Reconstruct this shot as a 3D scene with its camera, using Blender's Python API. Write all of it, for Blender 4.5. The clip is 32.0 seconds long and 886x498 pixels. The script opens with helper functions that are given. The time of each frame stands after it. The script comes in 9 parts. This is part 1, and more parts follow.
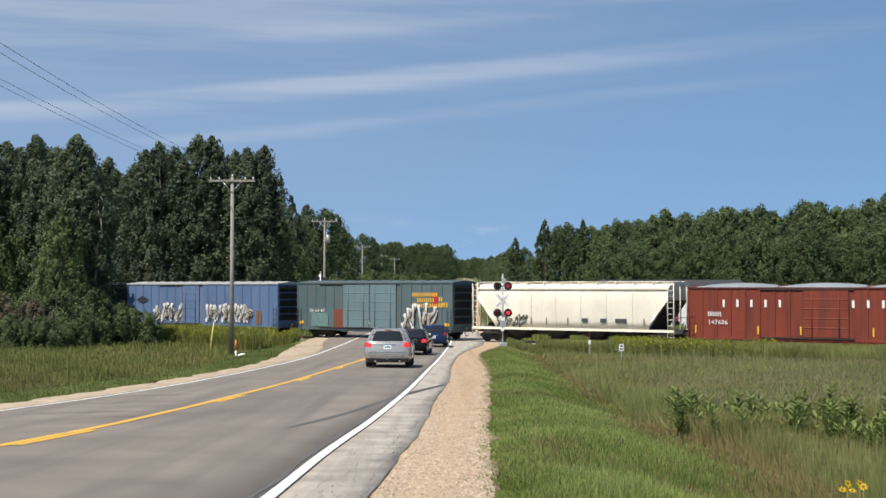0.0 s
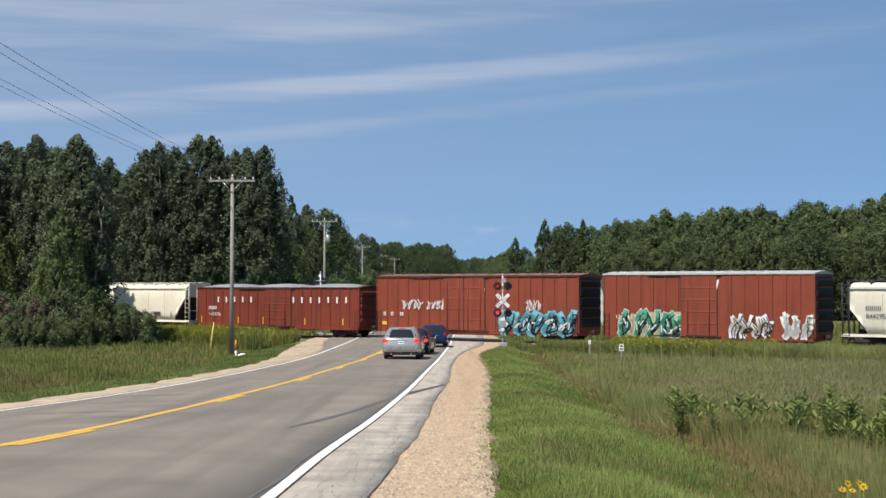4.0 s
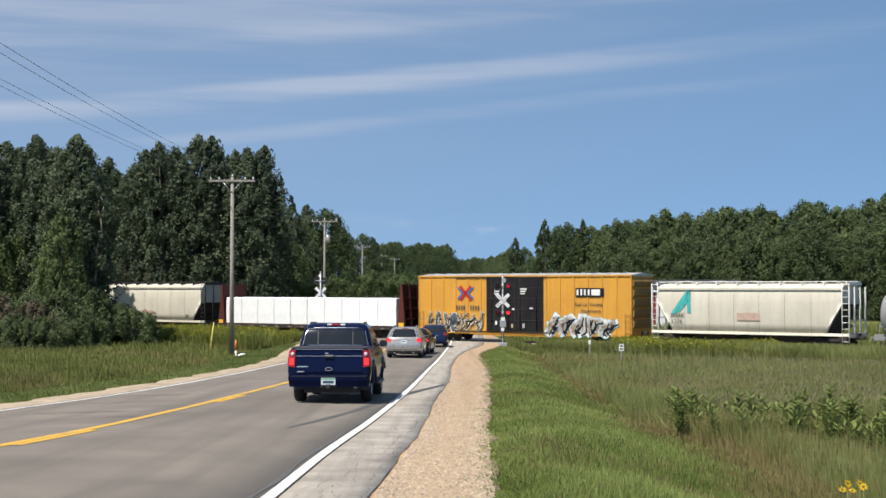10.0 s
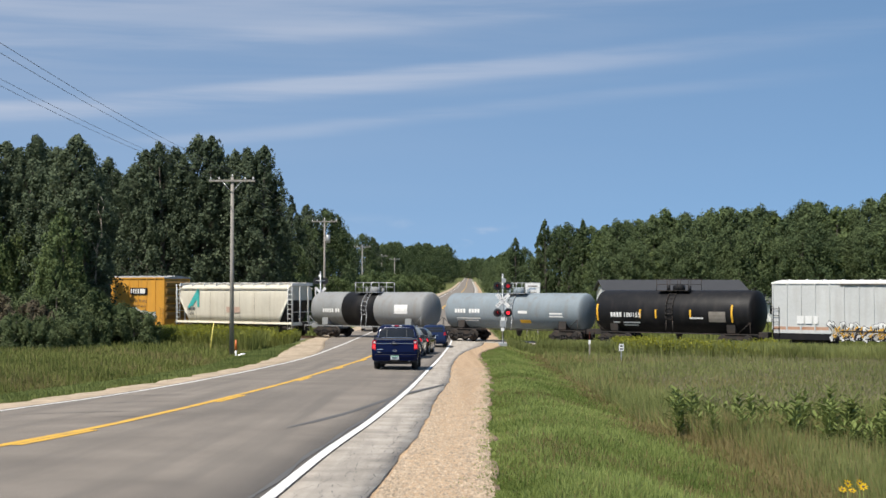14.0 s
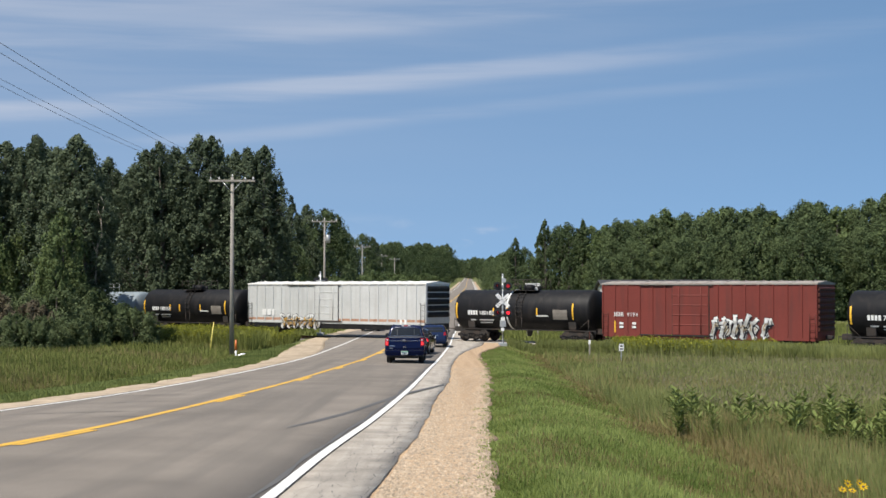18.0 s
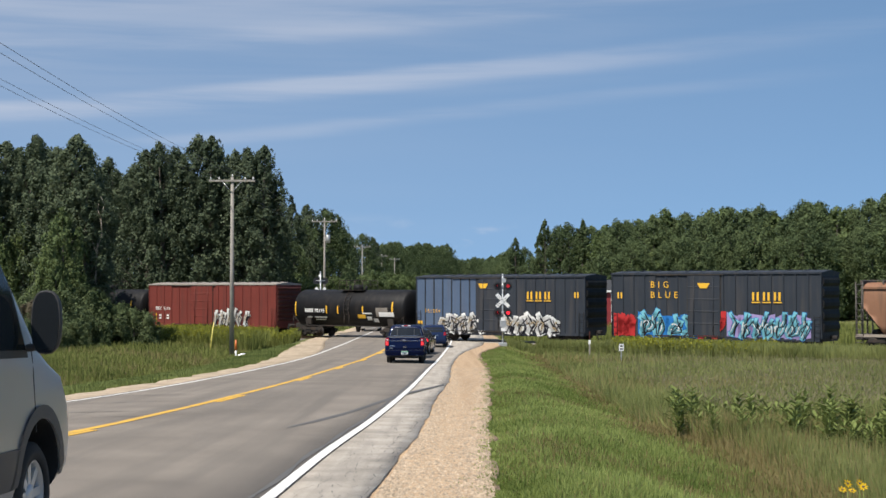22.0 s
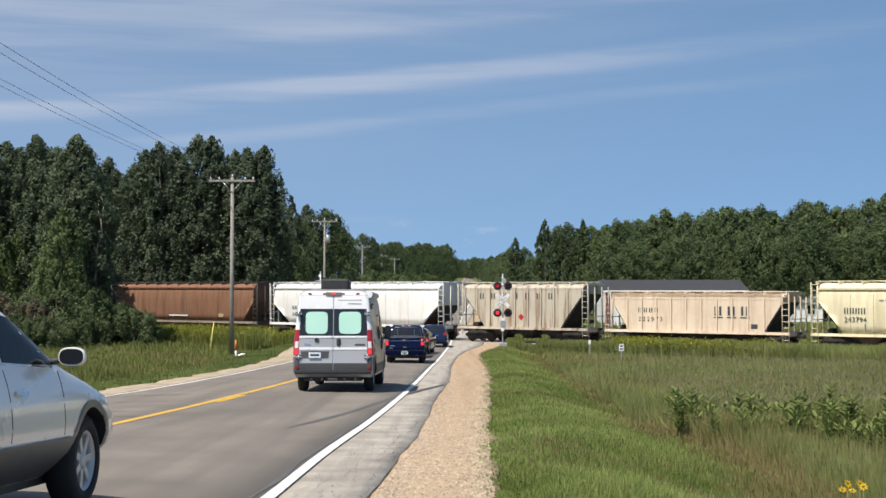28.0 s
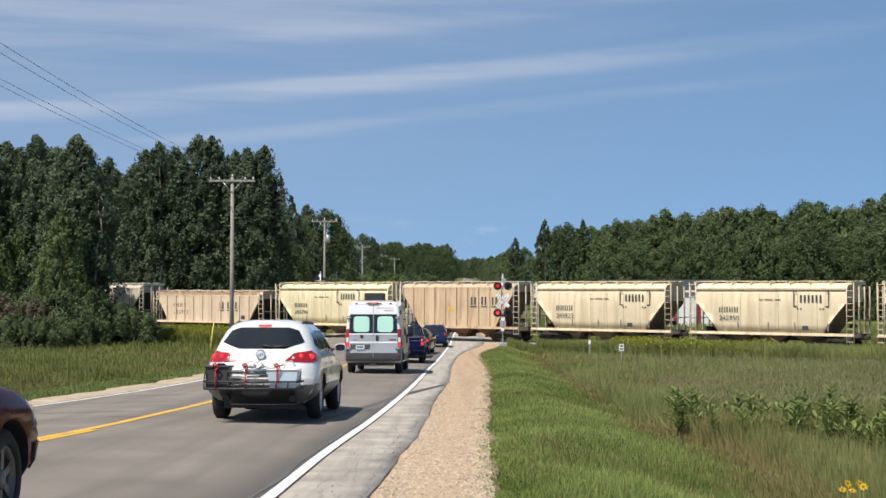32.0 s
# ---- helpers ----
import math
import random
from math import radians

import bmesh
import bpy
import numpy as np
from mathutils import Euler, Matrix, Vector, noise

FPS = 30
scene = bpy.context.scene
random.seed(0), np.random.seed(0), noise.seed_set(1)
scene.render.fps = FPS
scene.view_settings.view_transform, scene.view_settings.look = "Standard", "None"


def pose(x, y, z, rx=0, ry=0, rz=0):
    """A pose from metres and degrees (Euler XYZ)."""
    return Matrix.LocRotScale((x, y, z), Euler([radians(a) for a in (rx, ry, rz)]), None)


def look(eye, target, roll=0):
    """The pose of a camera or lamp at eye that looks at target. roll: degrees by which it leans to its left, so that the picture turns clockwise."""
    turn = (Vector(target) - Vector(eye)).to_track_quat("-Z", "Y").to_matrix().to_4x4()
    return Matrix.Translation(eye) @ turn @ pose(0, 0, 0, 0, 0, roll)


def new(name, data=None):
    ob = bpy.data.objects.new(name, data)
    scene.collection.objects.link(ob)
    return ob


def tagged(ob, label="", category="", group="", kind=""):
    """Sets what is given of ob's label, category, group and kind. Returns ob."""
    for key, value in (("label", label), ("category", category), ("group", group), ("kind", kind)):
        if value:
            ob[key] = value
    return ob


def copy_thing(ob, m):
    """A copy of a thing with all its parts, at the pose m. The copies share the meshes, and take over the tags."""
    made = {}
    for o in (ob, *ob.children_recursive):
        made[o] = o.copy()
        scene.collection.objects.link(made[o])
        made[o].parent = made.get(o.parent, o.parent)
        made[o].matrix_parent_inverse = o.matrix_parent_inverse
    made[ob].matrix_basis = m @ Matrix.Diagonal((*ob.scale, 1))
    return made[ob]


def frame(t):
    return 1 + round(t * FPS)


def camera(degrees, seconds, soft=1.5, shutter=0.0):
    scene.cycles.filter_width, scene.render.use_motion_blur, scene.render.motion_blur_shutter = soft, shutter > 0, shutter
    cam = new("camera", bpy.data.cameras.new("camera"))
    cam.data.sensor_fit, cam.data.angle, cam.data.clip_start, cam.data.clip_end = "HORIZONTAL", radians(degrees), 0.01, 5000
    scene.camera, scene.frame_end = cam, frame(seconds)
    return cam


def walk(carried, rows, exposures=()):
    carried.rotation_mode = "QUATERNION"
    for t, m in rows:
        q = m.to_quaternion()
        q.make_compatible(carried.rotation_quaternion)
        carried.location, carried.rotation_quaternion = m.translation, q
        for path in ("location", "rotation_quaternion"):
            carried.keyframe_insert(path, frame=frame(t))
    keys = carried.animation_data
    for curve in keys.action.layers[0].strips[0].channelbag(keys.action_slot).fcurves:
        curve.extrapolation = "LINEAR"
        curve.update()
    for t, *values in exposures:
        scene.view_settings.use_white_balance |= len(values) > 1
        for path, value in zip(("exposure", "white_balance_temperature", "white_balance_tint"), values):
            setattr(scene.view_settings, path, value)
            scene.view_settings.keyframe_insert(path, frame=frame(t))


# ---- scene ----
# ---- camera and its walk ----
cam = camera(35.49, 32.0, soft=1.55)
EYE = (0.0, 0.0, 1.66)
STAND = pose(0, 0, 1.66, 91.567, 0, 0)
walk(cam, [(0.0, STAND), (32.0, STAND)])

# ---- world and sun ----
SUN_EL, SUN_AZ = radians(56), math.atan2(-0.62, -0.78)   # the sun stands behind the camera, to its left
sky_world = bpy.data.worlds.new("sky")
scene.world = sky_world
sky_world.use_nodes = True


def build_world():
    nt = sky_world.node_tree
    nt.nodes.clear()
    out = nt.nodes.new("ShaderNodeOutputWorld")
    bg = nt.nodes.new("ShaderNodeBackground")
    sky = nt.nodes.new("ShaderNodeTexSky")
    sky.sky_type, sky.sun_disc = "NISHITA", False
    sky.sun_elevation, sky.sun_rotation = SUN_EL, SUN_AZ % (2 * math.pi)
    sky.altitude, sky.air_density, sky.dust_density, sky.ozone_density = 300, 0.8, 0.15, 3.0
    tint = nt.nodes.new("ShaderNodeMix")
    tint.data_type, tint.blend_type = "RGBA", "MULTIPLY"
    tint.inputs[0].default_value = 1.0
    tint.inputs[7].default_value = (1.13, 1.205, 1.11, 1)
    # thin cirrus: long streaks that rise gently to the right, broken up by noise
    tc = nt.nodes.new("ShaderNodeTexCoord")
    L = nt.links.new

    def calc(op, p, q, clamp=False):
        n = nt.nodes.new("ShaderNodeMath")
        n.operation, n.use_clamp = op, clamp
        for i, v in enumerate((p, q)):
            if isinstance(v, (int, float)):
                n.inputs[i].default_value = v
            else:
                L(v, n.inputs[i])
        return n.outputs[0]

    def ranged(v, lo, hi, top, kind="SMOOTHSTEP"):
        n = nt.nodes.new("ShaderNodeMapRange")
        n.interpolation_type = kind
        n.inputs["From Min"].default_value, n.inputs["From Max"].default_value = lo, hi
        n.inputs["To Max"].default_value = top
        L(v, n.inputs["Value"])
        return n.outputs[0]

    def noise(scale3, size, detail, rough):
        mp = nt.nodes.new("ShaderNodeMapping")
        mp.inputs["Rotation"].default_value = (0, radians(5.7), 0)
        mp.inputs["Scale"].default_value = scale3
        n = nt.nodes.new("ShaderNodeTexNoise")
        n.inputs["Scale"].default_value, n.inputs["Detail"].default_value, n.inputs["Roughness"].default_value = size, detail, rough
        n.inputs["Distortion"].default_value = 0.3
        L(tc.outputs["Generated"], mp.inputs[0])
        L(mp.outputs[0], n.inputs["Vector"])
        return n.outputs[0]
    mix = nt.nodes.new("ShaderNodeMix")
    mix.data_type = "RGBA"
    mix.inputs[7].default_value = (5.0, 5.1, 5.6, 1)
    lift = nt.nodes.new("ShaderNodeMapping")     # low haze is thin: the sky keeps its blue down to the horizon
    lift.inputs["Scale"].default_value = (1, 1, 0.7)
    lift.inputs["Location"].default_value = (0, 0, 0.23)
    L(tc.outputs["Generated"], lift.inputs[0])
    L(lift.outputs[0], sky.inputs[0])
    L(sky.outputs[0], tint.inputs[6])
    sep = nt.nodes.new("ShaderNodeSeparateXYZ")
    L(tc.outputs["Generated"], sep.inputs[0])
    wisp = noise((2.0, 2.0, 34), 1.4, 8, 0.56)
    broad = noise((1.2, 1.2, 9), 1.7, 4, 0.5)
    height = calc("SUBTRACT", sep.outputs["Z"], calc("MULTIPLY", sep.outputs["X"], 0.1))
    height = calc("ADD", height, calc("MULTIPLY", calc("SUBTRACT", broad, 0.5), 0.022))
    ramp = nt.nodes.new("ShaderNodeValToRGB")
    ramp.color_ramp.interpolation = "EASE"
    stops = ((0.0, 0.0), (0.2, 0.0), (0.25, 0.30), (0.285, 0.04), (0.33, 0.10), (0.385, 0.62), (0.42, 0.58), (0.455, 0.12), (0.55, 0.16), (0.61, 0.52), (0.70, 0.34), (0.82, 0.46), (1.0, 0.3))
    for i, (p, v) in enumerate(stops):
        e = ramp.color_ramp.elements[i] if i < 2 else ramp.color_ramp.elements.new(p)
        e.position, e.color = p, (v, v, v, 1)
    L(ranged(height, 0.08, 0.26, 1.0, "LINEAR"), ramp.inputs[0])
    fade = ranged(sep.outputs["X"], 0.45, -0.10, 1.0)
    streaks = calc("MULTIPLY", calc("MULTIPLY", ramp.outputs[0], fade), ranged(wisp, 0.30, 0.68, 0.66))
    # a thin high veil that thickens towards the left-hand sky, and small far puffs low over the wood
    veil = calc("MULTIPLY", ranged(sep.outputs["X"], 0.5, -0.4, 0.26), broad)
    low = calc("MULTIPLY", ranged(sep.outputs["Z"], 0.055, 0.03, 1.0), ranged(noise((9, 9, 40), 1.6, 5, 0.5), 0.55, 0.72, 0.45))
    both_out = calc("ADD", calc("ADD", streaks, veil), low, True)
    L(both_out, mix.inputs[0])
    L(tint.outputs[2], mix.inputs[6])
    L(mix.outputs[2], bg.inputs["Color"])
    bg.inputs["Strength"].default_value = 0.113
    L(bg.outputs[0], out.inputs[0])


build_world()
sun = new("sun", bpy.data.lights.new("sun", "SUN"))
sun.data.energy, sun.data.angle, sun.data.color = 5.0, radians(0.55), (1.0, 0.935, 0.84)
sun.matrix_world = look((0, 0, 0), (0.62 * math.cos(SUN_EL), 0.78 * math.cos(SUN_EL), -math.sin(SUN_EL)))
scene.view_settings.exposure = 0.3

# ---- materials ----


def material(name, colour, rough=0.6, metal=0.0, scale=3.0, vary=0.18, bump=0.0, bump_scale=40.0, stain=None, stain_amount=0.0,
             stain_scale=0.6, streak=False, coat=0.0, per_piece=0.0, spec=0.5, fine=60.0):
    """A painted, mineral or metal surface: colour varied at two scales, stains or streaks, fine relief."""
    m = bpy.data.materials.new(name)
    m.use_nodes = True
    nt = m.node_tree
    b = nt.nodes["Principled BSDF"]
    L, N = nt.links.new, nt.nodes.new
    tc = N("ShaderNodeTexCoord")
    n1 = N("ShaderNodeTexNoise")
    n1.inputs["Scale"].default_value, n1.inputs["Detail"].default_value = scale, 5
    L(tc.outputs["Object"], n1.inputs["Vector"])
    n2 = N("ShaderNodeTexNoise")
    n2.inputs["Scale"].default_value, n2.inputs["Detail"].default_value = fine, 3
    L(tc.outputs["Object"], n2.inputs["Vector"])
    add = N("ShaderNodeMath")
    add.operation = "MULTIPLY_ADD"
    add.inputs[1].default_value, add.inputs[2].default_value = 0.45, 0.0
    L(n2.outputs[0], add.inputs[0])
    add2 = N("ShaderNodeMath")
    add2.operation = "ADD"
    L(n1.outputs[0], add2.inputs[0])
    L(add.outputs[0], add2.inputs[1])
    mr = N("ShaderNodeMapRange")
    mr.inputs["From Min"].default_value, mr.inputs["From Max"].default_value = 0.4, 1.05
    mr.inputs["To Min"].default_value, mr.inputs["To Max"].default_value = 1 - vary, 1 + vary
    L(add2.outputs[0], mr.inputs["Value"])
    val = mr.outputs[0]
    if per_piece:
        oi = N("ShaderNodeObjectInfo")
        geo = N("ShaderNodeNewGeometry")
        s = N("ShaderNodeMath")
        s.operation = "ADD"
        L(oi.outputs["Random"], s.inputs[0])
        L(geo.outputs["Random Per Island"], s.inputs[1])
        mp = N("ShaderNodeMapRange")
        mp.inputs["From Max"].default_value = 2.0
        mp.inputs["To Min"].default_value, mp.inputs["To Max"].default_value = 1 - per_piece, 1 + per_piece
        L(s.outputs[0], mp.inputs["Value"])
        mm = N("ShaderNodeMath")
        mm.operation = "MULTIPLY"
        L(val, mm.inputs[0])
        L(mp.outputs[0], mm.inputs[1])
        val = mm.outputs[0]
    vm = N("ShaderNodeVectorMath")
    vm.operation = "SCALE"
    vm.inputs[0].default_value = colour
    L(val, vm.inputs["Scale"])
    col = vm.outputs[0]
    if stain:
        n3 = N("ShaderNodeTexNoise")
        n3.inputs["Scale"].default_value, n3.inputs["Detail"].default_value = 1.0, 6
        mp3 = N("ShaderNodeMapping")
        mp3.inputs["Scale"].default_value = (stain_scale * 4, stain_scale * 0.12, stain_scale) if streak == "y" else (stain_scale * 4, stain_scale * 4, stain_scale * 0.35) if streak else (stain_scale,) * 3
        L(tc.outputs["Object"], mp3.inputs[0])
        L(mp3.outputs[0], n3.inputs["Vector"])
        r3 = N("ShaderNodeMapRange")
        r3.inputs["From Min"].default_value, r3.inputs["From Max"].default_value = 0.48, 0.72
        r3.inputs["To Max"].default_value = stain_amount
        L(n3.outputs[0], r3.inputs["Value"])
        mx = N("ShaderNodeMix")
        mx.data_type = "RGBA"
        mx.inputs[7].default_value = (*stain, 1)
        L(r3.outputs[0], mx.inputs[0])
        L(col, mx.inputs[6])
        col = mx.outputs[2]
    L(col, b.inputs["Base Color"])
    rr = N("ShaderNodeMapRange")
    rr.inputs["To Min"].default_value, rr.inputs["To Max"].default_value = max(rough - 0.12, 0.03), min(rough + 0.12, 1)
    L(n1.outputs[0], rr.inputs["Value"])
    L(rr.outputs[0], b.inputs["Roughness"])
    b.inputs["Metallic"].default_value = metal
    b.inputs["Coat Weight"].default_value = coat
    b.inputs["Coat Roughness"].default_value = 0.06
    b.inputs["Specular IOR Level"].default_value = spec
    if bump:
        nb = N("ShaderNodeTexNoise")
        nb.inputs["Scale"].default_value, nb.inputs["Detail"].default_value = bump_scale, 4
        L(tc.outputs["Object"], nb.inputs["Vector"])
        bp = N("ShaderNodeBump")
        bp.inputs["Strength"].default_value, bp.inputs["Distance"].default_value = bump, 0.02
        L(nb.outputs[0], bp.inputs["Height"])
        L(bp.outputs[0], b.inputs["Normal"])
    return m


def leafy(name, dark, light, rough=0.7, through_light=0.35):
    """Leaves and grass: colour by piece and by clump, some light passing through."""
    m = bpy.data.materials.new(name)
    m.use_nodes = True
    nt = m.node_tree
    L, N = nt.links.new, nt.nodes.new
    b = nt.nodes["Principled BSDF"]
    out = nt.nodes["Material Output"]
    geo, oi, tc = N("ShaderNodeNewGeometry"), N("ShaderNodeObjectInfo"), N("ShaderNodeTexCoord")
    n = N("ShaderNodeTexNoise")
    n.inputs["Scale"].default_value, n.inputs["Detail"].default_value = 0.35, 3
    L(tc.outputs["Object"], n.inputs["Vector"])
    a1 = N("ShaderNodeMath")
    a1.operation = "MULTIPLY_ADD"
    a1.inputs[1].default_value = 0.5
    L(geo.outputs["Random Per Island"], a1.inputs[0])
    nr = N("ShaderNodeMapRange")
    nr.inputs["From Min"].default_value, nr.inputs["From Max"].default_value = 0.3, 0.7
    nr.inputs["To Min"].default_value, nr.inputs["To Max"].default_value = -0.25, 0.35
    L(n.outputs[0], nr.inputs["Value"])
    L(nr.outputs[0], a1.inputs[2])
    a2 = N("ShaderNodeMath")
    a2.operation = "MULTIPLY_ADD"
    a2.inputs[1].default_value = 0.3
    a2.use_clamp = True
    L(oi.outputs["Random"], a2.inputs[0])
    L(a1.outputs[0], a2.inputs[2])
    mx = N("ShaderNodeMix")
    mx.data_type = "RGBA"
    mx.inputs[6].default_value, mx.inputs[7].default_value = (*dark, 1), (*light, 1)
    L(a2.outputs[0], mx.inputs[0])
    L(mx.outputs[2], b.inputs["Base Color"])
    b.inputs["Roughness"].default_value = rough
    b.inputs["Specular IOR Level"].default_value = 0.15
    tr = N("ShaderNodeBsdfTranslucent")
    L(mx.outputs[2], tr.inputs["Color"])
    ms = N("ShaderNodeMixShader")
    ms.inputs[0].default_value = through_light
    L(b.outputs[0], ms.inputs[1])
    L(tr.outputs[0], ms.inputs[2])
    L(ms.outputs[0], out.inputs["Surface"])
    return m


def glowing(name, colour, strength, base=None):
    m = bpy.data.materials.new(name)
    m.use_nodes = True
    b = m.node_tree.nodes["Principled BSDF"]
    b.inputs["Base Color"].default_value = (*(base or colour), 1)
    b.inputs["Emission Color"].default_value = (*colour, 1)
    b.inputs["Emission Strength"].default_value = strength
    b.inputs["Roughness"].default_value = 0.2
    return m


# ---- mesh helpers ----


class Solid:
    """Gathers boxes, prisms, tubes and sheets into one mesh."""

    def __init__(self):
        self.v, self.f, self.smooth = [], [], []

    def add(self, verts, faces, smooth=False):
        k = len(self.v)
        self.v.extend(tuple(p) for p in verts)
        self.f.extend(tuple(k + i for i in q) for q in faces)
        self.smooth.extend([smooth] * len(faces))
        return self

    def box(self, x0, x1, y0, y1, z0, z1, bevel=0.0, m=None):
        if bevel <= 0:
            vs = [(x, y, z) for x in (x0, x1) for y in (y0, y1) for z in (z0, z1)]
            fs = [(0, 1, 3, 2), (4, 6, 7, 5), (0, 4, 5, 1), (2, 3, 7, 6), (0, 2, 6, 4), (1, 5, 7, 3)]
            if m is not None:
                vs = [m @ Vector(p) for p in vs]
            return self.add(vs, fs)
        c = bevel
        ring = [(x0 + c, y0), (x1 - c, y0), (x1, y0 + c), (x1, y1 - c), (x1 - c, y1), (x0 + c, y1), (x0, y1 - c), (x0, y0 + c)]
        inner = [(x0 + c, y0 + c), (x1 - c, y0 + c), (x1 - c, y0 + c), (x1 - c, y1 - c), (x1 - c, y1 - c), (x0 + c, y1 - c), (x0 + c, y1 - c), (x0 + c, y0 + c)]
        vs = [(*p, z0) for p in inner] + [(*p, z0 + c) for p in ring] + [(*p, z1 - c) for p in ring] + [(*p, z1) for p in inner]
        fs = [tuple(range(7, -1, -1)), tuple(range(24, 32))]
        for r in range(3):
            for i in range(8):
                j = (i + 1) % 8
                fs.append((r * 8 + i, r * 8 + j, r * 8 + 8 + j, r * 8 + 8 + i))
        if m is not None:
            vs = [m @ Vector(p) for p in vs]
        return self.add(vs, fs)

    def prism(self, poly, a0, a1, axis="y", m=None):
        """A polygon drawn in the two other axes (in the order x, y, z), pulled from a0 to a1 along axis."""
        def at(p, a):
            return {"x": (a, p[0], p[1]), "y": (p[0], a, p[1]), "z": (p[0], p[1], a)}[axis]
        n = len(poly)
        vs = [at(p, a0) for p in poly] + [at(p, a1) for p in poly]
        if m is not None:
            vs = [m @ Vector(p) for p in vs]
        fs = [tuple(range(n)), tuple(range(2 * n - 1, n - 1, -1))] + [(i, n + i, n + (i + 1) % n, (i + 1) % n) for i in range(n)]
        return self.add(vs, fs)

    def tube(self, p, q, r, r2=None, n=8, caps=True, smooth=True):
        p, q = Vector(p), Vector(q)
        r2 = r if r2 is None else r2
        d = (q - p).normalized()
        u = d.orthogonal().normalized()
        w = d.cross(u)
        vs = []
        for c, rad in ((p, r), (q, r2)):
            vs += [c + rad * (math.cos(2 * math.pi * i / n) * u + math.sin(2 * math.pi * i / n) * w) for i in range(n)]
        fs = [(i, (i + 1) % n, n + (i + 1) % n, n + i) for i in range(n)]
        self.add(vs, fs, smooth)
        if caps:
            k = len(self.v) - 2 * n
            self.f += [tuple(k + i for i in range(n - 1, -1, -1)), tuple(k + n + i for i in range(n))]
            self.smooth += [False, False]
        return self

    def line(self, pts, r, n=6):
        for p, q in zip(pts, pts[1:]):
            self.tube(p, q, r, n=n)
        return self

    def path(self, pts, r, n=6):
        """One unbroken thin tube through points that bend only gently."""
        rings = []
        d = (Vector(pts[-1]) - Vector(pts[0])).normalized()
        u = d.orthogonal().normalized()
        w = d.cross(u)
        for p in pts:
            rings.append([Vector(p) + r * (math.cos(2 * math.pi * i / n) * u + math.sin(2 * math.pi * i / n) * w) for i in range(n)])
        return self.loft(rings)

    def lathe(self, profile, n=20, axis="x", at=(0, 0, 0), smooth=True):
        """profile: (along, radius) pairs, turned about an axis through at."""
        vs = []
        for a, r in profile:
            for i in range(n):
                c, s = r * math.cos(2 * math.pi * i / n), r * math.sin(2 * math.pi * i / n)
                vs.append({"x": (at[0] + a, at[1] + c, at[2] + s), "y": (at[0] + s, at[1] + a, at[2] + c), "z": (at[0] + c, at[1] + s, at[2] + a)}[axis])
        fs = []
        for k in range(len(profile) - 1):
            for i in range(n):
                j = (i + 1) % n
                fs.append((k * n + i, k * n + j, (k + 1) * n + j, (k + 1) * n + i))
        self.add(vs, fs, smooth)
        k0 = len(self.v) - len(vs)
        self.f += [tuple(k0 + i for i in range(n - 1, -1, -1)), tuple(k0 + len(vs) - n + i for i in range(n))]
        self.smooth += [False, False]
        return self

    def loft(self, rings, caps=True, smooth=True, closed=True):
        n = len(rings[0])
        vs = [p for r in rings for p in r]
        fs = []
        for k in range(len(rings) - 1):
            for i in range(n if closed else n - 1):
                j = (i + 1) % n
                fs.append((k * n + i, k * n + j, (k + 1) * n + j, (k + 1) * n + i))
        self.add(vs, fs, smooth)
        if caps:
            k0 = len(self.v) - len(vs)
            self.f += [tuple(k0 + i for i in range(n - 1, -1, -1)), tuple(k0 + len(vs) - n + i for i in range(n))]
            self.smooth += [False, False]
        return self

    def mesh(self, name, mat):
        me = bpy.data.meshes.new(name)
        me.from_pydata(self.v, [], self.f)
        me.polygons.foreach_set("use_smooth", self.smooth)
        bm = bmesh.new()
        bm.from_mesh(me)
        if len(bm.faces) < 30000:
            bmesh.ops.recalc_face_normals(bm, faces=bm.faces)
        bm.to_mesh(me)
        bm.free()
        me.materials.append(mat)
        return me


def part(name, solid, mat, parent, label="", m=None):
    """Links a solid as one mesh object under a thing or a part."""
    ob = new(name, solid.mesh(name, mat) if isinstance(solid, Solid) else solid)
    ob.parent = parent
    if m is not None:
        ob.matrix_basis = m
    if label:
        ob["label"] = label
    return ob


def thing(name, label, category, group="", m=None):
    ob = new(name)
    ob.empty_display_size = 0.3
    if m is not None:
        ob.matrix_basis = m
    return tagged(ob, label, category, group)


def lettering(name, text, size, mat, parent, m, label="", spacing=1.0, thick=0.004):
    cu = bpy.data.curves.new(name, "FONT")
    cu.body, cu.size, cu.extrude, cu.space_character = text, size, thick, spacing
    cu.resolution_u = 3
    tmp = bpy.data.objects.new("tmp", cu)
    scene.collection.objects.link(tmp)
    dg = bpy.context.evaluated_depsgraph_get()
    me = bpy.data.meshes.new_from_object(tmp.evaluated_get(dg))
    bpy.data.objects.remove(tmp)
    me.materials.clear()
    me.materials.append(mat)
    ob = new(name, me)
    ob.parent, ob.matrix_basis = parent, m
    if label:
        ob["label"] = label
    return ob


def quads(name, corners, mat):
    """One mesh from an array of quads (n, 4, 3)."""
    c = np.asarray(corners, dtype=np.float32)
    n = len(c)
    me = bpy.data.meshes.new(name)
    me.vertices.add(4 * n)
    me.vertices.foreach_set("co", c.reshape(-1))
    me.loops.add(4 * n)
    me.loops.foreach_set("vertex_index", np.arange(4 * n, dtype=np.int32))
    me.polygons.add(n)
    me.polygons.foreach_set("loop_start", np.arange(0, 4 * n, 4, dtype=np.int32))
    me.update(calc_edges=True)
    me.materials.append(mat)
    return me


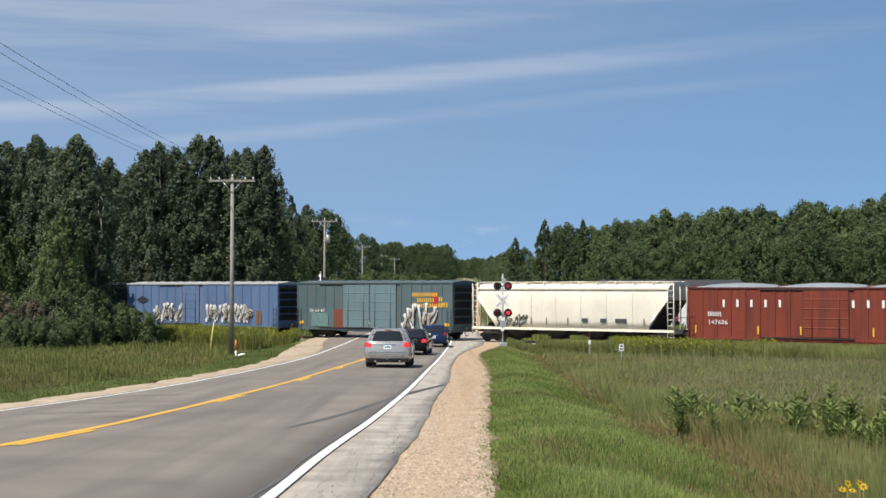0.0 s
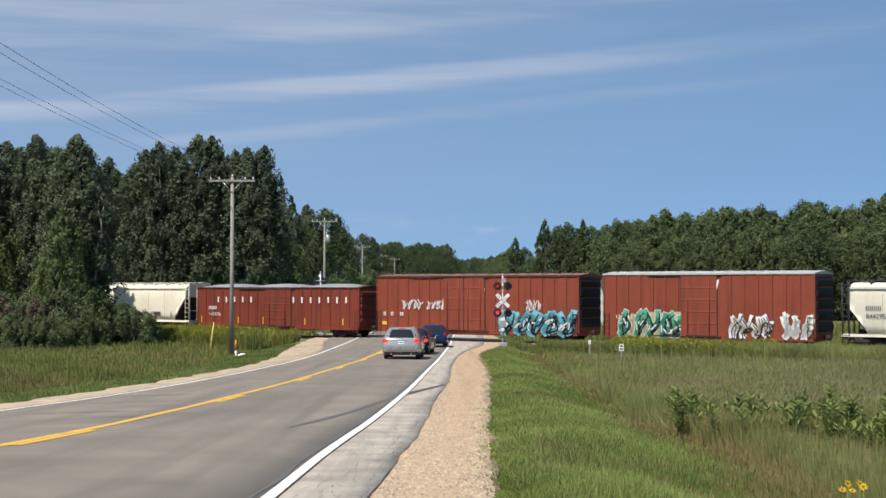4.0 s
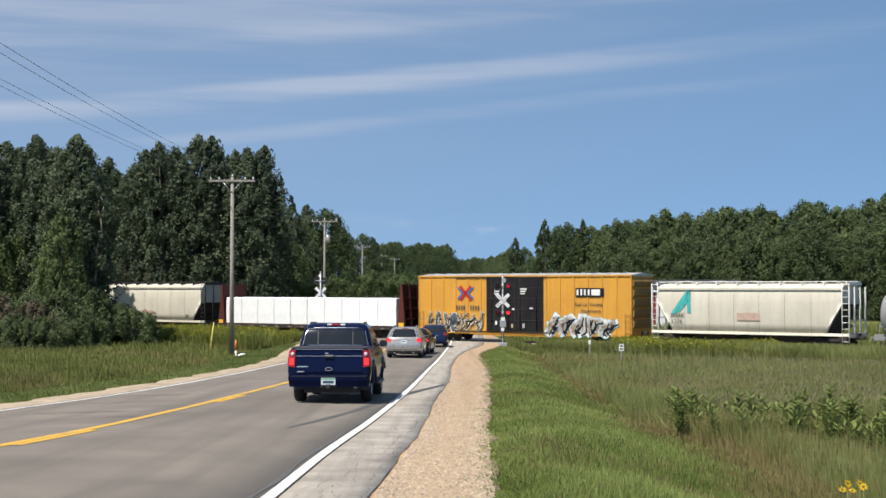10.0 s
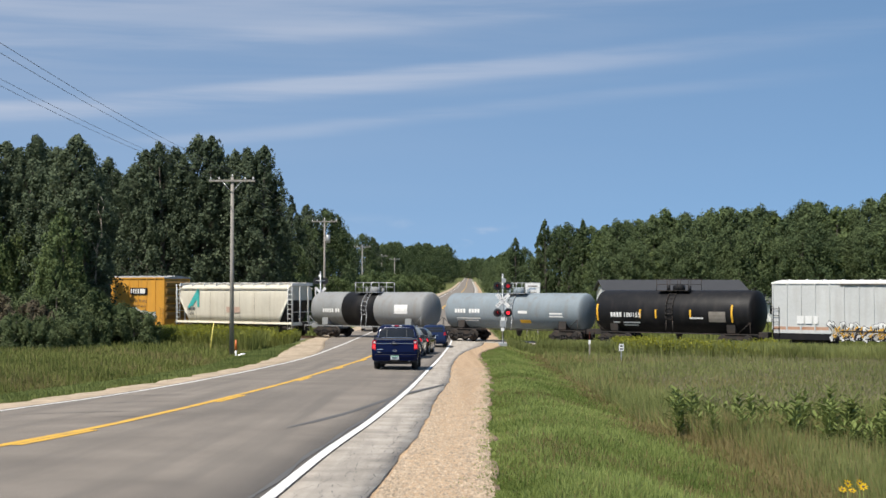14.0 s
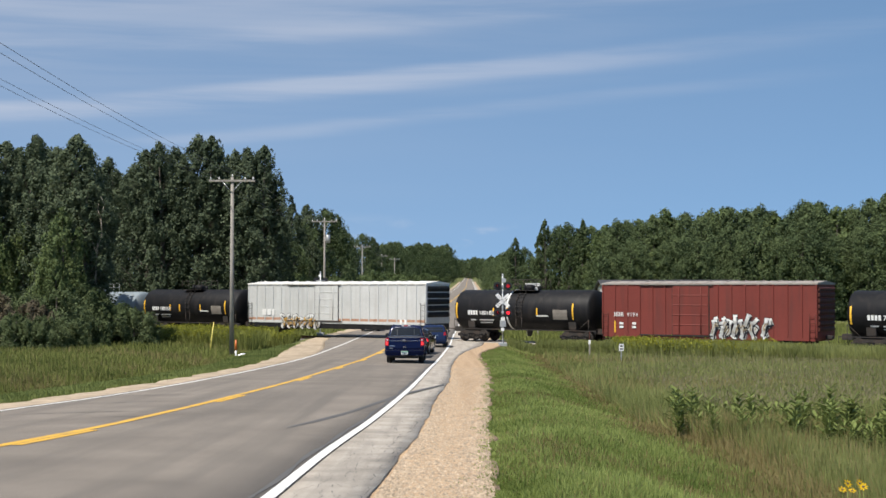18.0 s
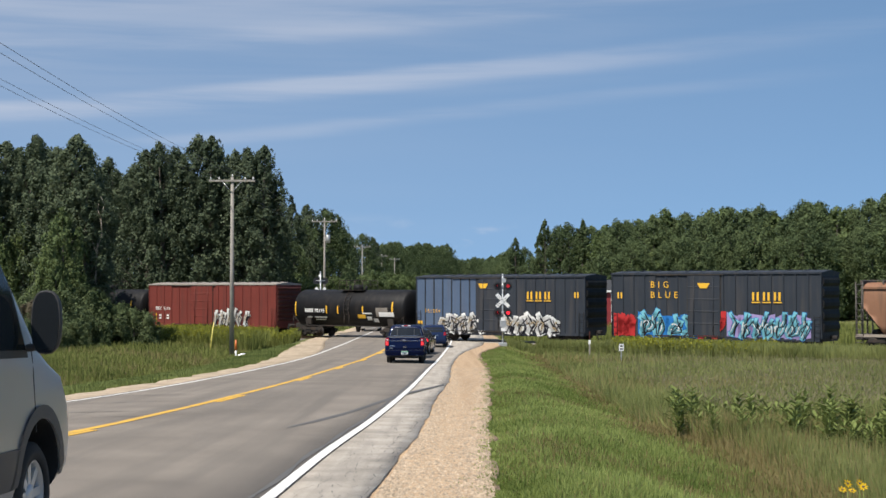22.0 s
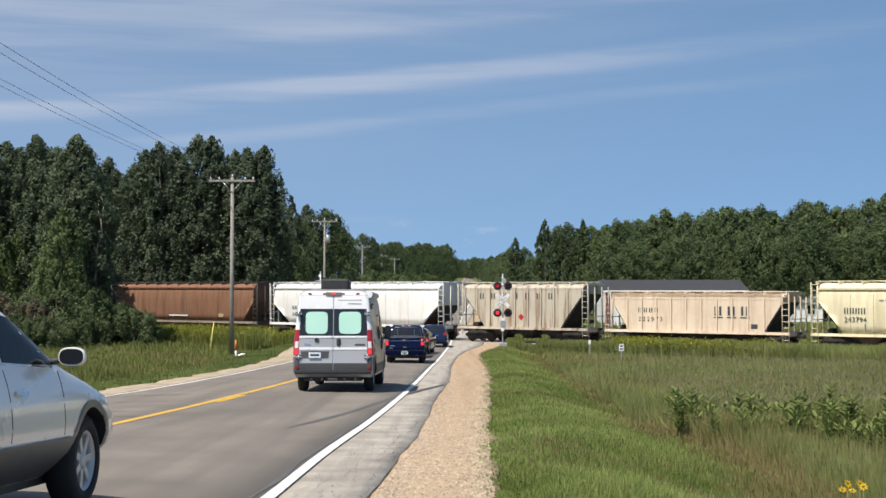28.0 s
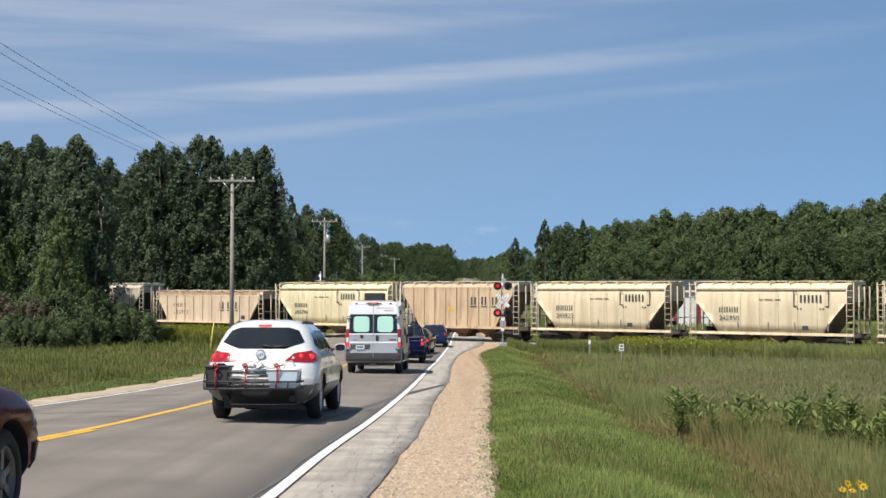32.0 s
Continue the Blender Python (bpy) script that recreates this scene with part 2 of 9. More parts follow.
def spline(knots):
    """A smooth function through (x, y) knots (monotone slopes), straight beyond both ends."""
    xs, ys = np.array([k[0] for k in knots], float), np.array([k[1] for k in knots], float)
    d = np.diff(ys) / np.diff(xs)
    s = np.empty(len(xs))
    s[0], s[-1] = d[0], d[-1]
    s[1:-1] = (d[1:] * np.diff(xs)[:-1] + d[:-1] * np.diff(xs)[1:]) / (xs[2:] - xs[:-2])

    def g(x):
        x = np.asarray(x, float)
        i = np.clip(np.searchsorted(xs, x) - 1, 0, len(d) - 1)
        h = xs[i + 1] - xs[i]
        t = (x - xs[i]) / h
        tc = np.clip(t, 0, 1)
        y = ys[i] * (2 * tc ** 3 - 3 * tc ** 2 + 1) + h * s[i] * (tc ** 3 - 2 * tc ** 2 + tc) + ys[i + 1] * (3 * tc ** 2 - 2 * tc ** 3) + h * s[i + 1] * (tc ** 3 - tc ** 2)
        return y + np.where(t < 0, (x - xs[0]) * s[0], 0) + np.where(t > 1, (x - xs[-1]) * s[-1], 0)
    return g


# ---- the plan ----
RAIL_Z = -2.44
TURN = radians(36.3)                       # the track runs away to the left at this angle
EX = Vector((math.cos(TURN), -math.sin(TURN), 0))
EN = Vector((math.sin(TURN), math.cos(TURN), 0))
NEAR = Vector((12.47, 96.31, 0))           # a point on the near faces of the cars
TRACK = NEAR + 1.55 * EN                   # a point on the track's centre line
SPEED = 11.786
ROAD_Z = spline([(-400, 1.2), (-60, 1.0), (-25, 0.75), (0, 0), (15, -0.482), (30, -0.921), (45, -1.36), (60, -1.80), (67, -1.99), (75, -2.16), (90, -2.34), (102, -2.43), (116, -2.44), (140, -2.3),
                 (200, -1.6), (315, -0.5), (600, 1.7), (950, 5.0), (1400, 10.2), (2000, 17.4), (2300, 19.0), (2600, 18.0), (4500, 10)])
X_MID = spline([(0, -8.1), (13.2, -6.42), (18.2, -5.81), (22.6, -5.42), (26.6, -5.27), (32.0, -5.0), (39.5, -4.65), (57.6, -4.25), (72, -3.92), (90, -3.45), (110, -3.05), (150, -1.8), (315, 3.4), (950, 16.6), (2000, 38.5)])
X_RIGHT = spline([(0, -2.1), (13.8, -1.67), (19, -1.53), (24.5, -1.28), (34.7, -0.95), (59.4, -0.45), (86.8, 0.25), (95, 0.5), (112, 0.85), (150, 1.9), (315, 7.0), (950, 20.2), (2000, 42.1)])
X_LEFT = spline([(0, -13.2), (14, -11.0), (28.2, -9.03), (34.6, -8.3), (40.2, -7.95), (48.8, -7.68), (65.4, -7.5), (86.7, -7.2), (107, -6.85), (150, -5.5), (315, -0.2), (950, 13.0), (2000, 34.9)])
X_PAVE = spline([(0, -1.2), (13.9, -0.76), (17.9, -0.61), (20.5, -0.5), (24.7, -0.35), (33.5, -0.19), (44.1, 0.17), (59.8, 0.36), (73.3, 0.68), (82.5, 1.15), (90, 1.9), (95.7, 2.6), (105, 3.1), (120, 3.3), (135, 2.4), (160, 3.2), (315, 8.0), (950, 21.2), (2000, 43.1)])
X_PAVE_L = spline([(0, -13.5), (14, -11.25), (28.2, -9.28), (34.6, -8.55), (40.2, -8.2), (48.8, -7.93), (65.4, -7.75), (84, -7.5), (94, -8.0), (105, -8.9), (120, -8.9), (135, -7.2), (160, -6.2), (315, -1.2), (950, 12.0), (2000, 33.9)])
X_GRAVEL = spline([(0, 0.3), (14.3, 0.56), (19.6, 0.69), (27, 0.92), (39.2, 1.35), (61.4, 2.0), (88.5, 2.8), (95, 3.8), (120, 4.4), (140, 4.3), (315, 9.2), (950, 22.4)])
X_GRAVEL_L = spline([(0, -15.2), (14, -12.8), (28, -10.75), (35, -9.85), (46.8, -9.25), (57.5, -9.05), (70, -9.15), (78, -9.4), (86, -9.9), (96, -10.3), (112, -10.6), (130, -9.3), (315, -2.6), (950, 10.6)])


def smooth01(t):
    t = np.clip(t, 0, 1)
    return t * t * (3 - 2 * t)


def bumps(x, y, size, seed=0.0):
    return (np.sin(x / size + 1.3 * np.sin(y / size * 0.8 + seed)) + np.sin(y / size * 1.1 + 1.7 * np.sin(x / size * 0.7 + 2 * seed)) + np.sin((x + y) / size * 0.63 + seed * 3)) / 3


def ground_z(x, y):
    """The height of the ground sheet."""
    x, y = np.asarray(x, float), np.asarray(y, float)
    base = ROAD_Z(y)
    r, l = x - X_GRAVEL(y), X_GRAVEL_L(y) - x
    out = np.maximum(r, l)
    side = np.where(r > l, 0.62, 0.42)
    z = base - 0.065 - side * smooth01(out / 4.2) + 0.22 * smooth01((out - 5) / 5) + 0.05 * bumps(x, y, 2.3) * smooth01(out / 2)
    d = np.abs((x - TRACK.x) * EN.x + (y - TRACK.y) * EN.y)
    bed = RAIL_Z - 0.62
    z = bed + (z - bed) * smooth01((d - 3.4) / 26)
    onroad = smooth01(1 - out / 3.0)
    return z * (1 - onroad) + (base - 0.10) * onroad


def grid_sheet(name, xs, ys, zf, mat):
    X, Y = np.meshgrid(xs, ys)
    Z = zf(X, Y)
    nx, ny = len(xs), len(ys)
    me = bpy.data.meshes.new(name)
    idx = np.arange(nx * ny).reshape(ny, nx)
    f = np.stack([idx[:-1, :-1], idx[:-1, 1:], idx[1:, 1:], idx[1:, :-1]], -1).reshape(-1, 4)
    me.vertices.add(nx * ny)
    me.vertices.foreach_set("co", np.stack([X, Y, Z], -1).astype(np.float32).reshape(-1))
    me.loops.add(f.size)
    me.loops.foreach_set("vertex_index", f.astype(np.int32).reshape(-1))
    me.polygons.add(len(f))
    me.polygons.foreach_set("loop_start", np.arange(0, f.size, 4, dtype=np.int32))
    me.polygons.foreach_set("use_smooth", np.ones(len(f), bool))
    me.update(calc_edges=True)
    me.materials.append(mat)
    return new(name, me)


def strip(name, left, right, ys, lift, mat, across=6, crown=0.0, thick=0.12, ragged=0.0):
    """A band of road between two curves, with thickness at its edges."""
    s = Solid()
    rows = []
    for i, y in enumerate(ys):
        a, b = float(left(y)), float(right(y))
        if ragged:
            b += ragged * math.sin(y * 1.9) * math.sin(y * 0.73 + 1) + random.uniform(-ragged, ragged) * 0.5
            a += ragged * math.sin(y * 1.7 + 2) * math.sin(y * 0.6) + random.uniform(-ragged, ragged) * 0.5
        z = float(ROAD_Z(y)) + lift
        row = [(a, y, z - thick)]
        for k in range(across + 1):
            t = k / across
            row.append((a + (b - a) * t, y, z + (crown(y) if callable(crown) else crown) * (1 - (2 * t - 1) ** 2)))
        row.append((b, y, z - thick))
        rows.append(row)
    s.loft(rows, caps=False, closed=False)
    return new(name, s.mesh(name, mat))


# ---- shared materials ----
ASPHALT = material("asphalt", (0.200, 0.175, 0.148), 0.9, scale=0.5, vary=0.28, bump=0.5, bump_scale=60, stain=(0.145, 0.130, 0.113), stain_amount=0.75, stain_scale=0.45, streak="y", fine=55, spec=0.2)
SHOULDER = material("old_asphalt", (0.375, 0.338, 0.29), 0.92, scale=1.3, vary=0.42, bump=0.7, bump_scale=45, stain=(0.235, 0.21, 0.18), stain_amount=0.6, stain_scale=1.2, streak="y", fine=30, spec=0.2)
GRAVEL_PALE = material("pale_gravel", (0.43, 0.345, 0.25), 0.95, scale=2.5, vary=0.4, bump=1.0, bump_scale=22, stain=(0.25, 0.20, 0.13), stain_amount=0.8, stain_scale=0.6, fine=40, spec=0.15)
GRAVEL = material("gravel", (0.41, 0.295, 0.19), 0.95, scale=9, vary=0.45, bump=1.0, bump_scale=22, stain=(0.29, 0.195, 0.115), stain_amount=0.7, stain_scale=0.5, streak="y", fine=45, spec=0.15)
SOIL = material("grassy_soil", (0.115, 0.13, 0.045), 0.95, scale=0.25, vary=0.4, bump=0.6, bump_scale=14, stain=(0.13, 0.11, 0.045), stain_amount=0.6, stain_scale=0.15, fine=8, spec=0.1)
LINE_WHITE = material("road_paint_white", (0.74, 0.73, 0.70), 0.8, scale=2, vary=0.12, stain=(0.3, 0.29, 0.27), stain_amount=0.5, stain_scale=3, fine=30)
LINE_YELLOW = material("road_paint_yellow", (0.62, 0.36, 0.045), 0.8, scale=2, vary=0.15, stain=(0.30, 0.22, 0.10), stain_amount=0.6, stain_scale=2.5, fine=30)
TAR = material("tar_seal", (0.045, 0.045, 0.048), 0.7, scale=2, vary=0.2)
BALLAST = material("ballast", (0.17, 0.155, 0.14), 0.95, scale=1.5, vary=0.3, bump=1.0, bump_scale=18, fine=14)
STEEL = material("rail_steel", (0.20, 0.13, 0.09), 0.5, 0.7, vary=0.2)
TIE = material("creosote_wood", (0.07, 0.05, 0.035), 0.9, per_piece=0.3)
GRIME = material("grimy_iron", (0.030, 0.026, 0.023), 0.85, 0.1, scale=2, vary=0.4, stain=(0.10, 0.06, 0.04), stain_amount=0.5, stain_scale=1.5)
BLACK = material("black_paint", (0.016, 0.016, 0.018), 0.45, vary=0.3, stain=(0.05, 0.045, 0.04), stain_amount=0.4, stain_scale=0.8)
POLE_WOOD = material("weathered_pole", (0.275, 0.255, 0.225), 0.9, scale=1.5, vary=0.25, stain=(0.14, 0.125, 0.105), stain_amount=0.5, stain_scale=0.7, streak=True)
GALV = material("galvanised", (0.45, 0.46, 0.47), 0.45, 0.6, vary=0.15)
WHITE_MARK = material("white_stencil", (0.72, 0.72, 0.70), 0.6, vary=0.1)
YELLOW_MARK = material("yellow_stencil", (0.75, 0.42, 0.03), 0.6, vary=0.1)
DARK_MARK = material("dark_stencil", (0.05, 0.055, 0.06), 0.6, vary=0.15)
BARK = material("bark", (0.10, 0.085, 0.07), 0.95, scale=3, vary=0.35, bump=0.6, bump_scale=12)
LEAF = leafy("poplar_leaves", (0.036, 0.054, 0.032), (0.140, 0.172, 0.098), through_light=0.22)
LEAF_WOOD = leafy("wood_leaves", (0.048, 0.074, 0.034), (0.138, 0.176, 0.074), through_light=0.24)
LEAF_LIGHT = leafy("young_leaves", (0.060, 0.090, 0.036), (0.18, 0.225, 0.085), through_light=0.3)
LEAF_GREY = leafy("grey_shrub_leaves", (0.05, 0.075, 0.03), (0.17, 0.205, 0.095), through_light=0.25)
LEAF_BROWN = leafy("brown_shrub_leaves", (0.075, 0.06, 0.042), (0.18, 0.155, 0.095), through_light=0.2)
GRASS = leafy("mown_grass", (0.135, 0.185, 0.042), (0.43, 0.49, 0.165), through_light=0.45)
TALL = leafy("tall_field_grass", (0.15, 0.175, 0.055), (0.38, 0.40, 0.155), through_light=0.45)
GOLDENROD = leafy("goldenrod", (0.12, 0.145, 0.02), (0.30, 0.29, 0.035), through_light=0.25)

# ---- ground, road, track bed ----


def spread(lo, hi, fine_lo, fine_hi, step, growth=1.12):
    a = list(np.arange(fine_lo, fine_hi + step, step))
    d = step
    while a[-1] < hi:
        d *= growth
        a.append(a[-1] + d)
    d = step
    while a[0] > lo:
        d *= growth
        a.insert(0, a[0] - d)
    return np.array(a)


ground = grid_sheet("ground", spread(-4500, 4500, -30, 40, 0.7), spread(-1200, 5000, 4, 130, 0.9), ground_z, SOIL)
tagged(ground, "grassy uneven roadside field ground reaching the horizon", "ground", kind="structure")
YS = np.concatenate([np.arange(-60, 8, 4.0), np.arange(8, 60, 1.0), np.arange(60, 130, 1.5), np.arange(130, 330, 6.0), np.arange(330, 2300, 30.0)])
def road_crown(y):
    return 0.05 + 0.09 * float(smooth01((30 - y) / 14)) + 0.2 * float(smooth01((16 - y) / 7))


road = tagged(strip("road", X_PAVE_L, X_RIGHT, YS, 0.0, ASPHALT, 12, road_crown, 0.2), "two-lane weathered grey asphalt road", "road", kind="structure")
YN = YS[YS < 1000]
road_shoulder = tagged(strip("road_shoulder", lambda y: X_RIGHT(y) - 0.02, X_PAVE, YN, -0.012, SHOULDER, 3, 0, 0.2, 0.03), "cracked pale asphalt shoulder strip", "road shoulder", kind="structure")
tagged(strip("gravel_verge", lambda y: X_PAVE(y) - 0.05, X_GRAVEL, YN, -0.04, GRAVEL, 6, 0.012, 0.3, 0.09), "tan gravel verge beside the road", "gravel", kind="structure")
tagged(strip("gravel_verge", X_GRAVEL_L, lambda y: X_PAVE_L(y) + 0.05, YN, -0.05, GRAVEL_PALE, 6, 0.01, 0.3, 0.2), "pale gravel verge beside the road", "gravel", kind="structure")


def road_top(x, y):
    a, b = float(X_PAVE_L(y)), float(X_RIGHT(y))
    t = (x - a) / (b - a)
    return float(ROAD_Z(y)) + (road_crown(y) * (1 - (2 * t - 1) ** 2) if 0 < t < 1 else 0)


def paint(name, curve, w0, w1, ys, mat, label):
    s = Solid()
    rows = []
    for y in ys:
        c = float(curve(y))
        rows.append([(c + w, y, road_top(c + w, y) + 0.006) for w in (w0, (w0 + w1) / 2, w1)])
    s.loft(rows, caps=False, closed=False)
    ob = new(name, s.mesh(name, mat))
    return tagged(ob, label, "road marking", kind="structure")


YP = YS[YS < 1500]
paint("edge_line", X_RIGHT, -0.14, -0.01, YP, LINE_WHITE, "solid white painted edge line on asphalt")
paint("edge_line", X_LEFT, -0.06, 0.07, YP, LINE_WHITE, "solid white painted edge line on asphalt")
paint("centre_line", X_MID, -0.21, -0.03, YP, LINE_YELLOW, "solid yellow painted centre line on asphalt")
y0 = -5.8
while y0 < 300:
    paint("centre_dash", X_MID, -0.015, 0.13, np.linspace(y0, y0 + 3.05, 5), LINE_YELLOW, "broken yellow painted centre line dash")
    y0 += 12.2


def track_pose(s, z=0.0):
    p = TRACK + s * EX
    return Matrix.Translation((p.x, p.y, z)) @ Matrix.Rotation(-TURN, 4, "Z")


def build_track():
    bed = Solid()
    for s0, s1 in ((-420, -18), (-18, 2), (2, 460)):
        top = RAIL_Z - 0.19
        bed.prism([(-3.4, top - 0.75), (-1.75, top), (1.75, top), (3.4, top - 0.75)], s0, s1, "x")
    ob = new("track_bed", bed.mesh("track_bed", BALLAST))
    ob.matrix_basis = track_pose(0)
    tagged(ob, "grey crushed-stone railway ballast bed", "track bed", kind="structure")
    for y in (-0.75, 0.75):
        r = Solid().prism([(y - 0.07, RAIL_Z - 0.17), (y + 0.07, RAIL_Z - 0.17), (y + 0.02, RAIL_Z - 0.14), (y + 0.02, RAIL_Z - 0.05), (y + 0.037, RAIL_Z - 0.04), (y + 0.037, RAIL_Z), (y - 0.037, RAIL_Z), (y - 0.037, RAIL_Z - 0.04), (y - 0.02, RAIL_Z - 0.05), (y - 0.02, RAIL_Z - 0.14)], -420, 460, "x")
        ob = new("rail", r.mesh("rail", STEEL))
        ob.matrix_basis = track_pose(0)
        tagged(ob, "rusty steel rail with worn top", "rail", "track rails")


build_track()


# ---- trees ----
rng = np.random.default_rng(7)


def leaf_cards(centres, size, r, face=None, loose=0.7):
    """Leaf quads round the given centres, turned at random or loosely facing the given way."""
    n = len(centres)
    a = r.normal(size=(n, 3))
    if face is not None:
        f = face + loose * r.normal(size=(n, 3))
        f /= np.linalg.norm(f, axis=1, keepdims=True) + 1e-9
        a = np.cross(f, a)
    a /= np.linalg.norm(a, axis=1, keepdims=True)
    b = np.cross(a, r.normal(size=(n, 3)) if face is None else f)
    b /= np.linalg.norm(b, axis=1, keepdims=True) + 1e-9
    s = size * r.uniform(0.6, 1.35, (n, 1))
    a, b = a * s, b * s * r.uniform(0.45, 0.8, (n, 1))
    return np.stack([centres - a, centres - 0.15 * a + b, centres + a, centres - 0.15 * a - b], 1)


def tree_meshes(name, h, w, seed, leaf, mat, base=0.12, n_clumps=70, per=110, taper=0.75, bare=0.0):
    """Trunk with limbs, and a crown of leaf clumps set on the limbs, with gaps between them."""
    r = np.random.default_rng(seed)
    wood = Solid()
    lean = r.normal(size=2) * 0.02 * h
    pts = [Vector((lean[0] * t * t, lean[1] * t * t, h * t * 0.93)) for t in np.linspace(0, 1, 8)]
    for i in range(7):
        wood.tube(pts[i], pts[i + 1], 0.017 * h * (1 - i / 7.5) + 0.02, 0.017 * h * (1 - (i + 1) / 7.5) + 0.02, n=7, caps=False)
    cs, faces = [], []
    leaders = [(r.uniform(0, 2 * np.pi), r.uniform(0.25, 0.62), r.uniform(0.80, 0.98)) for _ in range(6)]
    for k in range(n_clumps):
        t = base + (1 - base) * (k + r.uniform()) / n_clumps
        if k % 4 == 3:
            # upright side leaders that end in points of their own
            la, lr, lt = leaders[(k // 4) % 6]
            f = r.uniform() ** 0.8
            tt = lt - 0.34 * f
            rad = w * 0.17 * f * r.uniform(0.2, 1.0)
            ang = r.uniform(0, 2 * np.pi)
            out = w * lr * (0.75 + 0.35 * f)
            c = np.array([lean[0] * tt * tt + out * np.cos(la) + rad * np.cos(ang), lean[1] * tt * tt + out * np.sin(la) + rad * np.sin(ang), h * tt])
            size = w * r.uniform(0.045, 0.10) * (0.5 + f)
            m = int(per * r.uniform(0.5, 1.0))
            p = r.normal(size=(m, 3))
            p /= np.linalg.norm(p, axis=1, keepdims=True) + 1e-9
            p *= (r.uniform(0.2, 1.0, (m, 1)) ** 0.5) * size
            p[:, 2] *= 2.1
            cs.append(c + p)
            faces.append(p / size + (0, 0, 0.25))
            continue
        prof = (np.sin(np.pi * min(1, (t - base) / (1 - base) * 0.74 + 0.19)) ** taper)
        prof *= min(1.0, max(0.05, (1 - t) / 0.11)) ** 0.6
        ang = r.uniform(0, 2 * np.pi)
        rad = w * prof * (0.35 + 0.65 * np.sqrt(r.uniform())) * r.uniform(0.75, 1.15)
        c = np.array([lean[0] * t * t + rad * np.cos(ang), lean[1] * t * t + rad * np.sin(ang), h * t * 0.985])
        if k % 7 == 0 and rad > 0.25 * w:
            s = Vector((lean[0] * t * t, lean[1] * t * t, max(0.5, (t - 0.14) * h * 0.93)))
            wood.tube(s, Vector(c), 0.006 * h * (1.1 - t) + 0.015, 0.015, n=5, caps=False)
        size = w * r.uniform(0.08, 0.20) * (1.15 - 0.4 * t)
        m = int(per * r.uniform(0.5, 1.3))
        p = r.normal(size=(m, 3))
        p /= np.linalg.norm(p, axis=1, keepdims=True) + 1e-9
        p *= (r.uniform(0.25, 1.0, (m, 1)) ** 0.5) * size
        p[:, 2] *= 1.7
        p[:, :2] *= (1.15 - 0.35 * p[:, 2:3] / (size * 1.7))
        cs.append(c + p)
        faces.append(p / size + (0.5 * np.cos(ang), 0.5 * np.sin(ang), 0.25))
    c = np.concatenate(cs)
    return wood.mesh("trunk", BARK), quads("crown", leaf_cards(c, leaf, r, np.concatenate(faces)), mat)


def tree_kind(name, meshes, label, group, x, y, rz=0.0, s=1.0, sz=1.0, category="tree"):
    z = float(ground_z(x, y)) - 0.1
    t = thing(name, label, category, group, Matrix.Translation((x, y, z)) @ Matrix.Rotation(rz, 4, "Z") @ Matrix.Diagonal((s, s, s * sz, 1)))
    part("trunk", meshes[0], None, t)
    part("crown", meshes[1], None, t)
    return t


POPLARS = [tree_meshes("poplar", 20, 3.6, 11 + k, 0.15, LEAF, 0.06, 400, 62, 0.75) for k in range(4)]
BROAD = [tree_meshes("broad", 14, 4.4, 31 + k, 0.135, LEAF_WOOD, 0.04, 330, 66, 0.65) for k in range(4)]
LIGHT = [tree_meshes("light", 13, 3.4, 51 + k, 0.19, LEAF_LIGHT, 0.03, 250, 34, 0.65) for k in range(3)]
SHRUBS = [tree_meshes("shrub", 4.2, 2.6, 71 + k, 0.085, (LEAF_GREY, LEAF_GREY, LEAF_BROWN, LEAF_LIGHT)[k], 0.02, 150, 130, 0.45) for k in range(4)]
SPIRES = [tree_meshes("spire", 16, 2.0, 91 + k, 0.135, LEAF_WOOD, 0.05, 230, 60, 0.85) for k in range(2)]


def sideways(x, depth):
    return (x - 784) * depth / 2450.0


def plant(kind, k, x, depth, top, label, group, name="tree", category="tree", squeeze=1.0):
    """Sets a tree at a place of the plan (sideways angle, distance) with its top at the given height above the camera's level."""
    X = sideways(x, depth)
    g = float(ground_z(X, depth))
    h0 = {id(POPLARS): 20, id(BROAD): 14, id(LIGHT): 13, id(SHRUBS): 4.2, id(SPIRES): 16}[id(kind)]
    s = (EYE[2] + (508 - top) * depth / 2450.0 - g) / h0
    return tree_kind(name, kind[k % len(kind)], label, group, X, depth, random.uniform(0, 6.28), s * squeeze, 1 / squeeze, category)


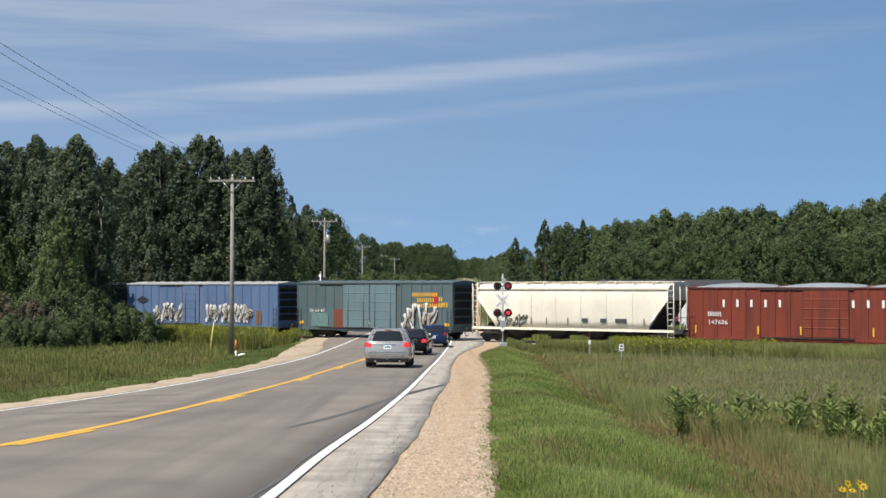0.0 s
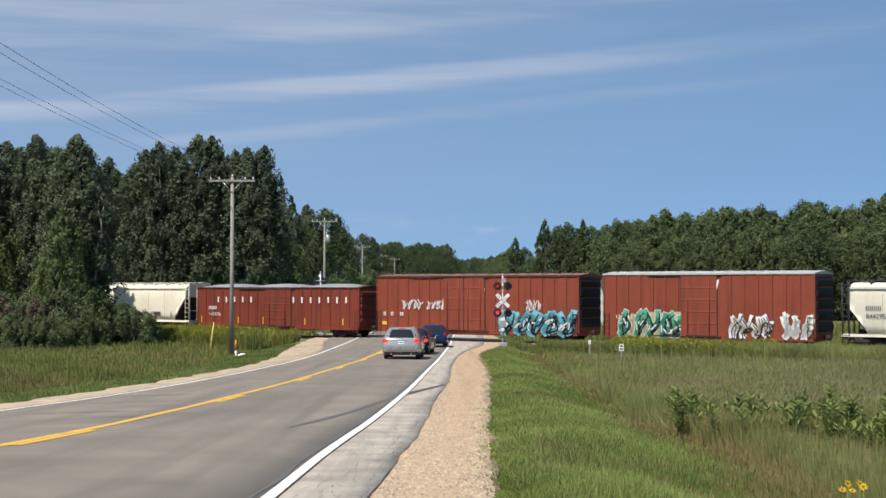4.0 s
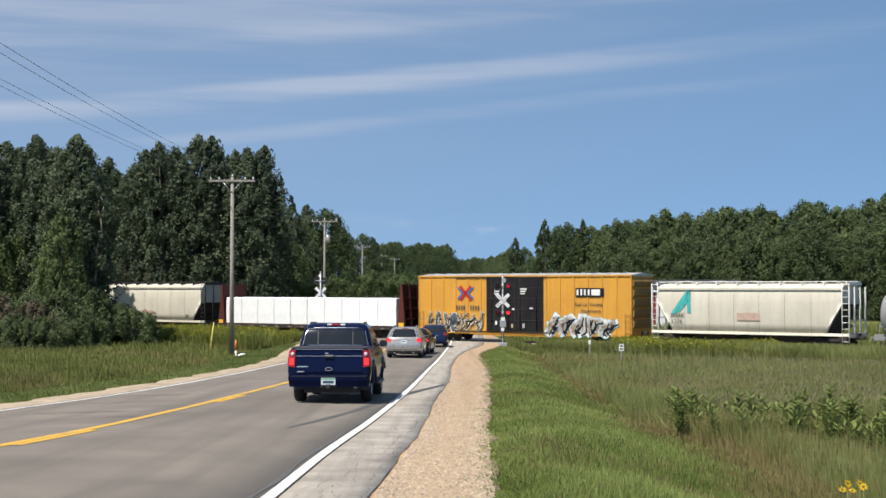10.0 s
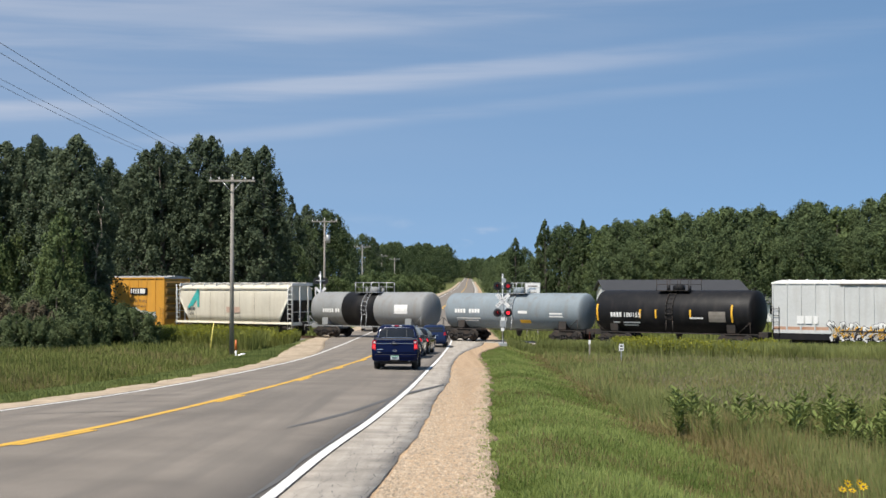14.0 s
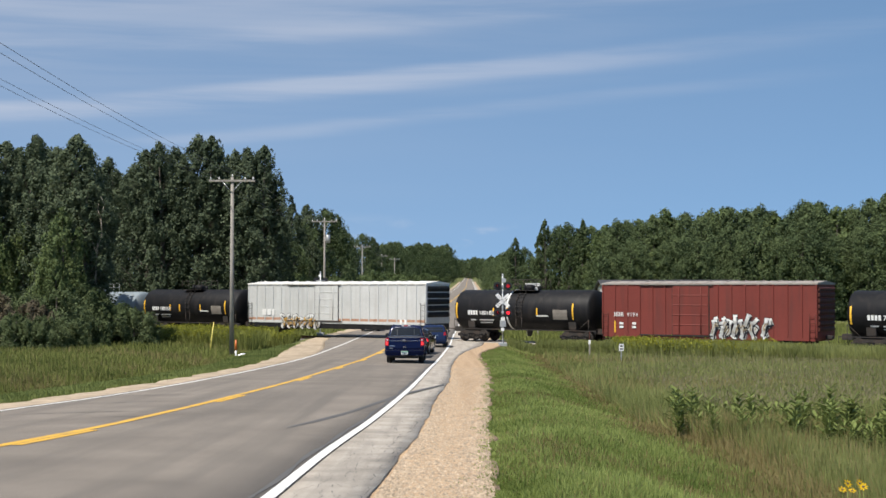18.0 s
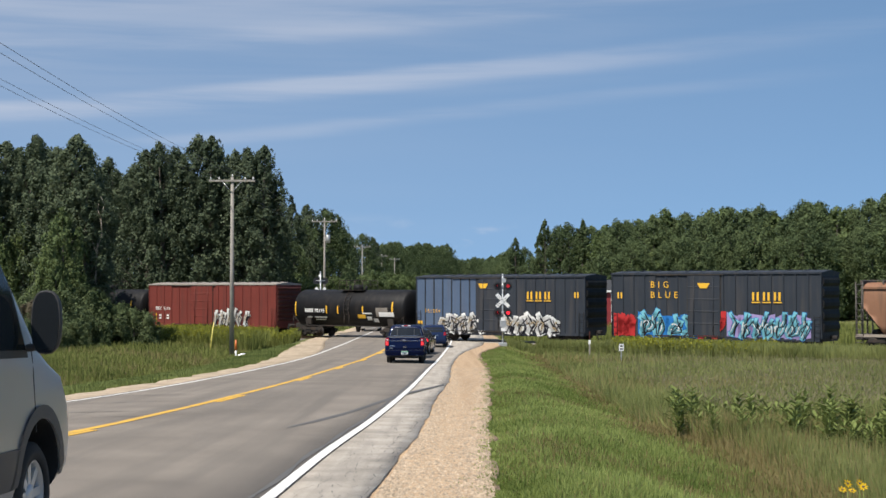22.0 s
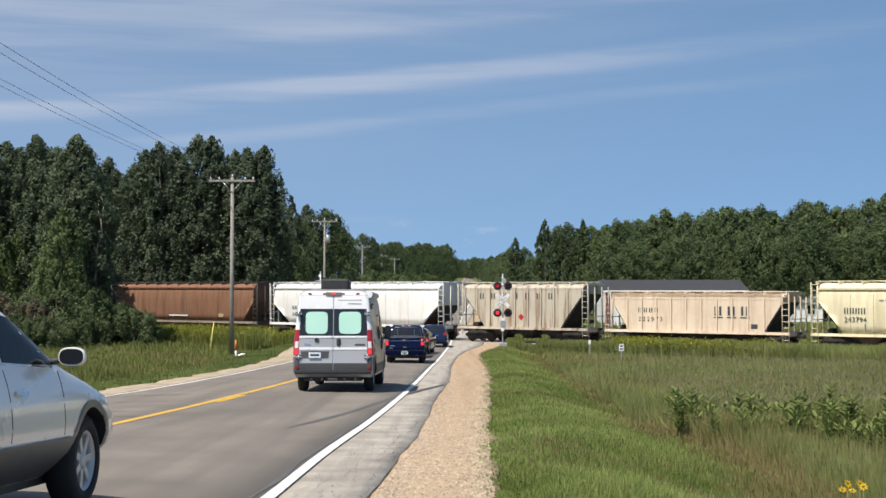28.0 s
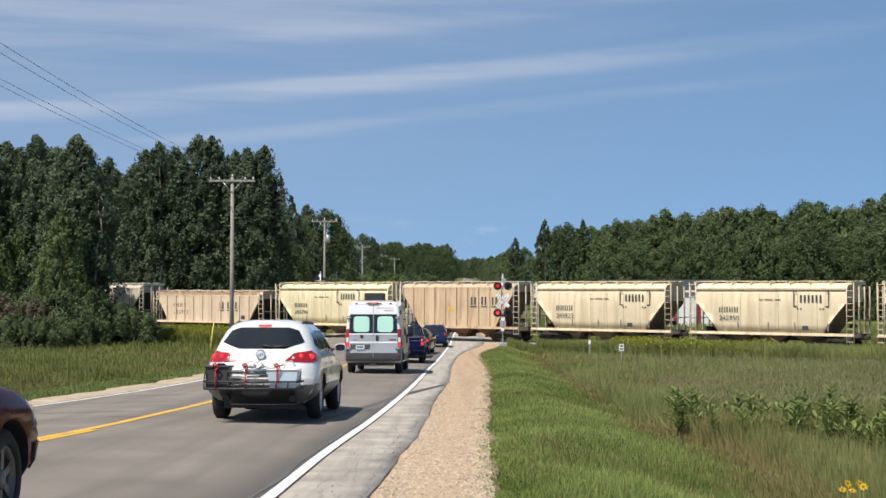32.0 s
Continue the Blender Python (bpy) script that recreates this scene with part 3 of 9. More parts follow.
def build_woods():
    LP = "tall dark-green poplar standing in the roadside wood"
    # the wall of tall poplars on the far side of the track
    for i, (x, d, top) in enumerate([(232, 150, 292), (262, 146, 262), (290, 144, 248), (318, 152, 262), (345, 146, 240), (368, 145, 238), (395, 150, 262), (415, 146, 268), (440, 144, 262), (462, 143, 255), (482, 150, 318), (300, 160, 300), (380, 160, 290), (450, 160, 300), (250, 165, 300), (205, 156, 300), (188, 152, 280)]):
        plant(POPLARS, i, x, d, top, LP, "poplars behind the track", squeeze=random.uniform(0.85, 1.05))
    for i, (x, d, top) in enumerate([(8, 118, 246), (38, 116, 236), (66, 120, 250), (95, 106, 262), (128, 102, 234), (150, 103, 252), (146, 100, 300), (-30, 116, 240), (-70, 118, 235), (20, 130, 262), (80, 132, 262), (112, 110, 270)]):
        plant(POPLARS, i + 1, x, d, top, LP, "poplars before the track", squeeze=random.uniform(0.9, 1.15))
    for i, (x, d, top) in enumerate([(112, 97, 372), (86, 95, 430), (38, 106, 400), (-14, 104, 380), (124, 96, 455), (100, 94, 462)]):
        plant(LIGHT, i, x, d, top, "lighter green young leafy tree at the wood's edge", "young trees at the wood's edge", squeeze=0.72)
    # shrubs before the track at the left
    for i, (x, d, top) in enumerate([(20, 92, 520), (60, 90, 535), (100, 92, 515), (140, 96, 508), (166, 98, 522), (182, 97, 536), (215, 98, 540), (238, 97, 548), (120, 88, 560), (75, 86, 560), (30, 86, 555), (-20, 90, 520), (160, 92, 560), (205, 100, 556)]):
        plant(SHRUBS, (i * 2 + (2 if 150 < x < 240 and i % 2 else 0)) % 4 if i % 3 else 0, x, d, top, "grey-green bushy roadside shrub", "shrubs before the track", "shrub", "shrub", 1.0)
    # woods along the far road, left
    for i, (x, d, top) in enumerate([(512, 175, 362), (530, 180, 392), (552, 185, 362), (575, 190, 372), (498, 165, 380), (600, 290, 402), (620, 300, 408), (642, 310, 415), (662, 320, 420), (520, 160, 430), (545, 165, 425), (590, 285, 430), (625, 300, 440)]):
        plant(BROAD if i % 2 else POPLARS, i, x, d, top, "dark-green leafy tree beside the far road", "trees along the far road")
    for i in range(26):
        d = 430 + i * 22
        x = 668 + 125 * (i / 25) ** 0.8 + random.uniform(-6, 6)
        plant(BROAD, i, x, d, 432 + random.uniform(-4, 12) - (8 if i in (14, 20) else 0) + i * 0.2, "dark-green leafy tree beside the far road", "trees along the far road")
    # brush close along both sides of the far road
    for i in range(46):
        d = 150 + i * 7.5
        s = -1 if i % 3 else 1
        x = (float(X_GRAVEL_L(d)) - random.uniform(3.5, 11)) if s < 0 else (float(X_GRAVEL(d)) + random.uniform(4, 9))
        z = random.uniform(2.6, 5.0) if s < 0 else random.uniform(1.8, 3.4)
        if s > 0 and d < 215:
            continue
        tree_kind("shrub", SHRUBS[(0, 3, 3)[i % 3]], "dense green roadside brush beside the far road", "brush along the far road", x, d, random.uniform(0, 6.28), z / 4.2 * 1.5, 0.8, "shrub")
    # right of the far road
    for i, (x, d, top) in enumerate([(912, 260, 420), (930, 262, 440), (966, 215, 388), (955, 218, 410), (990, 222, 402), (1008, 214, 398), (1030, 212, 388), (1045, 214, 402), (1070, 216, 402), (1085, 220, 420), (905, 300, 440), (940, 250, 455), (1015, 225, 420)]):
        plant(SPIRES if i in (0, 2, 3, 6) else (LIGHT if i in (8,) else BROAD), i, x, d, top, "slim dark-green tree standing before the wood" if i in (0, 2, 3, 6) else "dark-green leafy tree at the field's edge", "trees beyond the field")
    tops = spline([(1060, 412), (1100, 388), (1130, 380), (1160, 374), (1200, 380), (1240, 382), (1280, 372), (1320, 366), (1350, 372), (1390, 378), (1420, 366), (1450, 358), (1490, 368), (1520, 372), (1545, 354), (1600, 352), (1700, 350)])
    for i in range(62):
        x = 1070 + (i % 31) * 20.5 + random.uniform(-7, 7)
        d = (188 if i < 31 else 172) + random.uniform(-5, 5)
        top = float(tops(x)) + (random.uniform(-6, 10) if i < 31 else random.uniform(25, 75))
        plant(BROAD if i % 5 else LIGHT, i, x, d, top, "dense green leafy tree of the wood beyond the houses", "wood beyond the houses")
    for i in range(16):
        plant(BROAD, i, 868 + i * 3 + random.uniform(-2, 2), 420 - i * 9, 456 - i * 0.8 + random.uniform(-4, 8), "green leafy tree beside the far road", "trees along the far road")
    # farthest woods on the hill
    for i in range(40):
        x = 790 + i * 3.2
        plant(BROAD, i, x, 1500 + random.uniform(-200, 400), 458 + random.uniform(-3, 6), "distant dark-green tree on the far hill", "far trees on the hill")


build_woods()


def dead_tree():
    x, y = sideways(168, 99), 99.0
    g = float(ground_z(x, y)) - .1
    t = thing("dead_tree", "pale bare twisted dead tree before the poplars", "tree", m=Matrix.Translation((x, y, g)))
    k = y / 2450.0

    def at(px, py, dy=0.0):
        return ((px - 168) * k, dy, EYE[2] + (508 - py) * k - g)
    for name, pts, r0 in (("trunk", [(168, 540), (170, 470), (172, 430)], .07), ("limb", [(172, 440), (180, 415), (178, 385), (184, 362), (178, 348)], .045), ("limb", [(171, 450), (162, 425), (150, 405), (155, 380), (163, 360), (158, 350), (150, 352)], .042), ("twig", [(178, 385), (172, 372), (174, 360)], .035), ("twig", [(162, 425), (166, 408), (164, 398)], .035)):
        w = Solid()
        for i, (p, q) in enumerate(zip(pts, pts[1:])):
            f = 1 - .75 * i / len(pts)
            w.tube(at(*p), at(*q), r0 * f, r0 * (f - .75 / len(pts)), n=7)
        part(name, w, DEAD_WOOD, t)


DEAD_WOOD = material("bleached_wood", (0.24, 0.215, 0.175), 0.9, scale=3, vary=0.3)
dead_tree()


# ---- train ----
CARS = []          # every moving car of the train with its place along the train
Rot90 = Matrix.Rotation(radians(90), 4, "X")


def on_side(x, z, proud=0.012, y=-1.55):
    """Pose of a flat sheet drawn in its own x and y on the near face of a car."""
    return Matrix.Translation((x, y - proud, z)) @ Rot90


def car_thing(name, s0, label, category="freight car"):
    t = thing(name, label, category, "cars of the freight train")
    CARS.append((t, s0))
    return t


WHEEL_MESH = Solid().lathe([(-0.07, 0.38), (-0.065, 0.42), (0.04, 0.43), (0.065, 0.46), (0.075, 0.44), (0.075, 0.36), (0.03, 0.30), (0.03, 0.14), (0.09, 0.12), (0.09, 0.05)], 20, "y").mesh("wheel", GRIME)


def frame_mesh():
    s = Solid()
    s.prism([(-1.25, 0.40), (-1.25, 0.62), (-0.55, 0.82), (0.55, 0.82), (1.25, 0.62), (1.25, 0.40), (0.75, 0.40), (0.45, 0.20), (-0.45, 0.20), (-0.75, 0.40)], -0.09, 0.09, "y")
    for x in (-0.88, 0.88):
        s.lathe([(-0.16, 0.13), (-0.12, 0.16), (0.1, 0.16)], 12, "y", (x, 0, 0.46))
    for x in (-0.2, 0, 0.2):
        s.tube((x, -0.12, 0.28), (x, -0.12, 0.62), 0.085, n=8)
    return s.mesh("side_frame", GRIME)


FRAME_MESH = frame_mesh()
BOLSTER_MESH = Solid().box(-0.28, 0.28, -1.0, 1.0, 0.5, 0.82, 0.03).mesh("bolster", GRIME)


def bogie(parent, x):
    b = part("bogie", BOLSTER_MESH, None, parent, m=Matrix.Translation((x, 0, 0)))
    for y in (-1.02, 1.02):
        part("side_frame", FRAME_MESH, None, b, m=Matrix.Translation((0, y, 0)) @ (Matrix.Rotation(math.pi, 4, "Z") if y > 0 else Matrix()))
    for dx in (-0.88, 0.88):
        for y in (-0.75, 0.75):
            part("wheel", WHEEL_MESH, None, b, m=Matrix.Translation((dx, y, 0.46)) @ (Matrix.Rotation(math.pi, 4, "Z") if y > 0 else Matrix()))


def coupler_mesh():
    s = Solid()
    s.box(-0.1, 0.75, -0.13, 0.13, 0.72, 1.0, 0.03)
    s.box(-0.45, -0.05, -0.16, 0.16, 0.74, 0.98, 0.04)
    s.tube((-0.2, 0.3, 0.75), (-0.35, 0.3, 0.35), 0.03)
    s.tube((-0.35, 0.3, 0.35), (-0.55, 0.25, 0.45), 0.03)
    return s.mesh("coupler", GRIME)


COUPLER_MESH = coupler_mesh()


def running_gear(t, L, b0, b1):
    bogie(t, b0)
    bogie(t, L - b1)
    part("coupler", COUPLER_MESH, None, t)
    part("coupler", COUPLER_MESH, None, t, m=Matrix.Translation((L, 0, 0)) @ Matrix.Rotation(math.pi, 4, "Z"))


def ladder_solid(x0, x1, y, z0, z1, step=0.38, r=0.02):
    s = Solid()
    for x in (x0, x1):
        s.tube((x, y, z0), (x, y, z1), r, n=5)
    z = z0 + 0.1
    while z < z1:
        s.tube((x0, y, z), (x1, y, z), r * 0.8, n=5)
        z += step
    return s


def ribbon(s, pts, w):
    """A flat stroke with round joints along points, in the x, y plane."""
    for (x0, y0), (x1, y1) in zip(pts, pts[1:]):
        d = math.hypot(x1 - x0, y1 - y0) or 1e-6
        nx, ny = -(y1 - y0) / d * w, (x1 - x0) / d * w
        ex, ey = (x1 - x0) / d * w * 0.7, (y1 - y0) / d * w * 0.7
        s.add([(x0 + nx - ex, y0 + ny - ey, 0), (x0 - nx - ex, y0 - ny - ey, 0), (x1 - nx + ex, y1 - ny + ey, 0), (x1 + nx + ex, y1 + ny + ey, 0)], [(0, 1, 2, 3)])


def graffiti(parent, x, z, w, h, fill, edge, seed, letters=5, under=None, proud=0.016, dense=1.0):
    """Sprayed lettering as wild abstract strokes that spell nothing: an outline and a filling."""
    r = random.Random(seed)
    a, b, u, d, g = Solid(), Solid(), Solid(), Solid(), Solid()
    lw = w / letters
    for k in range(letters):
        x0 = k * lw
        strokes = []
        for q in range(r.choice((3, 4, 4))):
            px = x0 + lw * r.uniform(0.05, 0.5)
            a0, b0 = (px, h * r.uniform(0.02, 0.2)), (x0 + lw * r.uniform(0.0, 1.15), h * r.uniform(0.55, 1.0))
            c0 = (x0 + lw * r.uniform(-0.35, 1.45), h * r.uniform(0.1, 1.1))
            d0 = (x0 + lw * r.uniform(-0.1, 1.2), h * r.uniform(0.0, 0.6))
            pts = []
            for e in range(9):
                f = e / 8
                k3 = ((1 - f) ** 3, 3 * f * (1 - f) ** 2, 3 * f * f * (1 - f), f ** 3)
                pts.append(tuple(sum(w_ * p_[i] for w_, p_ in zip(k3, (a0, c0, d0, b0))) for i in (0, 1)))
            strokes.append(pts)
        sw = min(lw, h) * 0.175 * dense
        for pts in strokes:
            ribbon(a, pts, sw + 0.035)
            ribbon(b, pts, sw)
            off = sw * 0.75
            ribbon(d, [(x + off, y - off * 0.6) for x, y in pts], sw * 0.2 + 0.008)
            ribbon(g, [(x - off * 0.5, y + off * 0.4) for x, y in pts[2:6]], sw * 0.16 + 0.006)
        if under:
            u.add([(x0 - 0.1, h * r.uniform(-0.05, 0.1), 0), (x0 + lw * 1.1, h * r.uniform(-0.05, 0.1), 0), (x0 + lw * 1.1, h * r.uniform(0.75, 1.05), 0), (x0 - 0.1, h * r.uniform(0.75, 1.05), 0)], [(0, 1, 2, 3)])
    if under:
        part("graffiti_ground", u, under, parent, m=on_side(x, z, proud - 0.008))
    if edge:
        part("graffiti_outline", a, edge, parent, m=on_side(x, z, proud - 0.004))
    ob = part("graffiti", b, fill, parent, "sprayed graffiti in wild strokes", m=on_side(x, z, proud))
    ob["kind"] = "stuff"
    if w > 2.2:
        for nm, sol, mt, k in (("graffiti_shading", d, G_BLACK if edge is not None else DARK_MARK, 0.003), ("graffiti_highlight", g, G_WHITE if fill != G_WHITE else G_TAN, 0.005)):
            part(nm, sol, mt, parent, m=on_side(x, z, proud + k))["kind"] = "stuff"


def bars(parent, x, z, widths, h, mat, gap=0.06, proud=0.014, name="stencil_bar"):
    for w in widths:
        if mat in (DARK_MARK, YELLOW_MARK, WHITE_MARK) and 0.17 < w < 0.75 and h > 0.26 and h > 0.7 * w:
            for dx, ww in ((0, 0.3 * w), (0.62 * w, 0.3 * w)):
                part(name, Solid().add([(0, 0, 0), (ww, 0, 0), (ww, h, 0), (0, h, 0)], [(0, 1, 2, 3)]), mat, parent, m=on_side(x + dx, z, proud))
        else:
            part(name, Solid().add([(0, 0, 0), (w, 0, 0), (w, h, 0), (0, h, 0)], [(0, 1, 2, 3)]), mat, parent, m=on_side(x, z, proud))
        x += w + gap


def side_text(parent, text, x, z, size, mat, spacing=1.15, proud=0.014, y=-1.55, name="stencil_number"):
    return lettering(name, text, size, mat, parent, on_side(x, z, proud, y), spacing=spacing, thick=0.002)


PAINTS = {}


def car_paint(key, colour, stain=(0.10, 0.05, 0.03), amount=0.35, rough=0.65, **kw):
    if key not in PAINTS:
        kw.setdefault("spec", 0.22)
        PAINTS[key] = material(key, colour, rough, scale=0.5, vary=0.14, stain=stain, stain_amount=amount, stain_scale=0.7, streak=True, fine=9, bump=0.12, bump_scale=3, **kw)
    return PAINTS[key]


def boxcar(name, s0, L, eave, paint_mat, end_mat, roof_mat, label, sill=0.75, ribs=9, doors=((0.42, 0.58),), door_mat=None, eave_mat=None, end_ribs=5, rib_mat=None):
    t = car_thing(name, s0, label, "boxcar")
    body = Solid().box(0.0, L, -1.5, 1.5, sill, eave, 0.03)
    body.box(0.1, L - 0.1, -1.53, 1.53, sill - 0.12, sill + 0.1)
    body.prism([(L * 0.2, sill), (L * 0.3, sill - 0.22), (L * 0.7, sill - 0.22), (L * 0.8, sill)], -1.49, 1.49, "y")
    part("body", body, paint_mat, t)
    roof = Solid().prism([(-1.56, eave - 0.05), (-1.56, eave + 0.04), (0, eave + 0.2), (1.56, eave + 0.04), (1.56, eave - 0.05)], -0.04, L + 0.04, "x")
    for k in range(int(L / 1.2)):
        x = 0.6 + k * 1.2
        roof.prism([(-1.55, eave + 0.04), (0, eave + 0.25), (1.55, eave + 0.04), (0, eave + 0.19)], x - 0.04, x + 0.04, "x")
    part("roof", roof, roof_mat, t)
    if eave_mat:
        part("eave_rail", Solid().box(-0.02, L + 0.02, -1.575, -1.5, eave - 0.07, eave + 0.05).box(-0.02, L + 0.02, 1.5, 1.575, eave - 0.07, eave + 0.05), eave_mat, t)
    # side ribs on the near face
    rm = Solid().prism([(-0.055, -1.5), (-0.04, -1.555), (0.04, -1.555), (0.055, -1.5)], sill + 0.1, eave - 0.06, "z").mesh("side_rib", rib_mat or paint_mat)
    for k in range(2 * ribs + 1):
        f = k / (2 * ribs)
        if any(a - 0.012 < f < b + 0.012 for a, b in doors):
            continue
        part("side_rib", rm, None, t, m=Matrix.Translation((0.06 + f * (L - 0.12), 0, 0)))
    far = Solid()
    for k in range(2 * ribs + 1):
        far.box(0.02 + k / (2 * ribs) * (L - 0.12), 0.1 + k / (2 * ribs) * (L - 0.12), 1.5, 1.55, sill + 0.1, eave - 0.06)
    part("far_side_ribs", far, paint_mat, t)
    for a, b in doors:
        d = Solid().box(a * L, b * L, -1.575, -1.5, sill + 0.12, eave - 0.12, 0.01)
        n = 5
        for k in range(1, n):
            z = sill + 0.12 + k * (eave - 0.24 - sill) / n
            d.prism([(-1.60, z), (-1.575, z - 0.05), (-1.575, z + 0.05)], a * L + 0.05, b * L - 0.05, "x")
        dob = part("door", d, door_mat or paint_mat, t)
        for x in (a * L - 0.05, b * L):
            part("door_gap", Solid().box(x, x + 0.05, -1.545, -1.49, sill + 0.1, eave - 0.1), GRIME, dob)
        bar = Solid()
        for f in (0.2, 0.8) if b - a > 0.1 else (0.5,):
            x = (a + (b - a) * f) * L
            bar.tube((x, -1.62, sill + 0.2), (x, -1.62, eave - 0.2), 0.025, n=6)
            bar.box(x - 0.06, x + 0.06, -1.63, -1.57, sill + 0.75, sill + 0.95)
        part("lock_bar", bar, door_mat or paint_mat, dob)
        rail = Solid().box((a - 0.16) * L, (b + 0.02) * L, -1.6, -1.5, eave - 0.12, eave - 0.05)
        rail.box((a - 0.16) * L, (b + 0.02) * L, -1.6, -1.5, sill + 0.02, sill + 0.1)
        part("door_track", rail, GRIME, t)
    # corrugated ends; end_mat is mostly darker than the sides, with end shade in it
    for x, sg in ((0, -1), (L, 1)):
        e = Solid()
        for k in range(end_ribs):
            z = sill + 0.45 + k * (eave - sill - 0.6) / end_ribs
            hgt = (eave - sill - 0.6) / end_ribs
            e.prism([(x, z + 0.04), (x + sg * 0.1, z + hgt * 0.3), (x + sg * 0.1, z + hgt * 0.62), (x, z + hgt * 0.92)], -1.38, 1.38, "y")
        part("end_corrugation", e, end_mat, t)
        part("ladder", ladder_solid((x + 0.1) if sg < 0 else x - 0.5, (x + 0.5) if sg < 0 else x - 0.1, -1.60, sill - 0.35, sill + 1.6, 0.42), end_mat, t)
    running_gear(t, L, 2.2, 2.2)
    return t


def hopper(name, s0, L, paint_mat, label, eave=4.15, bays=3, cut=1.4, cut_z=2.7, sill_mat=None, frame_mat=None, hatch=True, ribbed=0, dark=None):
    """A covered hopper car: rounded or ribbed body with cut-away ends, side sill, discharge bays, end ladders, roof walk."""
    t = car_thing(name, s0, label, "hopper car")
    sill_mat, frame_mat = sill_mat or paint_mat, frame_mat or paint_mat
    wide = 1.40 if ribbed else 1.53
    prof = [(1.42, 1.1), (1.50, 1.7), (1.53, 2.4), (1.53, 3.1), (1.48, 3.65), (1.40, eave - 0.12)] if not ribbed else [(wide, 1.1), (wide, 1.7), (wide, 2.4), (wide, 3.1), (wide, 3.65), (wide, eave - 0.1)]
    top = [(1.18, eave + 0.1), (0.6, eave + 0.2)]
    if ribbed:
        prof[-1] = (wide, eave - 0.06)
    rings = []
    inset = 0.5
    half_xs = [inset + cut * f for f in (0, .04, .12, .22, .32, .42, .52, .62, .72, .82, .92, 1, 1.01)]
    xs = half_xs + [L / 2] + [L - x for x in reversed(half_xs)]
    for x in xs:
        e = min(x, L - x) - inset
        bz = 1.1 if e >= cut + 0.01 else 1.1 + (cut_z - 1.1) * max(0.0, 1 - e / cut) ** 0.9
        low = float(np.interp(bz, [z for _, z in prof], [y for y, _ in prof]))
        half = [(y, z) if z >= bz else (low, bz) for y, z in prof] + top
        if e < 0.05:
            half = [(y * 0.99, z) for y, z in half]
        rings.append([(x, -y, z) for y, z in half] + [(x, 0, eave + 0.24)] + [(x, y, z) for y, z in reversed(half)])
    part("body", Solid().loft(rings, smooth=not ribbed), paint_mat, t)
    # Dark sheets over the end slopes carry rust and painted shade in one colour.
    for x0, sg in ((inset, 1), (L - inset, -1)):
        sheet = Solid()
        w0 = wide - 0.05
        sheet.loft([[(x0 - sg * 0.03, -w0, cut_z - 0.02), (x0 - sg * 0.03, w0, cut_z - 0.02)], [(x0 + sg * (cut - 0.03), -w0 + 0.08, 1.08), (x0 + sg * (cut - 0.03), w0 - 0.08, 1.08)]], caps=False, closed=False, smooth=False)
        part("slope_sheet", sheet, dark or GRIME, t, "sloped end sheet, dark with grime and shade")
    edge = Solid()
    for s in (-1, 1):
        edge.box(inset, L - inset, s * wide - 0.05 if s > 0 else -wide - 0.02, s * wide + 0.02 if s > 0 else -wide + 0.05, eave - 0.2, eave - 0.08)
    part("roof_edge", edge, paint_mat, t)
    for s in (-1, 1):
        sl = Solid()
        y = s * 1.5
        sl.box(0.0, L, y - 0.04, y + 0.04, 1.0, 1.16)
        sl.box(0.0, L, y - 0.1, y + 0.06, 0.98, 1.02)
        part("side_sill", sl, sill_mat, t)
    if ribbed:
        rm = Solid().box(-0.05, 0.05, -wide - 0.11, -wide + 0.02, 1.1, eave - 0.1).mesh("side_post", paint_mat)
        for k in range(ribbed + 1):
            x = inset + 0.15 + k * (L - 2 * inset - 0.3) / ribbed
            e = min(x, L - x) - inset
            if e < cut:
                bz = 1.1 + (cut_z - 1.1) * (1 - e / cut) ** 0.9
                part("side_post", Solid().box(-0.05, 0.05, -wide - 0.11, -wide + 0.02, bz, eave - 0.1), paint_mat, t, m=Matrix.Translation((x, 0, 0)))
            else:
                part("side_post", rm, None, t, m=Matrix.Translation((x, 0, 0)))
    else:
        for k in range(1, 7):
            seam = Solid()
            x = cut * 0.7 + k * (L - 1.4 * cut) / 7
            seam.loft([[(x + dx, -(y + 0.004), z) for y, z in prof[:-1]] for dx in (-0.012, 0.012)], caps=False, closed=False)
            part("weld_seam", seam, DUST, t)
    bw = (L - 2 * cut - 0.6) / bays
    for k in range(bays):
        under = Solid()
        x0 = cut + 0.3 + k * bw
        xm = x0 + bw / 2
        r0 = [(x0 + 0.05, -1.3, 1.15), (x0 + bw - 0.05, -1.3, 1.15), (x0 + bw - 0.05, 1.3, 1.15), (x0 + 0.05, 1.3, 1.15)]
        r1 = [(xm - 0.3, -0.55, 0.42), (xm + 0.3, -0.55, 0.42), (xm + 0.3, 0.55, 0.42), (xm - 0.3, 0.55, 0.42)]
        under.loft([r0, r1], smooth=False)
        under.box(xm - 0.38, xm + 0.38, -0.7, 0.7, 0.32, 0.44)
        part("discharge_bay", under, dark or paint_mat, t)
    # Added dark box between the bays stands in for the shade under the body.
    part("centre_sill", Solid().box(2.6, L - 2.6, -0.35, 0.35, 0.62, 1.14), GRIME, t)
    part("end_sill", Solid().box(-0.1, 2.6, -0.3, 0.3, 0.8, 1.15), GRIME, t)
    part("end_sill", Solid().box(L - 2.6, L + 0.1, -0.3, 0.3, 0.8, 1.15), GRIME, t)
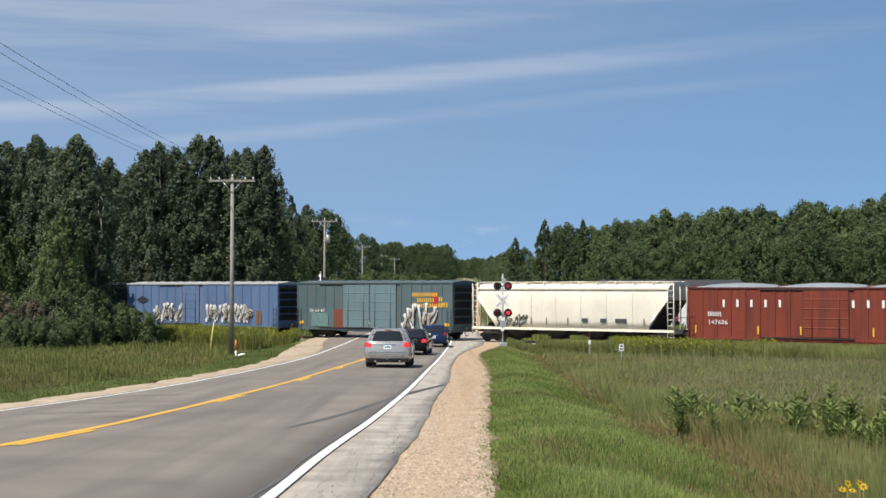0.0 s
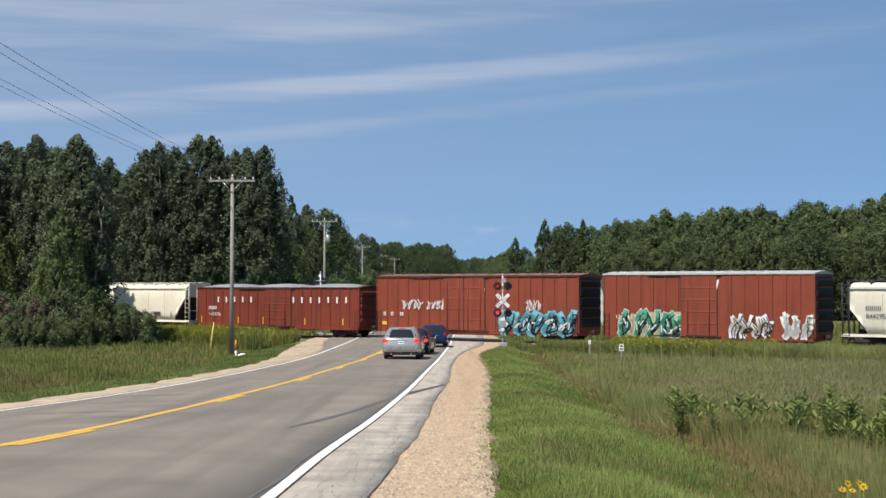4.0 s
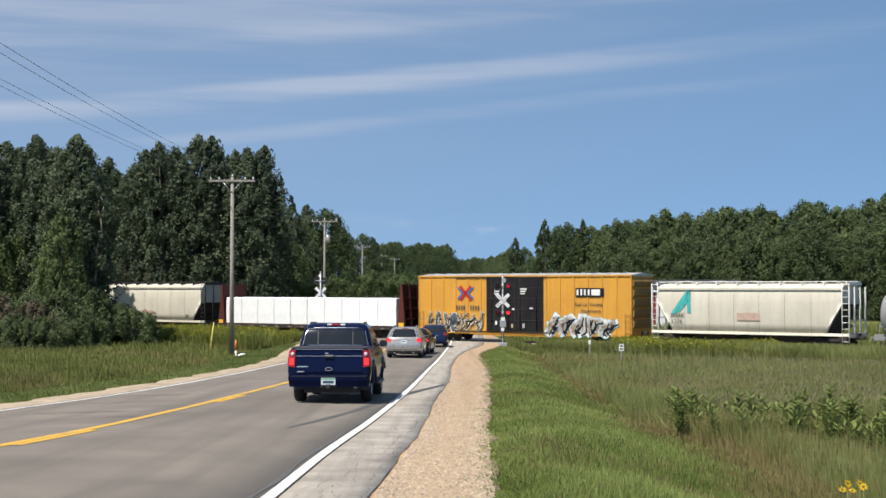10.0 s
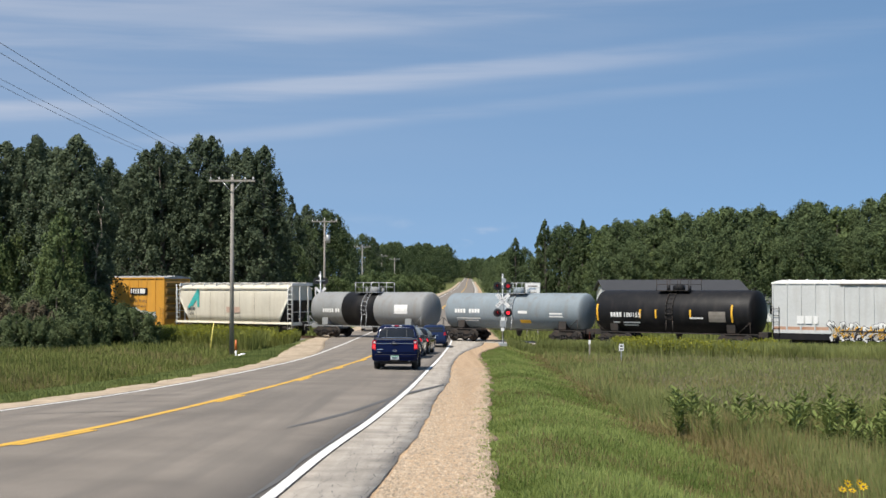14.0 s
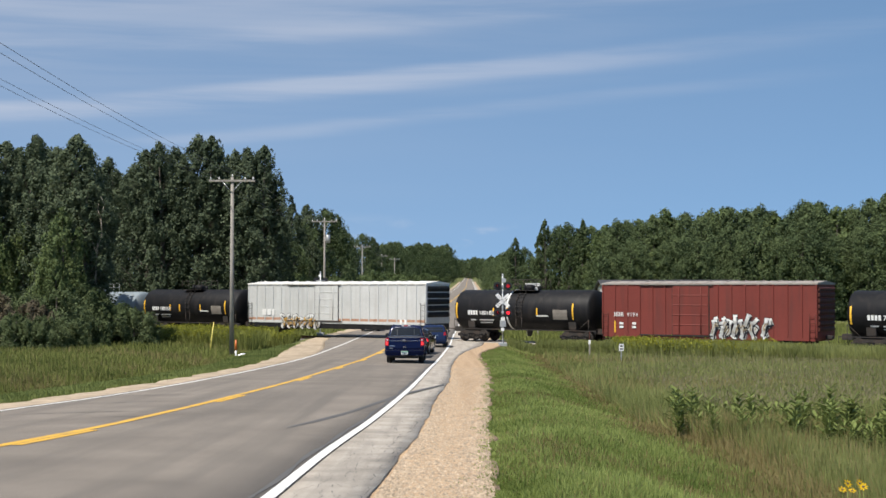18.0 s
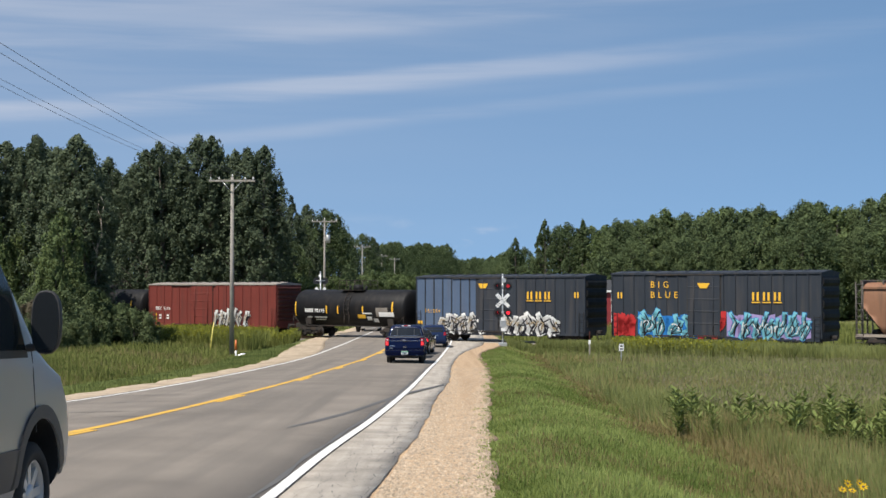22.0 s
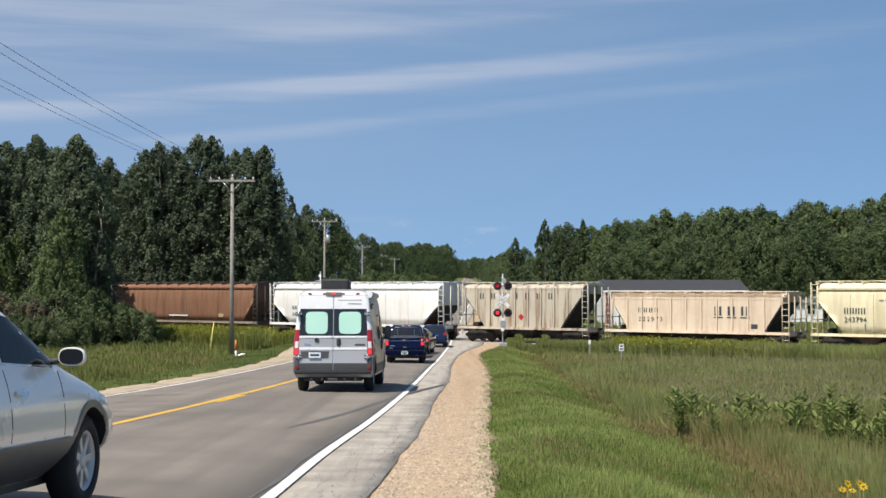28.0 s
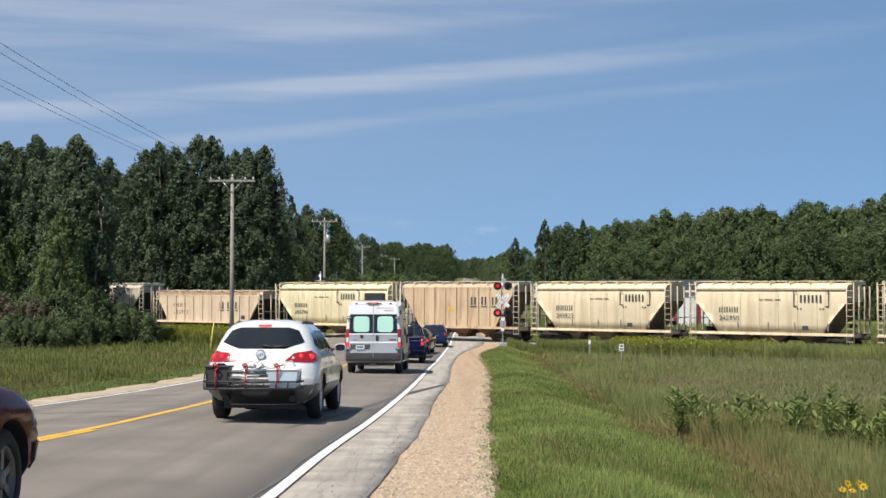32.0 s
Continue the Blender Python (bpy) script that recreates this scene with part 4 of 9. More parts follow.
    part("air_reservoir", Solid().tube((0.9, -0.5, 1.25), (0.9, 0.4, 1.25), 0.2, n=12), GRIME, t)
    part("brake_cylinder", Solid().tube((L - 0.7, -0.2, 1.6), (L - 0.7, 0.5, 1.6), 0.14, n=10), GRIME, t)
    for x0, x1 in ((0.04, 0.5), (L - 0.5, L - 0.04)):
        part("ladder", ladder_solid(x0, x1, -1.54, 0.55, eave + 0.25, 0.4, 0.028), frame_mat, t)
    for x in (0.06, L - 0.06):
        braces = Solid()
        for y in (-1.45, -0.5, 0.5, 1.45):
            braces.box(x - 0.04, x + 0.04, y - 0.05, y + 0.05, 0.95, eave)
        braces.box(x - 0.05, x + 0.05, -1.5, 1.5, 0.9, 1.15)
        braces.tube((x, -1.45, 2.0), (x, 1.45, 2.0), 0.03, n=5)
        part("end_frame", braces, frame_mat, t)
    walkway = Solid()
    walkway.box(0.1, L - 0.1, -0.62, -0.3, eave + 0.32, eave + 0.36).box(0.1, L - 0.1, 0.3, 0.62, eave + 0.32, eave + 0.36)
    for k in range(int(L / 1.4) + 1):
        x = 0.3 + k * (L - 0.6) / int(L / 1.4)
        walkway.box(x - 0.04, x + 0.04, -1.3, 1.3, eave + 0.1, eave + 0.33)
    part("roof_walk", walkway, frame_mat, t)
    if hatch:
        for k in range(5):
            x = L * (k + 0.7) / 5.4
            part("hatch", Solid().box(x - 0.55, x + 0.55, -0.28, 0.28, eave + 0.2, eave + 0.37, 0.05), frame_mat, t)
    running_gear(t, L, 1.7, 1.7)
    return t


def tank(name, s0, L, r, zc, paint_mat, label, band=None, platform=True, stairs=None):
    t = car_thing(name, s0, label, "tank car")
    k = 0.28
    head = [(r * k * (1 - math.cos(a)), max(0.02, r * math.sin(a))) for a in np.linspace(0.02, math.pi / 2, 8)]
    prof = head + [(L - x, y) for x, y in reversed(head)]
    part("tank_shell", Solid().lathe(prof, 40, "x", (0, 0, zc)), paint_mat, t)
    rg = Solid()
    for f in (0.33, 0.36, 0.5, 0.66):
        rg.lathe([(f * L - 0.012, r * 0.9), (f * L - 0.012, r + 0.006), (f * L + 0.012, r + 0.006), (f * L + 0.012, r * 0.9)], 40, "x", (0, 0, zc))
    part("weld_band", rg, paint_mat, t)
    if band:
        part("painted_band", Solid().lathe([(band[0], r * 0.9), (band[0], r + 0.012), (band[1], r + 0.012), (band[1], r * 0.9)], 40, "x", (0, 0, zc)), band[2], t, "broad black band round the tank")
    sub = Solid()
    for x0, x1 in ((-0.5, 2.9), (L - 2.9, L + 0.5)):
        sub.box(x0, x1, -0.35, 0.35, 0.72, 1.1, 0.02)
    for x in (1.7, L - 1.7):
        sub.prism([(-1.2, 1.05), (-r * 0.85, zc - r * 0.5), (r * 0.85, zc - r * 0.5), (1.2, 1.05)], x - 0.3, x + 0.3, "x")
    part("saddle", sub, GRIME if not band else paint_mat, t)
    part("bottom_valve", Solid().lathe([(0.45, 0.14), (0.8, 0.22), (1.1, 0.3)], 12, "z", (L * 0.5, 0, 0)), GRIME, t)
    rails = Solid()
    for y in (-1.45, 1.45):
        rails.box(-0.3, L + 0.3, y - 0.03, y + 0.03, 0.93, 1.0)
        for x in (-0.3, 0.25, L - 0.25, L + 0.3):
            rails.tube((x, y, 0.55), (x, y, 1.75 if 0 < x < L else 1.0), 0.022, n=5)
        rails.tube((0.25, y, 1.75), (1.1, y, 1.0), 0.022, n=5)
        rails.tube((L - 0.25, y, 1.75), (L - 1.1, y, 1.0), 0.022, n=5)
    part("side_rail", rails, GRIME if not band else paint_mat, t)
    if platform:
        c, zt = L * 0.5, zc + r
        p = Solid().box(c - 1.2, c + 1.2, -1.0, 1.0, zt - 0.05, zt - 0.01)
        part("platform", p, GALV if band or stairs == "grey" else GRIME, t)
        rl = Solid()
        for y in (-1.0, 1.0):
            for x in (c - 1.2, c - 0.4, c + 0.4, c + 1.2):
                rl.tube((x, y, zt - 0.05), (x, y, zt + 0.75), 0.025, n=5)
            rl.tube((c - 1.2, y, zt + 0.75), (c + 1.2, y, zt + 0.75), 0.025, n=5)
            rl.tube((c - 1.2, y, zt + 0.4), (c + 1.2, y, zt + 0.4), 0.018, n=5)
        part("railing", rl, GALV if band or stairs == "grey" else GRIME, t)
        dm = Solid().lathe([(zt - 0.1, 0.42), (zt + 0.28, 0.42), (zt + 0.36, 0.34), (zt + 0.38, 0.1)], 16, "z", (c, 0, 0))
        dm.lathe([(zt - 0.1, 0.12), (zt + 0.3, 0.12)], 10, "z", (c + 0.75, 0.1, 0)).lathe([(zt - 0.1, 0.1), (zt + 0.35, 0.1)], 10, "z", (c - 0.75, -0.1, 0))
        part("valve_dome", dm, paint_mat, t)
        lad = Solid()
        for dx in (-0.25, 0.25):
            pts = [(c + dx, -(r + 0.08) * math.cos(a), zc + (r + 0.08) * math.sin(a)) for a in np.linspace(-0.35, 1.2, 9)]
            lad.line([(c + dx, -1.5, 0.95)] + pts, 0.03, 6)
        for a in np.linspace(-0.3, 1.15, 7):
            y, z = -(r + 0.08) * math.cos(a), zc + (r + 0.08) * math.sin(a)
            lad.tube((c - 0.25, y, z), (c + 0.25, y, z), 0.02, n=5)
        part("ladder", lad, GALV if stairs == "grey" else GRIME, t)
    running_gear(t, L, 1.6, 1.6)
    return t


def curved_marks(parent, r, zc, marks, mat, name="stencil_marks"):
    """Small flat marks (x, z, width, height) laid on the near curve of a tank."""
    s = Solid()
    for x, z, w, h in marks:
        rings = []
        for q in range(4):
            zz = z + h * q / 3
            a = math.asin(max(-0.99, min(0.99, (zz - zc) / r)))
            rings.append([(x, -(r + 0.012) * math.cos(a), zc + (r + 0.012) * math.sin(a)), (x + w, -(r + 0.012) * math.cos(a), zc + (r + 0.012) * math.sin(a))])
        s.loft(rings, caps=False, closed=False, smooth=False)
    return part(name, s, mat, parent)


def spray(key, c):
    return car_paint("spray_" + key, c, amount=0.0, rough=0.5)


DUST = material("dusty_seam", (0.19, 0.17, 0.145), 0.9, vary=0.25)
G_WHITE, G_BLACK, G_CYAN, G_BLUE, G_PINK, G_GREEN, G_TAN, G_RED = (spray(k, c) for k, c in (("white", (0.72, 0.72, 0.70)), ("black", (0.02, 0.02, 0.025)), ("cyan", (0.17, 0.45, 0.53)), ("blue", (0.02, 0.15, 0.42)), ("lilac", (0.30, 0.24, 0.44)), ("green", (0.08, 0.35, 0.22)), ("tan", (0.42, 0.33, 0.2)), ("red", (0.42, 0.03, 0.03))))
RED1 = car_paint("boxcar_red", (0.215, 0.050, 0.028), (0.10, 0.032, 0.024), 0.55)
RED2 = car_paint("oxide_red", (0.165, 0.038, 0.030), (0.09, 0.035, 0.03), 0.5)
RED3 = car_paint("brick_red", (0.185, 0.040, 0.024), (0.075, 0.03, 0.024), 0.75)
BLUE = car_paint("faded_blue", (0.095, 0.155, 0.28), (0.20, 0.20, 0.22), 0.35)
GREENC = car_paint("faded_teal", (0.085, 0.125, 0.135), (0.12, 0.09, 0.07), 0.4)
NAVY = car_paint("dark_blue_grey", (0.028, 0.034, 0.044), (0.09, 0.075, 0.065), 0.35)
NAVY_L = car_paint("patched_blue_grey", (0.075, 0.11, 0.175), (0.09, 0.075, 0.065), 0.25)
YELLOW = car_paint("rail_yellow", (0.58, 0.29, 0.045), (0.33, 0.19, 0.07), 0.35)
CREAM = car_paint("cream", (0.70, 0.63, 0.50), (0.45, 0.33, 0.2), 0.35)
CREAM_Y = car_paint("pale_yellow", (0.72, 0.635, 0.42), (0.42, 0.33, 0.18), 0.45)
SAND = car_paint("sand", (0.70, 0.585, 0.40), (0.38, 0.27, 0.16), 0.45)
TAN = car_paint("tan", (0.56, 0.42, 0.28), (0.27, 0.16, 0.09), 0.7)
PINKISH = car_paint("pinkish_beige", (0.70, 0.565, 0.42), (0.40, 0.28, 0.18), 0.45)
RUSTED = car_paint("rust_brown", (0.225, 0.115, 0.068), (0.115, 0.072, 0.05), 0.85)
RUST_BEIGE = car_paint("rusty_beige", (0.49, 0.44, 0.345), (0.19, 0.09, 0.05), 1.0)
GREY_C = car_paint("pale_grey_paint", (0.58, 0.545, 0.455), (0.42, 0.36, 0.27), 0.35)
WHITE_C = car_paint("white_car_paint", (0.74, 0.73, 0.69), (0.48, 0.42, 0.34), 0.35)
IVORY = car_paint("ivory_paint", (0.74, 0.69, 0.57), (0.52, 0.44, 0.31), 0.18)
TANK_GREY = car_paint("tank_grey", (0.20, 0.238, 0.262), (0.17, 0.15, 0.13), 0.4, 0.75, spec=0.25)
TANK_GREY2 = car_paint("tank_grey_dull", (0.234, 0.242, 0.242), (0.2, 0.17, 0.14), 0.4, 0.75, spec=0.25)
TANK_BLACK = car_paint("tank_black", (0.010, 0.010, 0.011), (0.035, 0.03, 0.027), 0.45, 0.55, spec=0.2)
ROOF_GALV = car_paint("galvanised_roof", (0.42, 0.42, 0.41), (0.25, 0.2, 0.16), 0.5, 0.5)
ROOF_RUST = car_paint("rusty_roof", (0.20, 0.11, 0.085), (0.12, 0.05, 0.035), 0.6)
ROOF_DULL = car_paint("dull_roof", (0.30, 0.27, 0.24), (0.2, 0.12, 0.09), 0.5)
TARP = car_paint("grey_tarpaulin", (0.22, 0.24, 0.26), (0.13, 0.13, 0.13), 0.4)
MAROON = car_paint("maroon_iron", (0.085, 0.025, 0.018), (0.05, 0.03, 0.025), 0.4)
DECK_BLACK = car_paint("black_end", (0.011, 0.011, 0.012), (0.035, 0.03, 0.027), 0.4, spec=0.2)
REEFER = car_paint("dirty_white", (0.50, 0.51, 0.50), (0.36, 0.34, 0.31), 0.35)
WRAP = car_paint("white_wrap", (0.82, 0.83, 0.83), (0.6, 0.6, 0.58), 0.08, 0.35)


def build_train():
    boxcar("boxcar", -173.0, 18.6, 4.35, DECK_BLACK, DECK_BLACK, ROOF_DULL, "dark boxcar half hidden by shrubs", ribs=8)
    # blue boxcar
    t = boxcar("boxcar", -151.5, 18.75, 4.36, BLUE, DECK_BLACK, ROOF_GALV, "faded blue boxcar with graffiti", ribs=9, doors=((0.39, 0.50),), sill=0.8)
    graffiti(t, 3.6, 1.1, 4.6, 1.5, G_WHITE, G_BLACK, 1, 5)
    graffiti(t, 10.2, 1.1, 5.6, 1.5, G_WHITE, DARK_MARK, 2, 6)
    part("diamond_mark", Solid().add([(0, 0, 0), (0.8, 0.35, 0), (1.6, 0, 0), (0.8, -0.35, 0)], [(0, 1, 2, 3)]), NAVY, t, m=on_side(1.3, 2.95))
    bars(t, 16.2, 1.0, (0.3, 0.25), 1.1, RUSTED, 0.1)
    # teal boxcar
    t = boxcar("boxcar", -130.6, 15.85, 4.42, GREENC, DECK_BLACK, GREENC, "faded dark teal boxcar with pale doors and graffiti", ribs=8, doors=((0.315, 0.485), (0.49, 0.655)), door_mat=car_paint("pale_teal", (0.12, 0.19, 0.21), (0.16, 0.12, 0.1), 0.3), sill=0.75)
    for k, w in enumerate(((0.34,) * 6, (0.34,) * 4, (0.34,) * 7)):
        bars(t, 12.0 + (0.5 if k == 1 else 0), 3.35 - k * 0.42, w, 0.3, YELLOW_MARK, 0.08)
    part("red_emblem", Solid().add([(0, 0, 0), (0.42, 0, 0), (0.42, 1.1, 0), (0, 1.1, 0)], [(0, 1, 2, 3)]), G_RED, t, m=on_side(14.0, 2.55))
    bars(t, 14.55, 2.55, (0.4, 0.4), 0.35, YELLOW_MARK)
    bars(t, 14.55, 2.98, (0.35,), 0.35, YELLOW_MARK)
    graffiti(t, 10.9, 0.8, 3.3, 2.0, G_WHITE, G_BLACK, 3, 4)
    graffiti(t, 5.4, 1.0, 2.4, 0.6, G_WHITE, None, 4, 4, dense=0.8)
    bars(t, 4.0, 0.8, (1.2,), 1.5, car_paint("rust_patch", (0.17, 0.06, 0.04)))
    bars(t, 1.6, 0.9, (1.8,), 1.1, car_paint("teal_patch", (0.13, 0.22, 0.22)))
    side_text(t, "34 64 67", 1.4, 2.05, 0.4, WHITE_MARK)
    for x in (0.3, 8.0, 15.1):
        bars(t, x, 1.1, (0.45,), 0.25, YELLOW_MARK)
    # ivory hopper
    t = hopper("covered_hopper", -112.95, 16.75, IVORY, "ivory-white covered hopper car with rust along its roof", 4.12, 4, 1.6, 3.2, frame_mat=IVORY, dark=GRIME)
    graffiti(t, 2.2, 1.2, 2.6, 0.9, car_paint("spray_olive", (0.16, 0.15, 0.09)), None, 5, 4, dense=0.6)
    for x, w in ((12.2, 0.9), (9.5, 0.5), (11.0, 0.5)):
        bars(t, x, 1.6, (w,), 0.28, DARK_MARK)
    for x in (5.2, 6.5, 8.3, 14.4):
        bars(t, x, 1.35, (0.1,), 0.55, DUST)
    # red open car with tarpaulin humps
    t = boxcar("boxcar", -95.2, 18.45, 4.02, RED3, RED2, MAROON, "brick-red boxcar with grey tarpaulin humps on its top", ribs=9, doors=((0.44, 0.60),), sill=0.75)
    for k in range(3):
        r = []
        for q in range(9):
            x = 0.5 + k * 5.9 + q * 5.7 / 8
            hgt = 0.10 + 0.22 * math.sin(math.pi * q / 8) ** 0.7
            r.append([(x, 1.45 * math.cos(a), 4.05 + hgt * math.sin(a)) for a in np.linspace(math.pi, 0, 9)])
        part("tarpaulin", Solid().loft(r, caps=False, closed=False), TARP, t, "sagging grey tarpaulin hump")
    for xs in [2.55 + q * 0.98 for q in range(5)] + [11.3 + q * 0.95 for q in range(7)]:
        bars(t, xs, 2.78, (0.16,), 0.48, WHITE_MARK)
    side_text(t, "147606", 1.5, 1.62, 0.42, WHITE_MARK)
    bars(t, 1.5, 2.15, (0.2, 0.2, 0.2, 0.2), 0.3, WHITE_MARK, 0.05)
    for x in (0.55, 5.0, 7.9, 12.6, 16.7):
        bars(t, x, 1.0, (0.1,), 0.55, YELLOW_MARK)
    # tall red boxcar
    t = boxcar("boxcar", -75.0, 18.5, 4.90, RED1, DECK_BLACK, ROOF_RUST, "tall rust-red boxcar with pale blue graffiti", ribs=9, doors=((0.355, 0.455), (0.46, 0.56)), sill=0.72, eave_mat=MAROON)
    graffiti(t, 11.6, 0.62, 6.4, 1.75, G_CYAN, G_BLACK, 6, 5, dense=1.3)
    for x, w in ((2.6, 2.0), (4.9, 1.9), (13.9, 1.5)):
        graffiti(t, x, 2.35, w, 0.8, G_WHITE, None, int(x * 10), 4, dense=0.45)
    for x in (6.9, 9.4):
        bars(t, x, 3.75, (0.3, 0.3, 0.3), 0.28, WHITE_MARK, 0.05)
    bars(t, 0.75, 1.85, (0.22,), 0.3, WHITE_MARK)
    bars(t, 1.5, 1.85, (0.22,), 0.3, WHITE_MARK)
    bars(t, 2.4, 1.85, (0.3,), 0.3, WHITE_MARK)
    bars(t, 0.6, 1.15, (0.45,), 0.25, YELLOW_MARK)
    # second tall red boxcar
    t = boxcar("boxcar", -54.55, 15.45, 4.97, RED1, DECK_BLACK, ROOF_GALV, "tall rust-red boxcar with green and white graffiti", ribs=8, doors=((0.39, 0.56),), sill=0.72)
    graffiti(t, 1.3, 0.65, 5.0, 1.8, G_GREEN, G_WHITE, 8, 5, under=G_TAN, dense=1.1)
    graffiti(t, 9.6, 0.75, 3.0, 1.5, G_WHITE, G_BLACK, 9, 4)
    graffiti(t, 6.6, 3.0, 2.2, 1.7, G_WHITE, None, 10, 3, dense=0.5)
    graffiti(t, 13.2, 0.7, 2.0, 1.7, G_WHITE, RUSTED, 12, 3)
    side_text(t, "171942", 1.0, 1.9, 0.36, WHITE_MARK, 1.3)
    # pale grey hopper
    t = hopper("covered_hopper", -37.4, 13.9, GREY_C, "pale grey-beige covered hopper car", 4.17, 2, 1.2, 2.75, frame_mat=car_paint("dark_frame", (0.05, 0.052, 0.055)), sill_mat=GREY_C, dark=GRIME)
    side_text(t, "844295", 1.55, 2.15, 0.4, DARK_MARK, 1.05)
    bars(t, 1.55, 2.62, (0.2, 0.2, 0.2, 0.2), 0.3, DARK_MARK, 0.05)
    bars(t, 5.6, 1.5, (1.8,), 0.5, car_paint("salmon_patch", (0.50, 0.36, 0.29)))
    bars(t, 11.5, 1.4, (0.35,), 0.3, DARK_MARK)
    # flat car with bulkheads
    centre_beam(-21.9)
    # yellow boxcar
    # The end colour is the side's yellow darkened for the shade on the ends.
    t = boxcar("boxcar", -0.1, 18.55, 4.90, YELLOW, car_paint("shaded_yellow_end", (0.30, 0.17, 0.05), (0.12, 0.08, 0.04), 0.5), ROOF_GALV, "bright yellow boxcar with black double doors and graffiti", ribs=8, doors=((0.345, 0.475), (0.479, 0.608)), door_mat=DECK_BLACK, sill=0.72, eave_mat=YELLOW)
    x = Solid()
    ribbon(x, [(0.25, 0.2), (1.15, 1.15)], 0.11)
    ribbon(x, [(0.25, 1.15), (1.15, 0.2)], 0.11)
    part("red_cross_mark", x, G_RED, t, m=on_side(3.75, 2.95))
    y = Solid()
    ribbon(y, [(0.0, 0.25), (0.45, 0.68), (0.0, 1.1)], 0.06)
    ribbon(y, [(1.4, 0.25), (0.95, 0.68), (1.4, 1.1)], 0.06)
    part("blue_chevron_mark", y, G_BLUE, t, m=on_side(3.75, 2.95, 0.018))
    bars(t, 3.6, 2.35, (0.35, 0.35), 0.36, DARK_MARK, 0.1)
    bars(t, 4.9, 2.35, (0.35, 0.35), 0.36, DARK_MARK, 0.1)
    side_text(t, "666270", 3.0, 1.85, 0.42, DARK_MARK, 1.5)
    part("sign_panel", Solid().box(0, 2.3, 0, 0.01, 0, 0.62), DECK_BLACK, t, m=Matrix.Translation((14.05, -1.575, 3.4)))
    bars(t, 14.15, 3.5, (0.5, 0.5, 0.7), 0.42, WHITE_MARK, 0.1, 0.03)
    side_text(t, "Rail car Pooling", 14.0, 2.75, 0.36, DARK_MARK, 1.0)
    side_text(t, "Experience", 14.5, 2.3, 0.36, DARK_MARK, 1.0)
    graffiti(t, 0.8, 0.72, 5.3, 1.5, car_paint("spray_bronze", (0.45, 0.36, 0.22)), G_TAN, 14, 6, dense=0.7)
    graffiti(t, 1.8, 0.75, 2.0, 1.4, car_paint("spray_steel", (0.13, 0.19, 0.27)), G_WHITE, 15, 3)
    graffiti(t, 11.6, 0.7, 5.6, 1.35, G_WHITE, G_CYAN, 16, 5, under=None, dense=1.25)
    for k, (x, z) in enumerate(((6.9, 3.9), (9.2, 3.9))):
        for q in range(3):
            bars(t, x + 0.2, z - q * 0.17, (0.55 - 0.08 * q,), 0.09, WHITE_MARK, proud=0.07)
    for x, z, w, h in ((7.2, 1.3, 0.25, 0.8), (7.8, 1.1, 0.35, 0.5), (8.6, 1.1, 0.3, 0.8), (9.6, 1.1, 0.3, 0.9), (10.2, 2.5, 0.5, 0.25), (8.7, 2.4, 0.3, 0.4)):
        bars(t, x, z, (w * .6,), h * .35, WHITE_MARK if z != 1.1 or x == 9.6 else G_TAN, proud=0.07)
    # grey-white hopper with teal mark
    t = hopper("covered_hopper", 19.95, 13.9, GREY_C, "dirty white covered hopper car with a teal slanted mark", 4.1, 2, 1.1, 3.0, frame_mat=WHITE_C, sill_mat=IVORY, dark=GRIME)
    m = Solid()
    ribbon(m, [(0, 0), (1.1, 1.45), (1.15, 0.1)], 0.13)
    ribbon(m, [(0.35, 0.15), (1.0, 0.85)], 0.12)
    part("teal_mark", m, car_paint("teal_spray", (0.06, 0.42, 0.40)), t, m=on_side(1.7, 2.35, 0.02))
    side_text(t, "1376", 1.5, 1.65, 0.4, DARK_MARK, 1.1)
    bars(t, 1.5, 2.05, (0.2, 0.2, 0.2, 0.2), 0.28, DARK_MARK, 0.05)
    bars(t, 6.3, 1.9, (1.6,), 0.5, car_paint("salmon_patch", (0.50, 0.36, 0.29)))
    # tanks
    t = tank("tank_car", 35.45, 11.95, 1.36, 2.33, TANK_GREY2, "grey tank car with a broad black band", band=(3.6, 6.9, TANK_BLACK), stairs="grey")
    curved_marks(t, 1.36, 2.33, [(1.6 + k * 0.24, 2.05, 0.18, 0.3) for k in range(5)] + [(2.95 + k * 0.24, 2.05, 0.18, 0.3) for k in range(2)] + [(9.0, 2.0, 1.3, 0.7)], WHITE_MARK)
    t = tank("tank_car", 49.1, 12.3, 1.33, 2.31, TANK_GREY, "blue-grey tank car with railed top platform", stairs="grey")
    curved_marks(t, 1.33, 2.31, [(1.2 + k * 0.26, 2.15, 0.2, 0.3) for k in range(4)] + [(2.5 + k * 0.26, 2.15, 0.2, 0.3) for k in range(4)] + [(1.3, 1.72, 2.2, 0.08), (1.3, 1.55, 2.0, 0.08), (6.9, 2.15, 0.8, 0.2), (9.6, 2.1, 1.1, 0.12), (9.6, 1.9, 1.1, 0.12)], WHITE_MARK)
    curved_marks(t, 1.33, 2.31, [(7.0, 1.45, 0.9, 0.25)], YELLOW_MARK)
